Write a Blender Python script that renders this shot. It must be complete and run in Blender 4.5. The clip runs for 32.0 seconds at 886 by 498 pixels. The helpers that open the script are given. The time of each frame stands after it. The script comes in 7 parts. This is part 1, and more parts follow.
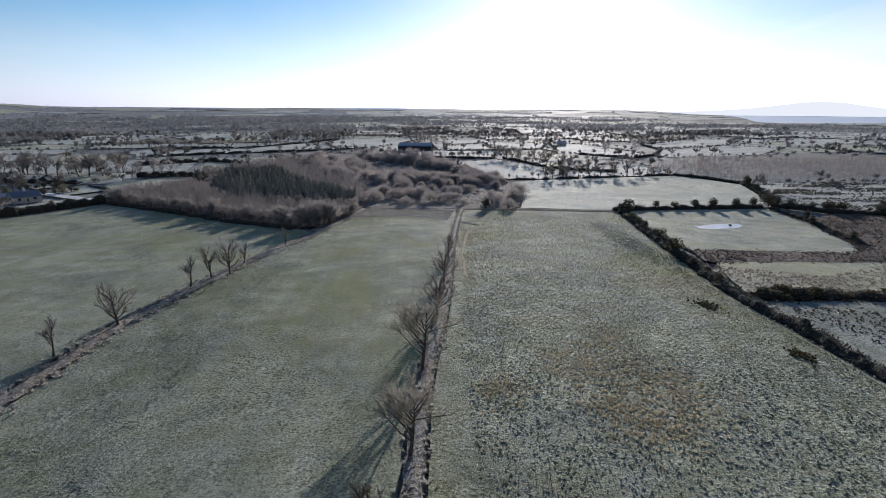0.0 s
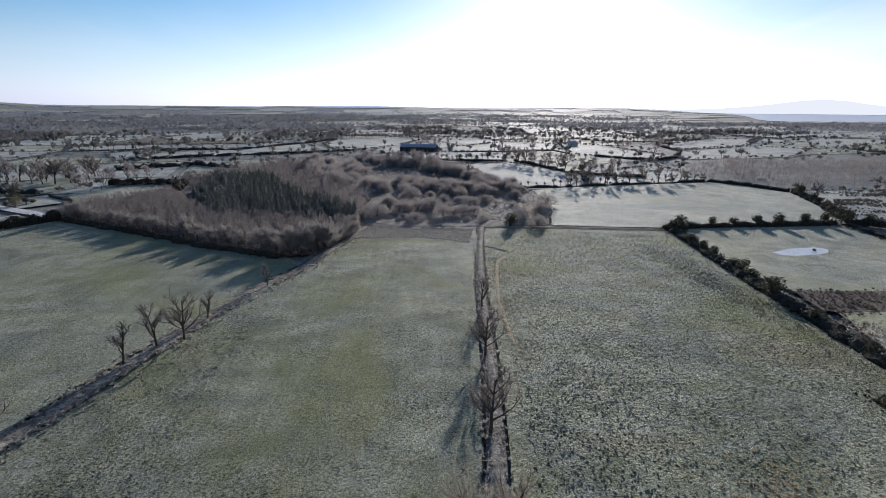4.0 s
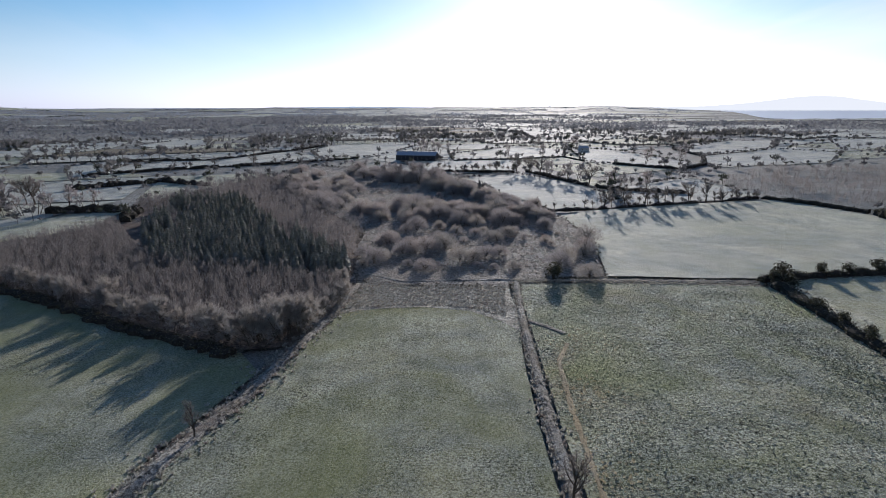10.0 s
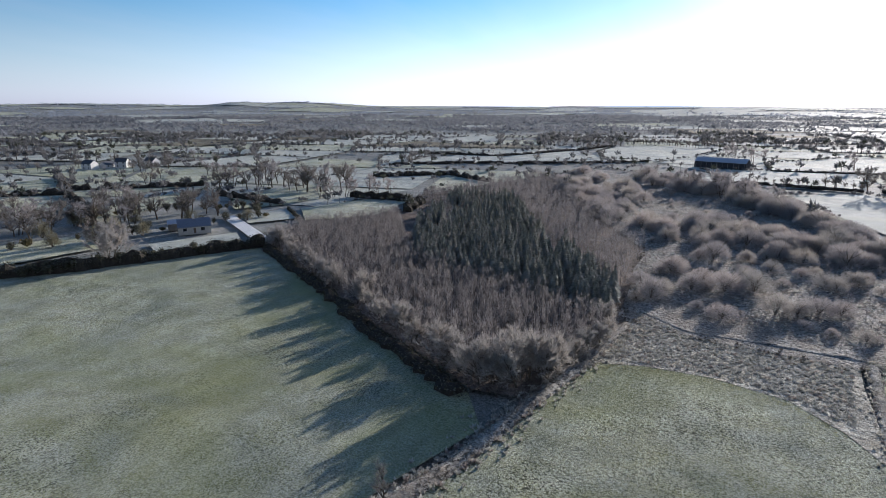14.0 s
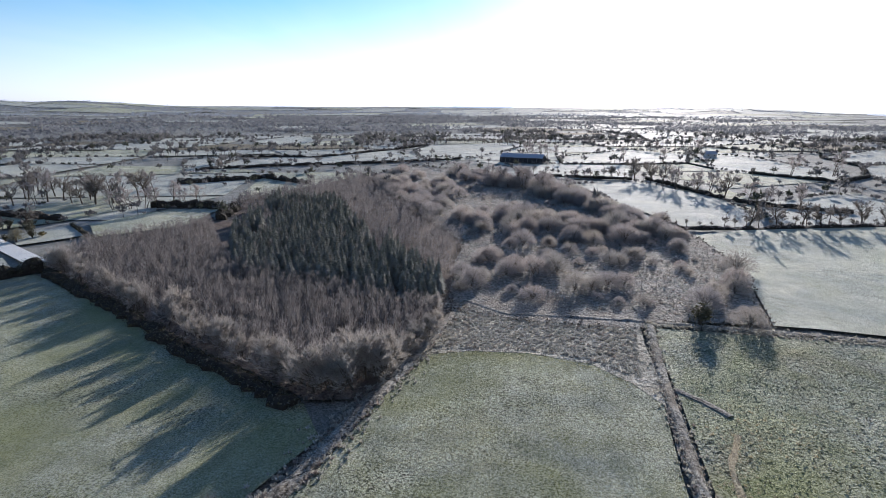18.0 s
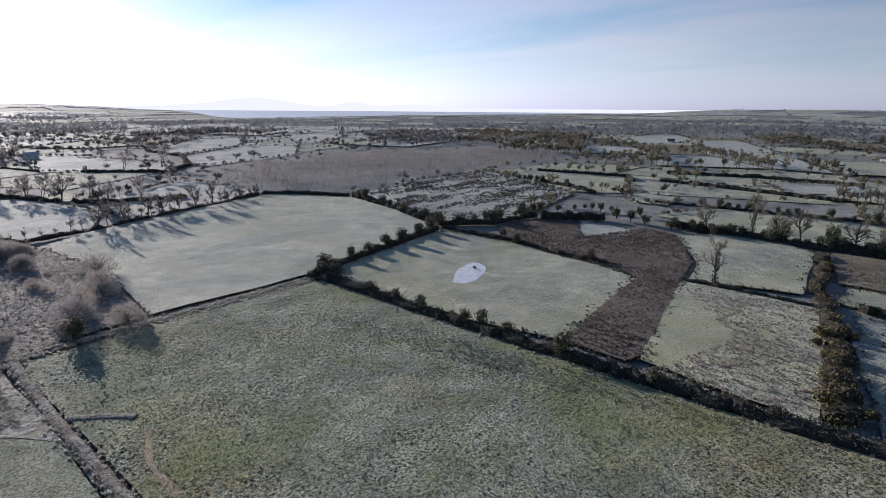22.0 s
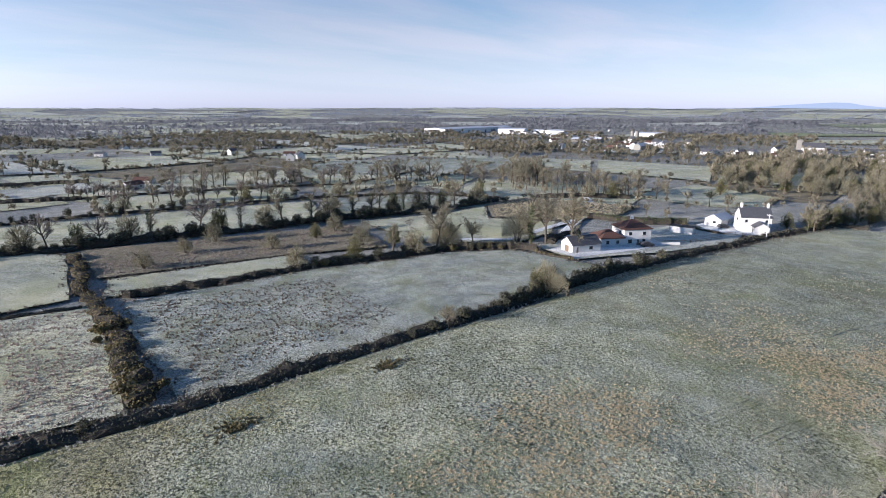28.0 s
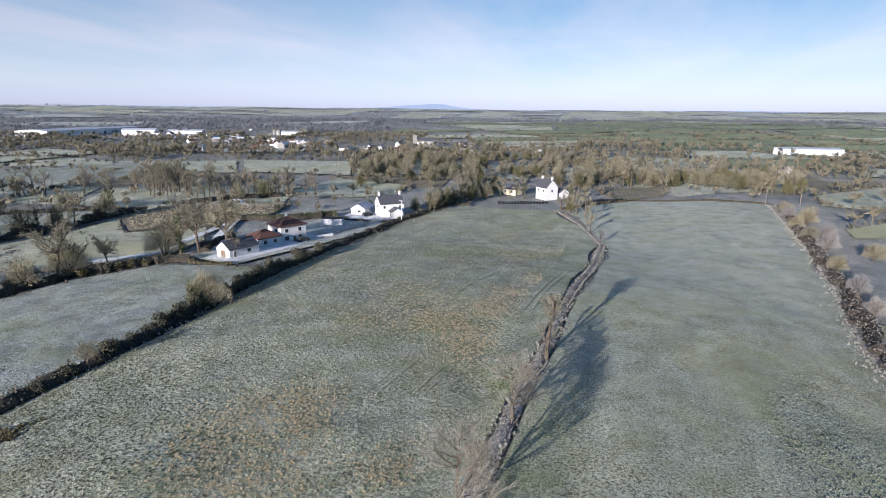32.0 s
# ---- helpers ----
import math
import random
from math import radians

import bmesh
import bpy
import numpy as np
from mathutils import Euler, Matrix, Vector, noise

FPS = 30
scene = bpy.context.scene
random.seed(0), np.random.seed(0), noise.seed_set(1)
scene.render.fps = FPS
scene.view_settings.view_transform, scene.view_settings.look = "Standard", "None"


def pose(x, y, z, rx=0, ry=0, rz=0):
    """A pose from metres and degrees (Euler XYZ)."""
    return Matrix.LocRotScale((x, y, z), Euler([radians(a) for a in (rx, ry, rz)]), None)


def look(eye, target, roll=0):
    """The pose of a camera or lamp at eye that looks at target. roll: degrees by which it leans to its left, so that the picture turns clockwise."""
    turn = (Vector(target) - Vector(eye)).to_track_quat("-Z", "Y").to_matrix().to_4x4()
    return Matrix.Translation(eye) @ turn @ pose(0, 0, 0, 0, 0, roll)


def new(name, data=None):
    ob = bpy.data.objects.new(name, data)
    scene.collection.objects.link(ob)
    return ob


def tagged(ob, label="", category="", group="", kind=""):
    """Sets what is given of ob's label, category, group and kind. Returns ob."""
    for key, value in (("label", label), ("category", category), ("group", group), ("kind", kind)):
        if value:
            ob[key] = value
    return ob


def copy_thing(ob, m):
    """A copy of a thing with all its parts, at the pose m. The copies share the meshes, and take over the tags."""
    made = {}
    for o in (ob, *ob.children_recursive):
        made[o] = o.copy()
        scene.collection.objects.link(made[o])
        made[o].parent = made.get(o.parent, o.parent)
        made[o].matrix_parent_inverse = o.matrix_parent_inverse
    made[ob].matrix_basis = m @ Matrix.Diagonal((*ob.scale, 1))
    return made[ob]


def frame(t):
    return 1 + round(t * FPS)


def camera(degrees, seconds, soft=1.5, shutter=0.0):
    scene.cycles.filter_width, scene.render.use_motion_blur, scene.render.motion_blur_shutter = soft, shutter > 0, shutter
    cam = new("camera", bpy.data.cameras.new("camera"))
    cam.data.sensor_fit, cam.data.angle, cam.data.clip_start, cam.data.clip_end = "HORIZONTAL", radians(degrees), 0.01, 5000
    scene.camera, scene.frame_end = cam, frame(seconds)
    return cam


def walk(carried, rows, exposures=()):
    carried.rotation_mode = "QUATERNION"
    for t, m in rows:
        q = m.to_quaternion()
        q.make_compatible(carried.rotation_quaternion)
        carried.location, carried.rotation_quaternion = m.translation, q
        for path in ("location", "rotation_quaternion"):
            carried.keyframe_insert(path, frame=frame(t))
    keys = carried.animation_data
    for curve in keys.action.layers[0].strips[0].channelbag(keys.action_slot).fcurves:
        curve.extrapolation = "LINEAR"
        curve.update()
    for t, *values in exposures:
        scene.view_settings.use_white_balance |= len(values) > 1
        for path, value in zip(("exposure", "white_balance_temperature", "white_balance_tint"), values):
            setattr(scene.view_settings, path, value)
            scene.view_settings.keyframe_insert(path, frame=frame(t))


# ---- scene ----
cam = camera(78.29, 32.0, soft=0.6)

EXPOSURES = [(0, 0.44, 5950, 16), (9, 0.46, 5950, 16), (12, 0.5, 5950, 16), (14, 0.9, 5950, 15), (17, 1.0, 5950, 15.5), (18, 0.98, 5950, 15.5), (20, 0.7, 6000, 17.5), (22, 0.55, 6050, 19), (24.5, 0.96, 6050, 19), (28, 1.28, 6000, 18.5), (32, 1.18, 5950, 18)]
PATH = [
    (0, (-12.83, 4.24, 38.61), (-10.179, 52.590, 26.151), 0.31),
    (0.5, (-13.34, 8.71, 38.62), (-10.659, 57.050, 26.130), 0.26),
    (1, (-14.10, 13.28, 38.74), (-11.323, 61.601, 26.198), 0.24),
    (1.5, (-14.38, 17.44, 38.81), (-11.669, 65.760, 26.231), 0.30),
    (2, (-14.88, 21.90, 38.90), (-12.227, 70.213, 26.294), 0.26),
    (2.5, (-15.55, 26.51, 38.95), (-12.860, 74.810, 26.318), 0.24),
    (3, (-16.13, 30.87, 38.90), (-13.404, 79.183, 26.301), 0.28),
    (3.5, (-16.68, 35.38, 38.93), (-13.933, 83.680, 26.307), 0.28),
    (5.5, (-19.60, 53.44, 38.30), (-16.402, 101.738, 25.780), 0.18),
    (6, (-20.31, 57.69, 38.33), (-17.045, 105.980, 25.761), 0.10),
    (6.5, (-20.51, 61.78, 38.67), (-17.236, 110.042, 26.011), 0.05),
    (7, (-20.61, 66.08, 39.49), (-17.272, 114.325, 26.779), -0.02),
    (7.5, (-20.84, 70.39, 40.80), (-17.424, 118.638, 28.138), -0.07),
    (8, (-20.71, 74.44, 41.65), (-17.345, 122.715, 29.080), -0.20),
    (8.5, (-20.91, 78.28, 42.04), (-17.529, 126.544, 29.408), -0.24),
    (9, (-20.98, 82.07, 42.25), (-17.598, 130.317, 29.570), -0.28),
    (9.5, (-20.97, 85.85, 42.26), (-17.588, 134.101, 29.581), -0.27),
    (10, (-20.92, 89.57, 42.26), (-17.551, 137.820, 29.595), -0.29),
    (10.5, (-20.90, 93.60, 42.10), (-17.522, 141.850, 29.431), -0.32),
    (11, (-20.88, 97.68, 41.95), (-17.507, 145.926, 29.274), -0.28),
    (11.5, (-20.89, 101.85, 41.79), (-17.500, 150.102, 29.113), -0.21),
    (12, (-21.38, 105.50, 41.63), (-21.354, 153.862, 28.959), -0.16),
    (12.5, (-21.56, 108.23, 41.48), (-28.569, 156.091, 28.812), -0.08),
    (13, (-21.91, 110.32, 41.47), (-33.480, 157.276, 28.781), -0.02),
    (13.5, (-22.38, 111.67, 41.49), (-38.222, 157.359, 28.769), 0.01),
    (14, (-23.02, 112.99, 41.24), (-43.637, 156.737, 28.533), 0.08),
    (14.5, (-23.03, 113.06, 41.26), (-45.809, 155.733, 28.614), 0.13),
    (16.5, (-22.99, 113.13, 41.28), (-40.673, 158.169, 28.665), 0.05),
    (17, (-22.96, 113.19, 41.30), (-37.512, 159.328, 28.659), 0.11),
    (17.5, (-22.93, 113.23, 41.28), (-33.343, 160.471, 28.634), 0.13),
    (18, (-22.90, 113.26, 41.25), (-28.389, 161.322, 28.612), 0.20),
    (18.5, (-22.84, 113.27, 41.21), (-22.657, 161.644, 28.571), 0.27),
    (19, (-22.74, 113.26, 41.18), (-16.690, 161.271, 28.606), 0.13),
    (19.5, (-22.66, 113.23, 41.13), (-10.316, 160.011, 28.519), 0.10),
    (20, (-22.59, 113.20, 41.09), (-3.866, 157.810, 28.462), 0.25),
    (20.5, (-22.51, 113.16, 41.06), (2.450, 154.601, 28.430), 0.28),
    (21, (-22.45, 113.13, 41.04), (8.185, 150.569, 28.398), 0.30),
    (21.5, (-22.42, 113.08, 41.02), (13.345, 145.650, 28.372), 0.35),
    (22, (-22.47, 113.01, 41.00), (17.755, 139.892, 28.375), 0.44),
    (22.5, (-22.53, 112.95, 41.01), (20.944, 134.177, 28.368), 0.51),
    (23, (-22.59, 112.86, 41.07), (22.965, 129.138, 28.428), 0.58),
    (23.5, (-22.64, 112.76, 41.15), (24.496, 123.600, 28.467), 0.64),
    (24, (-22.66, 112.69, 41.26), (25.434, 117.659, 28.527), 0.66),
    (24.5, (-22.62, 112.64, 41.40), (25.688, 111.063, 28.601), 0.62),
    (26.5, (-22.46, 112.60, 41.68), (23.347, 96.971, 29.132), -0.18),
    (27, (-22.37, 112.57, 41.87), (21.366, 91.861, 29.300), -0.10),
    (27.5, (-22.34, 112.53, 42.04), (19.765, 88.678, 29.472), -0.11),
    (28, (-22.40, 112.48, 42.15), (16.239, 83.333, 29.601), 0.01),
    (28.5, (-22.46, 112.44, 42.19), (13.682, 80.253, 29.643), 0.10),
    (29, (-22.51, 112.39, 42.20), (11.061, 77.525, 29.665), 0.23),
    (29.5, (-22.56, 112.33, 42.21), (8.418, 75.129, 29.700), 0.33),
    (30, (-22.59, 112.29, 42.21), (5.738, 73.034, 29.695), 0.37),
    (30.5, (-22.65, 112.25, 42.19), (2.651, 70.974, 29.701), 0.43),
    (31, (-22.69, 112.23, 42.18), (-0.816, 69.044, 29.698), 0.39),
    (31.5, (-22.74, 112.25, 42.16), (-4.541, 67.386, 29.668), 0.44),
    (32, (-22.78, 112.27, 42.14), (-8.444, 66.029, 29.651), 0.52),
]
walk(cam, [(t, look(eye, target, roll)) for t, eye, target, roll in PATH], EXPOSURES)

# ---- world, sun ----
SUN_AZ = 14.5      # degrees from +y towards +x
SUN_EL = 12.0
wd = bpy.data.worlds.new("world")
scene.world = wd
wd.use_nodes = True
wn, wl = wd.node_tree.nodes, wd.node_tree.links
wn.clear()
w_out = wn.new("ShaderNodeOutputWorld")
w_bg = wn.new("ShaderNodeBackground")
w_bg.inputs["Strength"].default_value = 0.088
sky = wn.new("ShaderNodeTexSky")
sky.sky_type = "NISHITA"
sky.sun_disc = False
sky.sun_elevation = radians(SUN_EL)
sky.sun_rotation = radians(SUN_AZ)
sky.altitude = 60
sky.air_density = 0.9
sky.dust_density = 0.2
sky.ozone_density = 2.0
# thin high cloud: streaks of noise over the sky dome, whiter than the blue
w_tc = wn.new("ShaderNodeTexCoord")
w_sep = wn.new("ShaderNodeSeparateXYZ")
wl.new(w_tc.outputs["Generated"], w_sep.inputs[0])
w_div = wn.new("ShaderNodeMath"); w_div.operation = "MAXIMUM"; w_div.inputs[1].default_value = 0.02
wl.new(w_sep.outputs["Z"], w_div.inputs[0])
w_add = wn.new("ShaderNodeMath"); w_add.operation = "ADD"; w_add.inputs[1].default_value = 0.10
wl.new(w_div.outputs[0], w_add.inputs[0])
w_u = wn.new("ShaderNodeMath"); w_u.operation = "DIVIDE"
w_v = wn.new("ShaderNodeMath"); w_v.operation = "DIVIDE"
wl.new(w_sep.outputs["X"], w_u.inputs[0]); wl.new(w_add.outputs[0], w_u.inputs[1])
wl.new(w_sep.outputs["Y"], w_v.inputs[0]); wl.new(w_add.outputs[0], w_v.inputs[1])
w_com = wn.new("ShaderNodeCombineXYZ")
wl.new(w_u.outputs[0], w_com.inputs[0]); wl.new(w_v.outputs[0], w_com.inputs[1])
w_map = wn.new("ShaderNodeMapping")
w_map.inputs["Rotation"].default_value = (0, 0, radians(-30))
w_map.inputs["Scale"].default_value = (0.55, 0.22, 1)
wl.new(w_com.outputs[0], w_map.inputs["Vector"])
w_noise = wn.new("ShaderNodeTexNoise")
w_noise.inputs["Scale"].default_value = 1.6
w_noise.inputs["Detail"].default_value = 7
w_noise.inputs["Roughness"].default_value = 0.55
w_noise.inputs["Distortion"].default_value = 0.4
wl.new(w_map.outputs[0], w_noise.inputs["Vector"])
w_ramp = wn.new("ShaderNodeValToRGB")
w_ramp.color_ramp.elements[0].position = 0.34
w_ramp.color_ramp.elements[0].color = (0.12, 0.12, 0.12, 1)
w_ramp.color_ramp.elements[1].position = 0.64
w_ramp.color_ramp.elements[1].color = (0.95, 0.95, 0.95, 1)
wl.new(w_noise.outputs[0], w_ramp.inputs[0])
w_hue = wn.new("ShaderNodeHueSaturation")
w_hue.inputs["Hue"].default_value = 0.52
w_hue.inputs["Saturation"].default_value = 0.45
w_hue.inputs["Value"].default_value = 1.08
# pale winter haze low over the land all round
w_hz = wn.new("ShaderNodeMapRange")
w_hz.inputs["From Min"].default_value = 0.0
w_hz.inputs["From Max"].default_value = 0.17
w_hz.inputs["To Min"].default_value = 0.75
w_hz.inputs["To Max"].default_value = 0.0
wl.new(w_sep.outputs["Z"], w_hz.inputs["Value"])
w_sat = wn.new("ShaderNodeHueSaturation")
# light scattered many times evens out the sky opposite the sun
w_anti = wn.new("ShaderNodeVectorMath"); w_anti.operation = "DOT_PRODUCT"
w_anti.inputs[1].default_value = (-math.sin(radians(SUN_AZ)), -math.cos(radians(SUN_AZ)), 0)
wl.new(w_tc.outputs["Generated"], w_anti.inputs[0])
w_even = wn.new("ShaderNodeMapRange")
w_even.inputs["From Min"].default_value = -0.75
w_even.inputs["From Max"].default_value = 1.0
w_even.inputs["To Min"].default_value = 1.0
w_even.inputs["To Max"].default_value = 0.56
wl.new(w_anti.outputs["Value"], w_even.inputs["Value"])
w_base = wn.new("ShaderNodeVectorMath"); w_base.operation = "SCALE"
wl.new(sky.outputs[0], w_base.inputs[0])
wl.new(w_even.outputs[0], w_base.inputs["Scale"])
wl.new(w_base.outputs[0], w_sat.inputs["Color"])
w_bw = wn.new("ShaderNodeRGBToBW")
wl.new(w_base.outputs[0], w_bw.inputs[0])
w_cool = wn.new("ShaderNodeMix"); w_cool.data_type = "RGBA"; w_cool.blend_type = "MULTIPLY"
w_cool.inputs["Factor"].default_value = 1.0
w_cool.inputs["B"].default_value = (0.95, 1.07, 1.42, 1)
wl.new(w_bw.outputs[0], w_cool.inputs["A"])
w_low = wn.new("ShaderNodeMix"); w_low.data_type = "RGBA"
wl.new(w_hz.outputs[0], w_low.inputs["Factor"])
wl.new(w_sat.outputs[0], w_low.inputs["A"])
wl.new(w_cool.outputs["Result"], w_low.inputs["B"])
wl.new(w_low.outputs["Result"], w_hue.inputs["Color"])
# the cloud thickens towards the south-east and clears in the west
w_dot = wn.new("ShaderNodeVectorMath"); w_dot.operation = "DOT_PRODUCT"
w_dot.inputs[1].default_value = (0.75, -0.62, 0)
wl.new(w_tc.outputs["Generated"], w_dot.inputs[0])
w_side = wn.new("ShaderNodeMapRange")
w_side.inputs["From Min"].default_value = -0.75
w_side.inputs["From Max"].default_value = 0.55
w_side.inputs["To Min"].default_value = 0.22
w_side.inputs["To Max"].default_value = 1.0
wl.new(w_dot.outputs["Value"], w_side.inputs["Value"])
w_veil = wn.new("ShaderNodeMapRange")
w_veil.inputs["From Min"].default_value = -0.4
w_veil.inputs["From Max"].default_value = 0.6
w_veil.inputs["To Min"].default_value = 1.42
w_veil.inputs["To Max"].default_value = 1.1
wl.new(w_dot.outputs["Value"], w_veil.inputs["Value"])
wl.new(w_veil.outputs[0], w_sat.inputs["Saturation"])
w_cov = wn.new("ShaderNodeMath"); w_cov.operation = "MULTIPLY"
w_lift = wn.new("ShaderNodeMapRange")
w_lift.inputs["From Min"].default_value = 0.01
w_lift.inputs["From Max"].default_value = 0.10
wl.new(w_sep.outputs["Z"], w_lift.inputs["Value"])
w_fade = wn.new("ShaderNodeMath"); w_fade.operation = "MULTIPLY"
wl.new(w_ramp.outputs[0], w_fade.inputs[0])
wl.new(w_lift.outputs[0], w_fade.inputs[1])
wl.new(w_fade.outputs[0], w_cov.inputs[0])
wl.new(w_side.outputs[0], w_cov.inputs[1])
w_mix = wn.new("ShaderNodeMix"); w_mix.data_type = "RGBA"
wl.new(w_cov.outputs[0], w_mix.inputs["Factor"])
wl.new(w_low.outputs["Result"], w_mix.inputs["A"])
wl.new(w_hue.outputs[0], w_mix.inputs["B"])
wl.new(w_mix.outputs["Result"], w_bg.inputs["Color"])
wl.new(w_bg.outputs[0], w_out.inputs["Surface"])

sun = new("sun", bpy.data.lights.new("sun", "SUN"))
sun.data.energy = 4.0
sun.data.angle = radians(0.8)
sun.data.color = (1.0, 0.91, 0.78)
sx, sy = math.sin(radians(SUN_AZ)), math.cos(radians(SUN_AZ))
sun.matrix_world = look((0, 0, 0), (-sx, -sy, -math.tan(radians(SUN_EL))))

# ---- helpers of this scene ----
R = random.Random(7)


def mesh_of(name, verts, faces, mat, smooth=False):
    me = bpy.data.meshes.new(name)
    me.from_pydata(verts, [], faces)
    for m in (mat if isinstance(mat, (list, tuple)) else [mat]):
        me.materials.append(m)
    if smooth:
        me.polygons.foreach_set("use_smooth", [True] * len(me.polygons))
    me.update()
    return me


def thing(name, label, category, at=(0, 0, 0), rz=0.0, group="", kind=""):
    ob = new(name)
    ob.empty_display_size = 0.3
    ob.matrix_basis = Matrix.Translation(at) @ Matrix.Rotation(rz, 4, "Z")
    return tagged(ob, label, category, group, kind)


def part(name, data, parent, label="", at=None):
    ob = new(name, data)
    ob.parent = parent
    if at is not None:
        ob.location = at
    return tagged(ob, label)


def solid(name, data, label, category, kind="", group="", at=(0, 0, 0)):
    ob = new(name, data)
    ob.location = at
    return tagged(ob, label, category, group, kind)


def fbm(x, y, s):
    return noise.fractal(Vector((x * s, y * s, 3.7)), 0.6, 2.0, 4)


def smooth(a, b, t):
    u = min(1.0, max(0.0, (t - a) / (b - a)))
    return u * u * (3 - 2 * u)


CX, CY = -20.0, 110.0


def bump(x, y, az, r, wa, wr, h):
    """A hill of height h at bearing az and distance r, wa degrees and wr metres wide."""
    d = math.hypot(x - CX, y - CY)
    a = math.degrees(math.atan2(x - CX, y - CY))
    da = (a - az + 180) % 360 - 180
    return h * math.exp(-(da / wa) ** 2 - ((d - r) / wr) ** 2)


def height(x, y):
    d = math.hypot(x - CX, y - CY)
    near = 0.25 * noise.noise(Vector((x * 0.02, y * 0.02, 3.7)))
    # the pastures rise gently from the bog towards the south
    west = (1 - smooth(-68, -28, x)) * smooth(-320, -150, y)
    middle = (1 - smooth(48, 64, x)) * smooth(-75, -45, x) * smooth(-75, 15, y)
    near += 5.2 * (1 - smooth(20, 230, y)) * (1 - (1 - 0.62 * west) * (1 - middle)) * smooth(-330, -200, x)
    if d < 420:
        return near
    a = math.degrees(math.atan2(x - CX, y - CY)) % 360
    dry = 1 - smooth(20, 31, a) * (1 - smooth(74, 84, a)) * smooth(700, 1300, d)
    k = smooth(420, 1500, d) * dry
    z = near + k * (7.0 * fbm(x, y, 0.0016) + 3.0)
    z += smooth(2600, 4700, d) * 33 * dry
    z += bump(x, y, -39.5, 3900, 5, 800, 34) + bump(x, y, -45.5, 3900, 2.5, 700, 26) + bump(x, y, -57, 4000, 7, 800, 18) + bump(x, y, 190, 1200, 22, 480, 17)
    return z


def inside(p, poly):
    x, y = p
    hit, n = False, len(poly)
    for i in range(n):
        (x0, y0), (x1, y1) = poly[i], poly[i - 1]
        if (y0 > y) != (y1 > y) and x < (x1 - x0) * (y - y0) / (y1 - y0) + x0:
            hit = not hit
    return hit


def scatter(poly, n, rnd):
    xs, ys = [p[0] for p in poly], [p[1] for p in poly]
    out = []
    while len(out) < n:
        p = rnd.uniform(min(xs), max(xs)), rnd.uniform(min(ys), max(ys))
        if inside(p, poly):
            out.append(p)
    return out


def along(line, step):
    """Points every step metres along a line, with the unit vector across it."""
    out = []
    left = 0.0
    for (x0, y0), (x1, y1) in zip(line, line[1:]):
        ln = math.hypot(x1 - x0, y1 - y0)
        dx, dy = (x1 - x0) / ln, (y1 - y0) / ln
        s = left
        while s < ln:
            out.append((x0 + dx * s, y0 + dy * s, -dy, dx))
            s += step
        left = s - ln
    return out


# ---- materials ----
def material(name):
    m = bpy.data.materials.new(name)
    m.use_nodes = True
    nt = m.node_tree
    return m, nt.nodes, nt.links, nt.nodes["Principled BSDF"]


def ramp(nodes, links, source, stops):
    r = nodes.new("ShaderNodeValToRGB")
    e = r.color_ramp.elements
    while len(e) < len(stops):
        e.new(0.5)
    for el, (pos, col) in zip(e, stops):
        el.position = pos
        el.color = (*col, 1)
    links.new(source, r.inputs[0])
    return r.outputs[0]


def tex(nodes, links, scale, detail=4, rough=0.6, stretch=None, turn=0.0, distort=0.0):
    co = nodes.new("ShaderNodeTexCoord")
    n = nodes.new("ShaderNodeTexNoise")
    n.inputs["Scale"].default_value = scale
    n.inputs["Detail"].default_value = detail
    n.inputs["Roughness"].default_value = rough
    n.inputs["Distortion"].default_value = distort
    if stretch:
        mp = nodes.new("ShaderNodeMapping")
        mp.inputs["Rotation"].default_value = (0, 0, turn)
        mp.inputs["Scale"].default_value = stretch
        links.new(co.outputs["Object"], mp.inputs["Vector"])
        links.new(mp.outputs[0], n.inputs["Vector"])
    else:
        links.new(co.outputs["Object"], n.inputs["Vector"])
    return n.outputs[0]


def mixed(nodes, links, fac, a, b, blend="MIX"):
    m = nodes.new("ShaderNodeMix")
    m.data_type = "RGBA"
    m.blend_type = blend
    for sock, v in ((m.inputs["Factor"], fac), (m.inputs["A"], a), (m.inputs["B"], b)):
        if isinstance(v, (int, float)):
            sock.default_value = v
        elif isinstance(v, tuple):
            sock.default_value = (*v, 1)
        else:
            links.new(v, sock)
    return m.outputs["Result"]


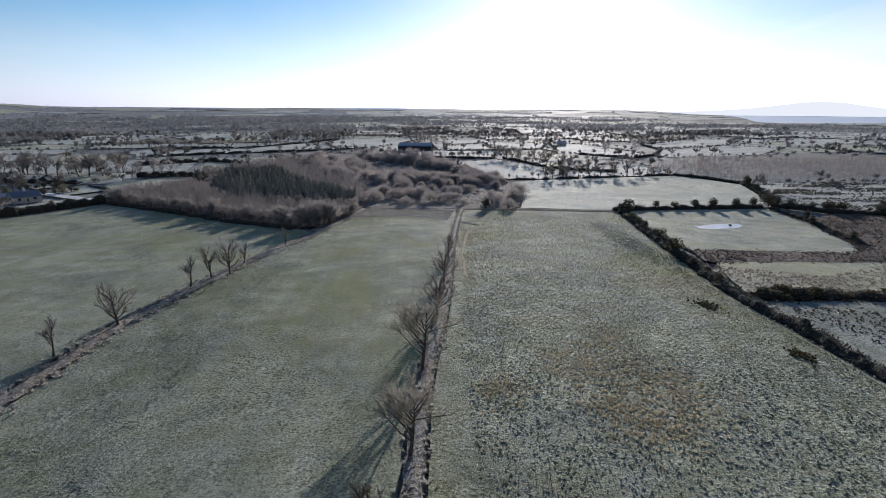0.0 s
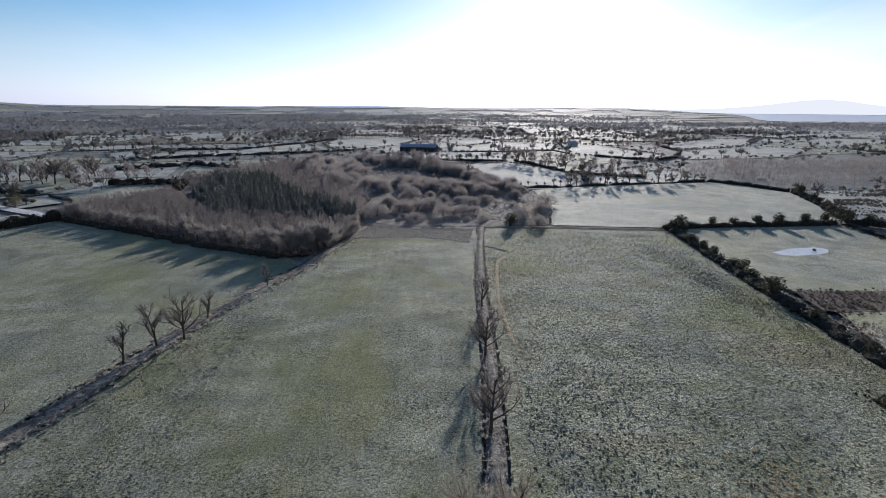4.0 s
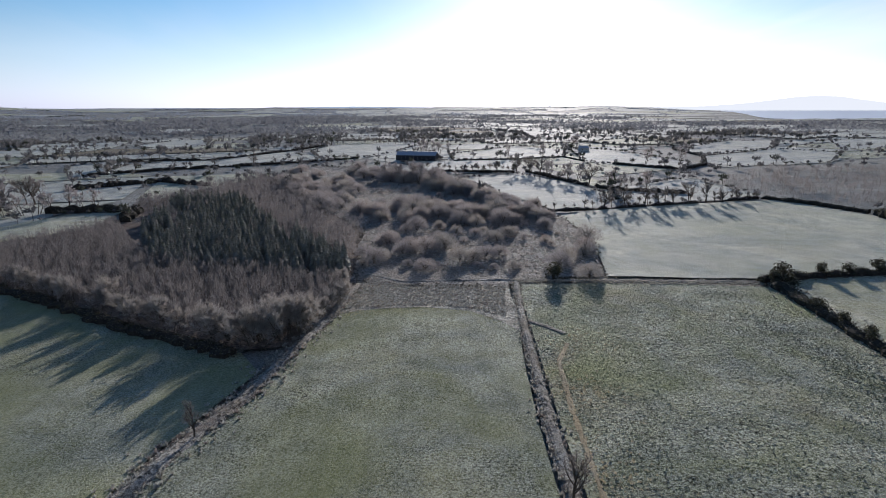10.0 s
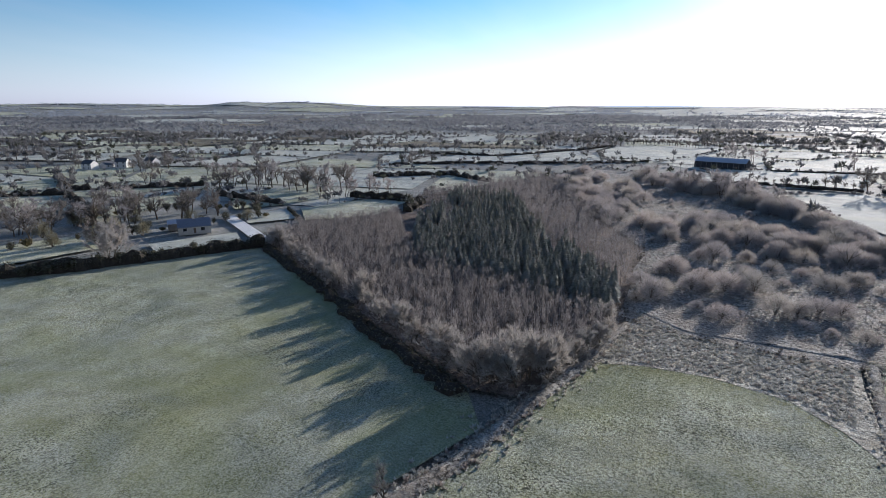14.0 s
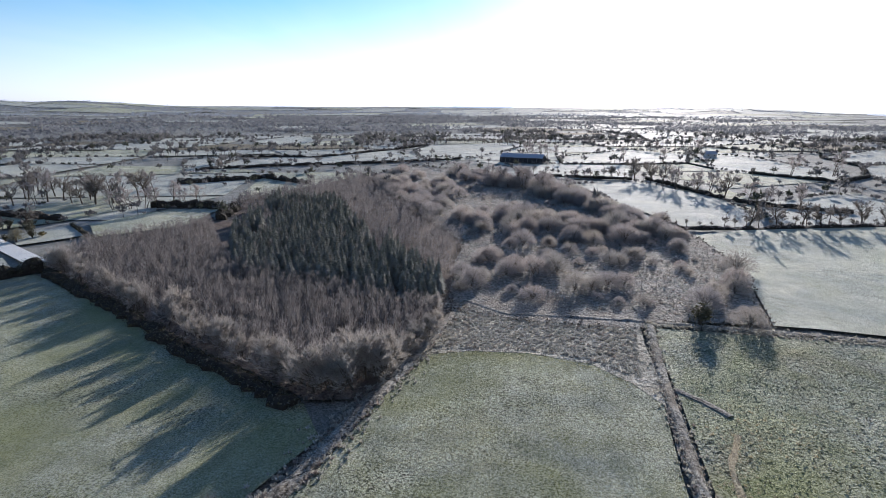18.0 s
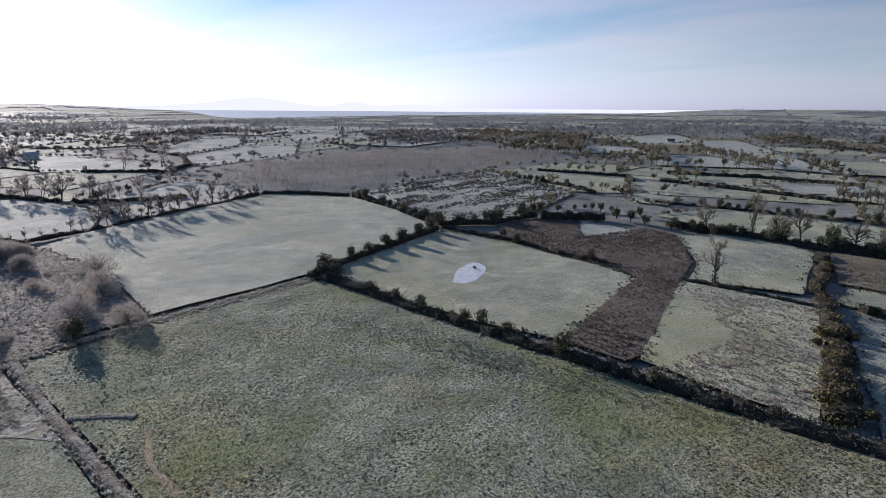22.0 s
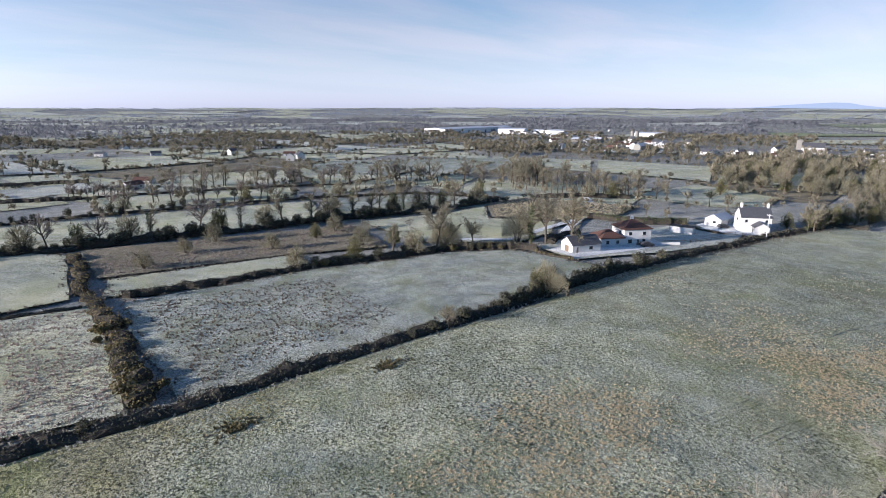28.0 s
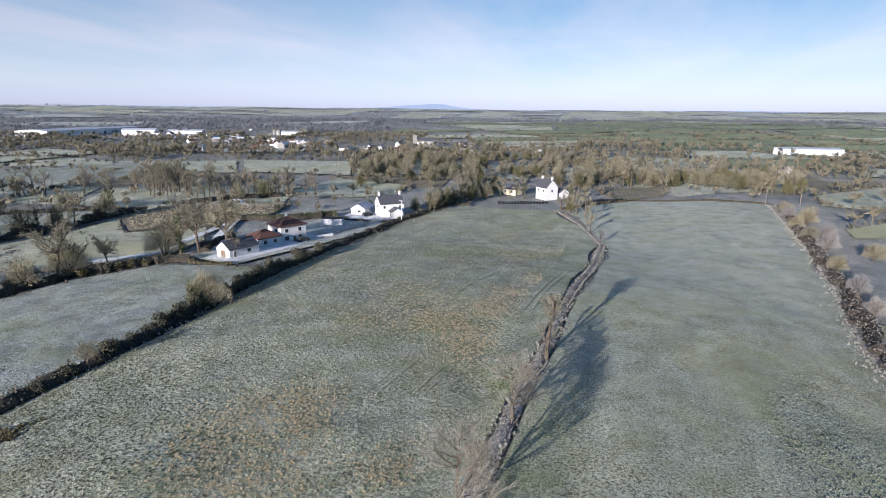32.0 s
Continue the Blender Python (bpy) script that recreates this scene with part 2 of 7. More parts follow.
def sward(name, grass, frost, dead, frosty=0.5, deadly=0.3, patch=0.02, relief=0.5, lumps=0.6, gloss=0.06, lines=None, speck=0.5, grain=3.2, south=0.0):
    """Frosted grass: green blades, hoar frost and dead straw in patches, with tufted relief. lines: bearing of mowing lines."""
    m, n, l, b = material(name)
    fine = tex(n, l, 4.6, 6, 0.8)
    mid = tex(n, l, 0.22, 5, 0.62)
    big = tex(n, l, patch, 5, 0.6, distort=0.6)
    f1 = ramp(n, l, mid, [(max(0.0, 0.62 - frosty * 0.6), (0, 0, 0)), (min(1.0, 0.98 - frosty * 0.5), (1, 1, 1))])
    f2 = ramp(n, l, fine, [(0.42, (0.05, 0.05, 0.05)), (0.58, (1, 1, 1))])
    fac = mixed(n, l, 0.62, f1, f2)
    col = mixed(n, l, fac, grass, frost)
    dd = ramp(n, l, big, [(0.60 - deadly * 0.25, (0, 0, 0)), (0.80 - deadly * 0.15, (1, 1, 1))])
    half = mixed(n, l, 0.55, (0, 0, 0), dd)
    col = mixed(n, l, half, col, dead)
    # broad patches of tone; the dark bluish end paints shade in hollows
    big2 = tex(n, l, patch * 2.3, 3, 0.6, distort=1.0)
    tone = ramp(n, l, big2, [(0.32, (0.66, 0.70, 0.73)), (0.68, (1.14, 1.12, 1.06))])
    col = mixed(n, l, 1.0, col, tone, "MULTIPLY")
    # fine specks: uneven tuft tone, and shade between tufts painted into the colour
    speck_shade = ramp(n, l, tex(n, l, grain * 0.85, 5, 0.78), [(0.43, (speck * 0.6, speck * 0.6, speck * 0.58)), (0.52, (1.28, 1.28, 1.25))])
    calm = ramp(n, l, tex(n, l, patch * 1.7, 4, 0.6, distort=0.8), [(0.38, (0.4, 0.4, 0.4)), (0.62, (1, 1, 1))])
    col = mixed(n, l, 1.0, col, mixed(n, l, calm, (1.0, 1.0, 1.0), speck_shade), "MULTIPLY")
    lush = ramp(n, l, tex(n, l, patch * 0.9, 5, 0.6, distort=1.2), [(0.48, (0, 0, 0)), (0.68, (0.65, 0.65, 0.65))])
    col = mixed(n, l, lush, col, tuple(min(1.0, c * 1.5) for c in grass))
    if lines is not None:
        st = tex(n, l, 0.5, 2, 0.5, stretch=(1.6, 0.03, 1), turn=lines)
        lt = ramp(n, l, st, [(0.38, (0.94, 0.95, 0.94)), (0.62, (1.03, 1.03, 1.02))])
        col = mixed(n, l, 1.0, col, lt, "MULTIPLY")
    if south:
        # frost lies thicker towards the south end of the field
        co = n.new("ShaderNodeTexCoord")
        sp = n.new("ShaderNodeSeparateXYZ")
        l.new(co.outputs["Object"], sp.inputs[0])
        mr = n.new("ShaderNodeMapRange")
        mr.inputs["From Min"].default_value, mr.inputs["From Max"].default_value = 75.0, -35.0
        mr.inputs["To Max"].default_value = south
        l.new(sp.outputs["Y"], mr.inputs["Value"])
        wv = mixed(n, l, 1.0, mr.outputs[0], ramp(n, l, mid, [(0.3, (0.45, 0.45, 0.45)), (0.6, (1, 1, 1))]), "MULTIPLY")
        col = mixed(n, l, wv, col, tuple(min(1.0, c * 1.08) for c in frost))
    l.new(col, b.inputs["Base Color"])
    b.inputs["Roughness"].default_value = 0.85
    b.inputs["Specular IOR Level"].default_value = gloss
    hm = mixed(n, l, lumps, fine, tex(n, l, 1.1, 5, 0.65))
    bp = n.new("ShaderNodeBump")
    bp.inputs["Strength"].default_value = 1.0
    bp.inputs["Distance"].default_value = relief
    l.new(hm, bp.inputs["Height"])
    l.new(bp.outputs[0], b.inputs["Normal"])
    return m


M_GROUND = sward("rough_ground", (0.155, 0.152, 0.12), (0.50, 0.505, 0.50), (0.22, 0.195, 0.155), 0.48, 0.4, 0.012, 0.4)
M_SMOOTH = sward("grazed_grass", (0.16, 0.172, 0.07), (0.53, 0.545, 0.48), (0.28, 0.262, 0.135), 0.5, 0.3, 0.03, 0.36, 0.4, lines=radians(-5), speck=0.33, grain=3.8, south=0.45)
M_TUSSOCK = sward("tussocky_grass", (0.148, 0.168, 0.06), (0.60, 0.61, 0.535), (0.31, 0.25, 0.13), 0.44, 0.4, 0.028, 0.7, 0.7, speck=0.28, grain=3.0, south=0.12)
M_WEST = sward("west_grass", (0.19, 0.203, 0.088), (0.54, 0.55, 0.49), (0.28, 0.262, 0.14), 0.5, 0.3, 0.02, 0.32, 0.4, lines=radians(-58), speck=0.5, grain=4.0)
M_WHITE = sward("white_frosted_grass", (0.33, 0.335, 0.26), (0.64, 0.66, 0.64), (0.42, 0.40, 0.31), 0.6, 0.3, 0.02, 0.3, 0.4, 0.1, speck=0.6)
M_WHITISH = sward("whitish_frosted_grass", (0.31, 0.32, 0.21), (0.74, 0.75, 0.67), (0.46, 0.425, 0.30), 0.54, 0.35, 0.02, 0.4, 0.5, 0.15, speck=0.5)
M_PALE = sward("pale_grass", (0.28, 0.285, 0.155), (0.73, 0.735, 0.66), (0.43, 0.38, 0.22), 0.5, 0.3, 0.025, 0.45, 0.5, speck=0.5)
# darker frosted grass: the shade over some fields is put into its colour
M_SHADYGRASS = sward("shade_tinted_frosted_grass", (0.15, 0.165, 0.09), (0.60, 0.63, 0.62), (0.19, 0.17, 0.10), 0.5, 0.5, 0.05, 0.5, 0.6)
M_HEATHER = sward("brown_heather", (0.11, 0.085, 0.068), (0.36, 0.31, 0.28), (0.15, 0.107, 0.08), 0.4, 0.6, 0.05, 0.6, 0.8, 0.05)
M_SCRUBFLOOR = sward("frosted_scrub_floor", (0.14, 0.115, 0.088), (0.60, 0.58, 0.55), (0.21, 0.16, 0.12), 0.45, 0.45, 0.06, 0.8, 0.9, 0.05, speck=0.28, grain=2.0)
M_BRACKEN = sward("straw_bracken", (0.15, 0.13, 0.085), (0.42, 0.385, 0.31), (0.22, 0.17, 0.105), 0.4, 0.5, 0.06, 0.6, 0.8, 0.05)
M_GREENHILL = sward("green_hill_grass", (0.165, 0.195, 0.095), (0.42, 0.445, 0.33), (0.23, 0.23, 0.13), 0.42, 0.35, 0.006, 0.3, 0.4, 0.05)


def plain(name, color, rough=0.7, vary=0.25, scale=1.5, metal=0.0, relief=0.02, spec=0.4):
    m, n, l, b = material(name)
    t = tex(n, l, scale, 5, 0.65)
    dark = tuple(c * (1 - vary) for c in color)
    lite = tuple(min(1.0, c * (1 + vary)) for c in color)
    l.new(ramp(n, l, t, [(0.3, dark), (0.7, lite)]), b.inputs["Base Color"])
    b.inputs["Roughness"].default_value = rough
    b.inputs["Metallic"].default_value = metal
    b.inputs["Specular IOR Level"].default_value = spec
    bp = n.new("ShaderNodeBump")
    bp.inputs["Distance"].default_value = relief
    l.new(tex(n, l, scale * 6, 4, 0.6), bp.inputs["Height"])
    l.new(bp.outputs[0], b.inputs["Normal"])
    return m


def foliage(name, dark, lite, rime, amount=0.4, rough=0.75, thin=0.0):
    """Leaves or twigs that vary clump by clump, with frost lying on what faces up."""
    m, n, l, b = material(name)
    g = n.new("ShaderNodeNewGeometry")
    col = ramp(n, l, g.outputs["Random Per Island"], [(0.1, dark), (0.9, lite)])
    oi = n.new("ShaderNodeObjectInfo")
    tone = ramp(n, l, oi.outputs["Random"], [(0.0, (0.82, 0.84, 0.86)), (1.0, (1.12, 1.08, 1.02))])
    col = mixed(n, l, 1.0, col, tone, "MULTIPLY")
    s = n.new("ShaderNodeSeparateXYZ")
    l.new(g.outputs["Normal"], s.inputs[0])
    up = n.new("ShaderNodeMath"); up.operation = "ABSOLUTE"
    l.new(s.outputs["Z"], up.inputs[0])
    f = ramp(n, l, up.outputs[0], [(0.15, (0, 0, 0)), (0.95, (amount, amount, amount))])
    spot = ramp(n, l, tex(n, l, 0.6, 3, 0.6), [(0.35, (0.3, 0.3, 0.3)), (0.65, (1, 1, 1))])
    f = mixed(n, l, 1.0, f, spot, "MULTIPLY")
    col = mixed(n, l, f, col, rime)
    l.new(col, b.inputs["Base Color"])
    b.inputs["Roughness"].default_value = rough
    b.inputs["Specular IOR Level"].default_value = 0.15
    if thin:
        tr = n.new("ShaderNodeBsdfTranslucent")
        l.new(col, tr.inputs["Color"])
        mx = n.new("ShaderNodeMixShader")
        mx.inputs[0].default_value = thin
        l.new(b.outputs[0], mx.inputs[1])
        l.new(tr.outputs[0], mx.inputs[2])
        l.new(mx.outputs[0], n["Material Output"].inputs["Surface"])
    return m


RIME = (0.55, 0.55, 0.57)
M_BARK = plain("tree_bark", (0.10, 0.082, 0.062), 0.9, 0.4, 3.0, 0, 0.03, 0.2)
M_TWIG = foliage("bare_twigs", (0.125, 0.11, 0.095), (0.28, 0.25, 0.22), RIME, 0.45, thin=0.38)
M_TWIGWARM = foliage("warm_bare_twigs", (0.15, 0.138, 0.098), (0.30, 0.272, 0.19), (0.44, 0.42, 0.37), 0.35, thin=0.2)
M_RIMETWIG = foliage("rimed_twigs", (0.27, 0.248, 0.225), (0.48, 0.445, 0.41), (0.64, 0.63, 0.63), 0.6, thin=0.42)
M_WILLOW = foliage("rimed_willow_twigs", (0.27, 0.24, 0.23), (0.47, 0.435, 0.425), (0.62, 0.61, 0.62), 0.5, thin=0.42)
M_BIRCH = foliage("young_birch_twigs", (0.14, 0.124, 0.116), (0.34, 0.315, 0.305), (0.60, 0.59, 0.60), 0.45, thin=0.45)
M_SPRUCE = foliage("spruce_needles", (0.05, 0.058, 0.036), (0.155, 0.165, 0.11), (0.60, 0.595, 0.56), 0.75, thin=0.32)
M_HEDGE = foliage("hedge_leaves", (0.045, 0.046, 0.03), (0.125, 0.12, 0.075), (0.40, 0.40, 0.39), 0.25, thin=0.25)
M_HEDGEWARM = foliage("gorse_leaves", (0.06, 0.062, 0.022), (0.19, 0.145, 0.065), (0.36, 0.34, 0.28), 0.28, thin=0.15)
M_IVY = foliage("ivy_leaves", (0.02, 0.032, 0.012), (0.075, 0.095, 0.03), (0.3, 0.33, 0.3), 0.2, 0.5)
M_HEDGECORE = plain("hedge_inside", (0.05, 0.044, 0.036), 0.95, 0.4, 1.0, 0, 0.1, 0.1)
M_TUFT = foliage("frosted_tufts", (0.27, 0.25, 0.185), (0.52, 0.505, 0.44), (0.70, 0.70, 0.68), 0.6, thin=0.5)
M_TUFTBROWN = foliage("brown_tufts", (0.19, 0.15, 0.125), (0.36, 0.295, 0.25), (0.54, 0.51, 0.49), 0.5, thin=0.45)
M_STRAW = foliage("straw_tufts", (0.46, 0.39, 0.24), (0.68, 0.59, 0.40), (0.68, 0.62, 0.50), 0.4, thin=0.58)
M_RUSH = foliage("rush_tufts", (0.085, 0.065, 0.042), (0.19, 0.15, 0.10), (0.5, 0.48, 0.46), 0.35, thin=0.2)
# two copies of one tree colour: backlit grey and sunlit brown painted in
M_FARWOOD = foliage("far_backlight_tinted_trees", (0.12, 0.114, 0.11), (0.24, 0.23, 0.222), (0.44, 0.44, 0.46), 0.25, thin=0.45)
M_FARWARM = foliage("far_sun_tinted_trees", (0.12, 0.108, 0.075), (0.25, 0.228, 0.165), (0.40, 0.39, 0.35), 0.18, thin=0.35)
M_FARDARK = foliage("far_evergreens", (0.05, 0.055, 0.04), (0.13, 0.135, 0.095), (0.36, 0.37, 0.36), 0.18, thin=0.25)
# rimed woods, paler and bluer with distance: haze put into the twig colours
M_FARWOOD2 = foliage("far_hazy_frosted_trees", (0.135, 0.142, 0.156), (0.23, 0.24, 0.26), (0.34, 0.355, 0.385), 0.25, thin=0.5)
M_HORIZON = foliage("horizon_hazy_frosted_trees", (0.23, 0.255, 0.295), (0.335, 0.368, 0.42), (0.40, 0.43, 0.48), 0.3, thin=0.5)
M_TUSSOCKLEAF = foliage("tussock_blades", (0.085, 0.08, 0.04), (0.25, 0.235, 0.14), (0.58, 0.58, 0.55), 0.55, thin=0.15)
M_PLANTATION = foliage("bare_plantation_twigs", (0.17, 0.158, 0.152), (0.36, 0.335, 0.325), (0.56, 0.55, 0.56), 0.5, thin=0.45)
# paler, greyer hedge leaves: haze over distant hedges put into the colour
M_HEDGEFAR = foliage("far_hazy_hedge_leaves", (0.08, 0.08, 0.07), (0.18, 0.175, 0.16), (0.44, 0.45, 0.46), 0.3, thin=0.4)

# ---- ground ----
def ground_sheet():
    rings = [3 + i * 11.0 for i in range(42)]
    while rings[-1] < 4850:
        rings.append(rings[-1] * 1.06 + 6)
    seg = 200
    verts, faces = [(CX, CY, height(CX, CY) - 0.6)], []
    for r in rings:
        for k in range(seg):
            a = 2 * math.pi * k / seg
            x, y = CX + r * math.sin(a), CY + r * math.cos(a)
            verts.append((x, y, height(x, y) - (0.6 if r < 230 else 0.45 if r < 950 else 0.15)))
    for k in range(seg):
        faces.append((0, 1 + (k + 1) % seg, 1 + k))
    for i in range(len(rings) - 1):
        for k in range(seg):
            a, b = 1 + i * seg + k, 1 + i * seg + (k + 1) % seg
            faces.append((a, b, b + seg, a + seg))
    return mesh_of("ground", verts, faces, M_GROUND, True)


solid("ground", ground_sheet(), "rough frosted brown and grey grassland", "ground", "structure")


def ragged(poly, rnd, step=7.0, jit=0.5):
    out = []
    for (x0, y0), (x1, y1) in zip(poly, poly[1:] + poly[:1]):
        ln = math.hypot(x1 - x0, y1 - y0)
        n = max(1, int(ln / step))
        for i in range(n):
            j = jit if i else 0
            out.append((x0 + (x1 - x0) * i / n + rnd.uniform(-j, j), y0 + (y1 - y0) * i / n + rnd.uniform(-j, j)))
    return out


FIELDS = []


def field(name, poly, mat, label, lift=0.0, cell=8.0, relief=0.0, category="field"):
    """A parcel of land laid over the ground sheet, cut into cells that follow the relief."""
    rnd = random.Random(len(FIELDS) + 5)
    FIELDS.append(poly)
    size = max(max(p[0] for p in poly) - min(p[0] for p in poly), max(p[1] for p in poly) - min(p[1] for p in poly))
    edge = ragged(poly, rnd, max(7.0, size / 25), 0.5 if size < 300 else 3)
    cell = max(cell, size / 28)
    bm = bmesh.new()
    bm.faces.new([bm.verts.new((x, y, 0)) for x, y in edge])
    for axis in (0, 1):
        lo, hi = min(p[axis] for p in edge), max(p[axis] for p in edge)
        c = lo + cell
        while c < hi:
            co, no = [0, 0, 0], [0, 0, 0]
            co[axis], no[axis] = c, 1
            bmesh.ops.bisect_plane(bm, geom=bm.verts[:] + bm.edges[:] + bm.faces[:], plane_co=co, plane_no=no)
            c += cell
    for v in bm.verts:
        x, y = v.co.x, v.co.y
        v.co.z = height(x, y) + lift + relief * max(0.0, 0.5 + 0.5 * fbm(x, y, 0.05))
    bmesh.ops.recalc_face_normals(bm, faces=bm.faces)
    if bm.faces and sum(f.normal.z for f in bm.faces) < 0:
        bmesh.ops.reverse_faces(bm, faces=bm.faces)
    bmesh.ops.triangulate(bm, faces=bm.faces)
    me = bpy.data.meshes.new(name)
    bm.to_mesh(me)
    bm.free()
    me.materials.append(mat)
    me.polygons.foreach_set("use_smooth", [True] * len(me.polygons))
    return solid(name, me, label, category, "structure")


# the lines of the plan, in metres
LEFT = [(-83, -154), (-75, -61), (-66, 11), (-65, 50), (-63, 93), (-56, 127), (-50, 150), (-45, 163), (-42, 177), (-37, 197), (-33, 218)]
MID = [(4, -122), (-8, -95), (-17, -65), (-16.5, -30), (-16, 3), (-15, 28), (-13.2, 46), (-12.2, 63), (-11, 74), (-8.6, 90), (-6.6, 107), (-4.6, 128), (-2.5, 152), (-0.5, 169), (2, 190), (6, 217)]
EAST = [(68, 208), (65, 186), (62, 162), (60, 143), (58, 125), (56, 105), (57, 80), (58, 43), (62, 15), (63, -12), (61, -45), (59, -75), (53, -118), (43, -122)]
CROSS = [(6, 217), (27, 215), (45, 213), (68, 210)]

def beside(line, d):
    """The line moved d metres to its left."""
    out = []
    for i, (x, y) in enumerate(line):
        (x0, y0), (x1, y1) = line[max(0, i - 1)], line[min(len(line) - 1, i + 1)]
        ln = math.hypot(x1 - x0, y1 - y0)
        out.append((round(x - (y1 - y0) / ln * d, 2), round(y + (x1 - x0) / ln * d, 2)))
    return out


field("green_pasture", [(-36.5, 197), (-28, 200), (-18, 200.5), (-8, 197.5), (-2.8, 191.5), (0.3, 185)] + beside(MID, 1.5)[-3::-1] + [(-7, -140), (-27, -162), (-58, -157)] + beside(LEFT, -1.5)[:-2],
      M_SMOOTH, "smooth grazed green pasture with thin frost")
field("rough_headland", [(-36, 197.5), (-28, 200), (-18, 200.5), (-8, 197.5), (-2.5, 191), (0.5, 184.5), (1.4, 190), (4, 215), (-21, 219), (-33, 227), (-34, 212)],
      sward("rough_headland_grass", (0.22, 0.19, 0.135), (0.68, 0.66, 0.60), (0.33, 0.265, 0.19), 0.5, 0.4, 0.06, 0.7, 0.9, 0.05, speck=0.26, grain=2.0), "rough frosted headland of tussocks", 0.01, 4, 0.06)
field("tussock_field", [(8, 215), (27, 213.5), (45, 211.5), (66, 208)] + beside(EAST, -1.2)[1:] + beside(MID, -1.4),
      M_TUSSOCK, "tussocky frosted pasture with straw patches", 0.0, 6)
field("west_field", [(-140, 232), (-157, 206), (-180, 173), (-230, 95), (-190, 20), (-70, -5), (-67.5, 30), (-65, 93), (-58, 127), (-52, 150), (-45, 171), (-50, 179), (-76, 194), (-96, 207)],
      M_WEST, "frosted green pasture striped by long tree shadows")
field("white_field", [(30, 219), (70, 214), (100, 217.5), (133, 220), (151, 253), (163, 287), (150, 326), (100, 318), (60, 309), (41, 300), (40, 260)],
      M_WHITISH, "open field white with frost", 0.02)
field("pond_field", [(70, 205), (72, 213), (100, 214), (130, 215), (128, 189), (121, 167), (117, 150), (112, 145), (84, 144), (66, 146), (65, 165), (67, 186)],
      M_PALE, "small pale frosted field round an iced pool", 0.02, 5, 0.03)
field("heather_strip", [(112, 145), (66, 146), (64, 134), (68, 132), (90, 134), (112, 135), (135, 136), (152, 141), (169, 147), (174, 158), (160, 163), (149, 172), (179, 188), (154, 207), (131, 190), (124, 168), (119, 151)],
      M_HEATHER, "strip of brown heather and bog", 0.01, 5, 0.3)
field("heather_field", [(116, 136), (92, 135), (66, 132), (60, 107), (94, 106), (114, 107)], M_PALE, "rough frosted field below a gorse bank", 0.04, 5, 0.2)
field("frosted_corner", [(175, 182), (168, 157), (149, 164), (150, 174)], M_WHITE, "frosted patch in the heather", 0.06)
field("horse_field", [(168, 147), (187, 126), (168, 108), (122, 110), (118, 134), (136, 135)], M_PALE, "small frosted field with a lone tree", 0.05)
field("long_field", [(112, 100), (111, 79), (112, 59), (107, 33), (106, 19), (97, 1), (84, -3), (66, -8), (61, 43), (60, 80), (59, 100), (94, 102)],
      M_SHADYGRASS, "long frosted field with cold shade in its grass colour", 0.02, 5, 0.03)
field("strip_field", [(134, 101), (130, 57), (117, 58), (116, 80), (119, 104)], M_PALE, "narrow frosted strip of grass", 0.05)
field("bracken_strip", [(170, 104), (159, 25), (122, 30), (131, 57), (136, 103)], M_BRACKEN, "rough strip of brown bracken and straw", 0.03, 6, 0.3)
field("garden_paddock", [(155, 1), (155, -22), (109, 2), (127, 20)], M_PALE, "shaded frosted paddock", 0.05)
field("house_meadow", [(163, 18), (158, -20), (163, -44), (140, -26), (119, -42), (106, -26), (103, -10), (110, 4), (124, 20)], M_PALE, "frosted meadow beyond garden trees", 0.0)
field("marsh", [(143, 220), (155, 252), (168, 292), (230, 300), (296, 289), (258, 235), (236, 209), (173, 204), (152, 208)], M_WHITE, "frosted marsh dotted with dark rushes", 0.03, 6, 0.2)
field("scrub_floor", [(-35, 222), (-21, 216), (4, 214), (8, 218.5), (29, 219), (40, 260), (40, 305), (20, 345), (0, 390), (-31, 462), (-86, 503), (-110, 440), (-88, 400), (-60, 330), (-36, 280)],
      M_SCRUBFLOOR, "frosted bog floor between willow scrub", 0.03, 7, 0.12)
field("wood_floor", [(-143, 237), (-150, 262), (-130, 300), (-140, 350), (-110, 440), (-88, 400), (-60, 330), (-36, 280), (-33, 222), (-37, 199), (-43, 181), (-50, 180), (-96, 208)],
      M_HEATHER, "dark leaf-strewn plantation floor", 0.02, 8, 0.1)
# farther fields
field("barn_field", [(-23, 525), (73, 533), (52, 457), (11, 442), (-9, 459)], M_WHITE, "white frosted field below a barn")
field("sheep_field", [(11, 416), (51, 436), (75, 387), (78, 340), (62, 314), (41, 314), (28, 363)], M_WHITE, "frosted field inside rows of trees", 0.02)
field("row_field", [(85, 364), (152, 408), (150, 347), (145, 332), (75, 317)], M_WHITE, "frosted field between two tree rows", 0.02)
field("upper_field", [(20, 587), (101, 684), (140, 632), (115, 551), (75, 537), (19, 532)], M_WHITE, "white frosted field")
field("white_slope", [(147, 653), (183, 611), (196, 493), (167, 449), (134, 490), (121, 512)], M_WHITE, "white frosted slope")
field("round_field", [(242, 616), (365, 718), (406, 691), (337, 605), (242, 557)], M_WHITE, "white frosted field")
field("round_field_low", [(234, 543), (337, 598), (375, 562), (304, 485), (206, 461), (199, 480)], M_WHITE, "white frosted field")
field("far_east_field", [(466, 691), (662, 778), (502, 621), (390, 579)], M_WHITE, "white frosted field")
field("north_field", [(-226, 439), (-271, 513), (-262, 557), (-245, 554), (-215, 449)], M_WHITE, "white frosted field")
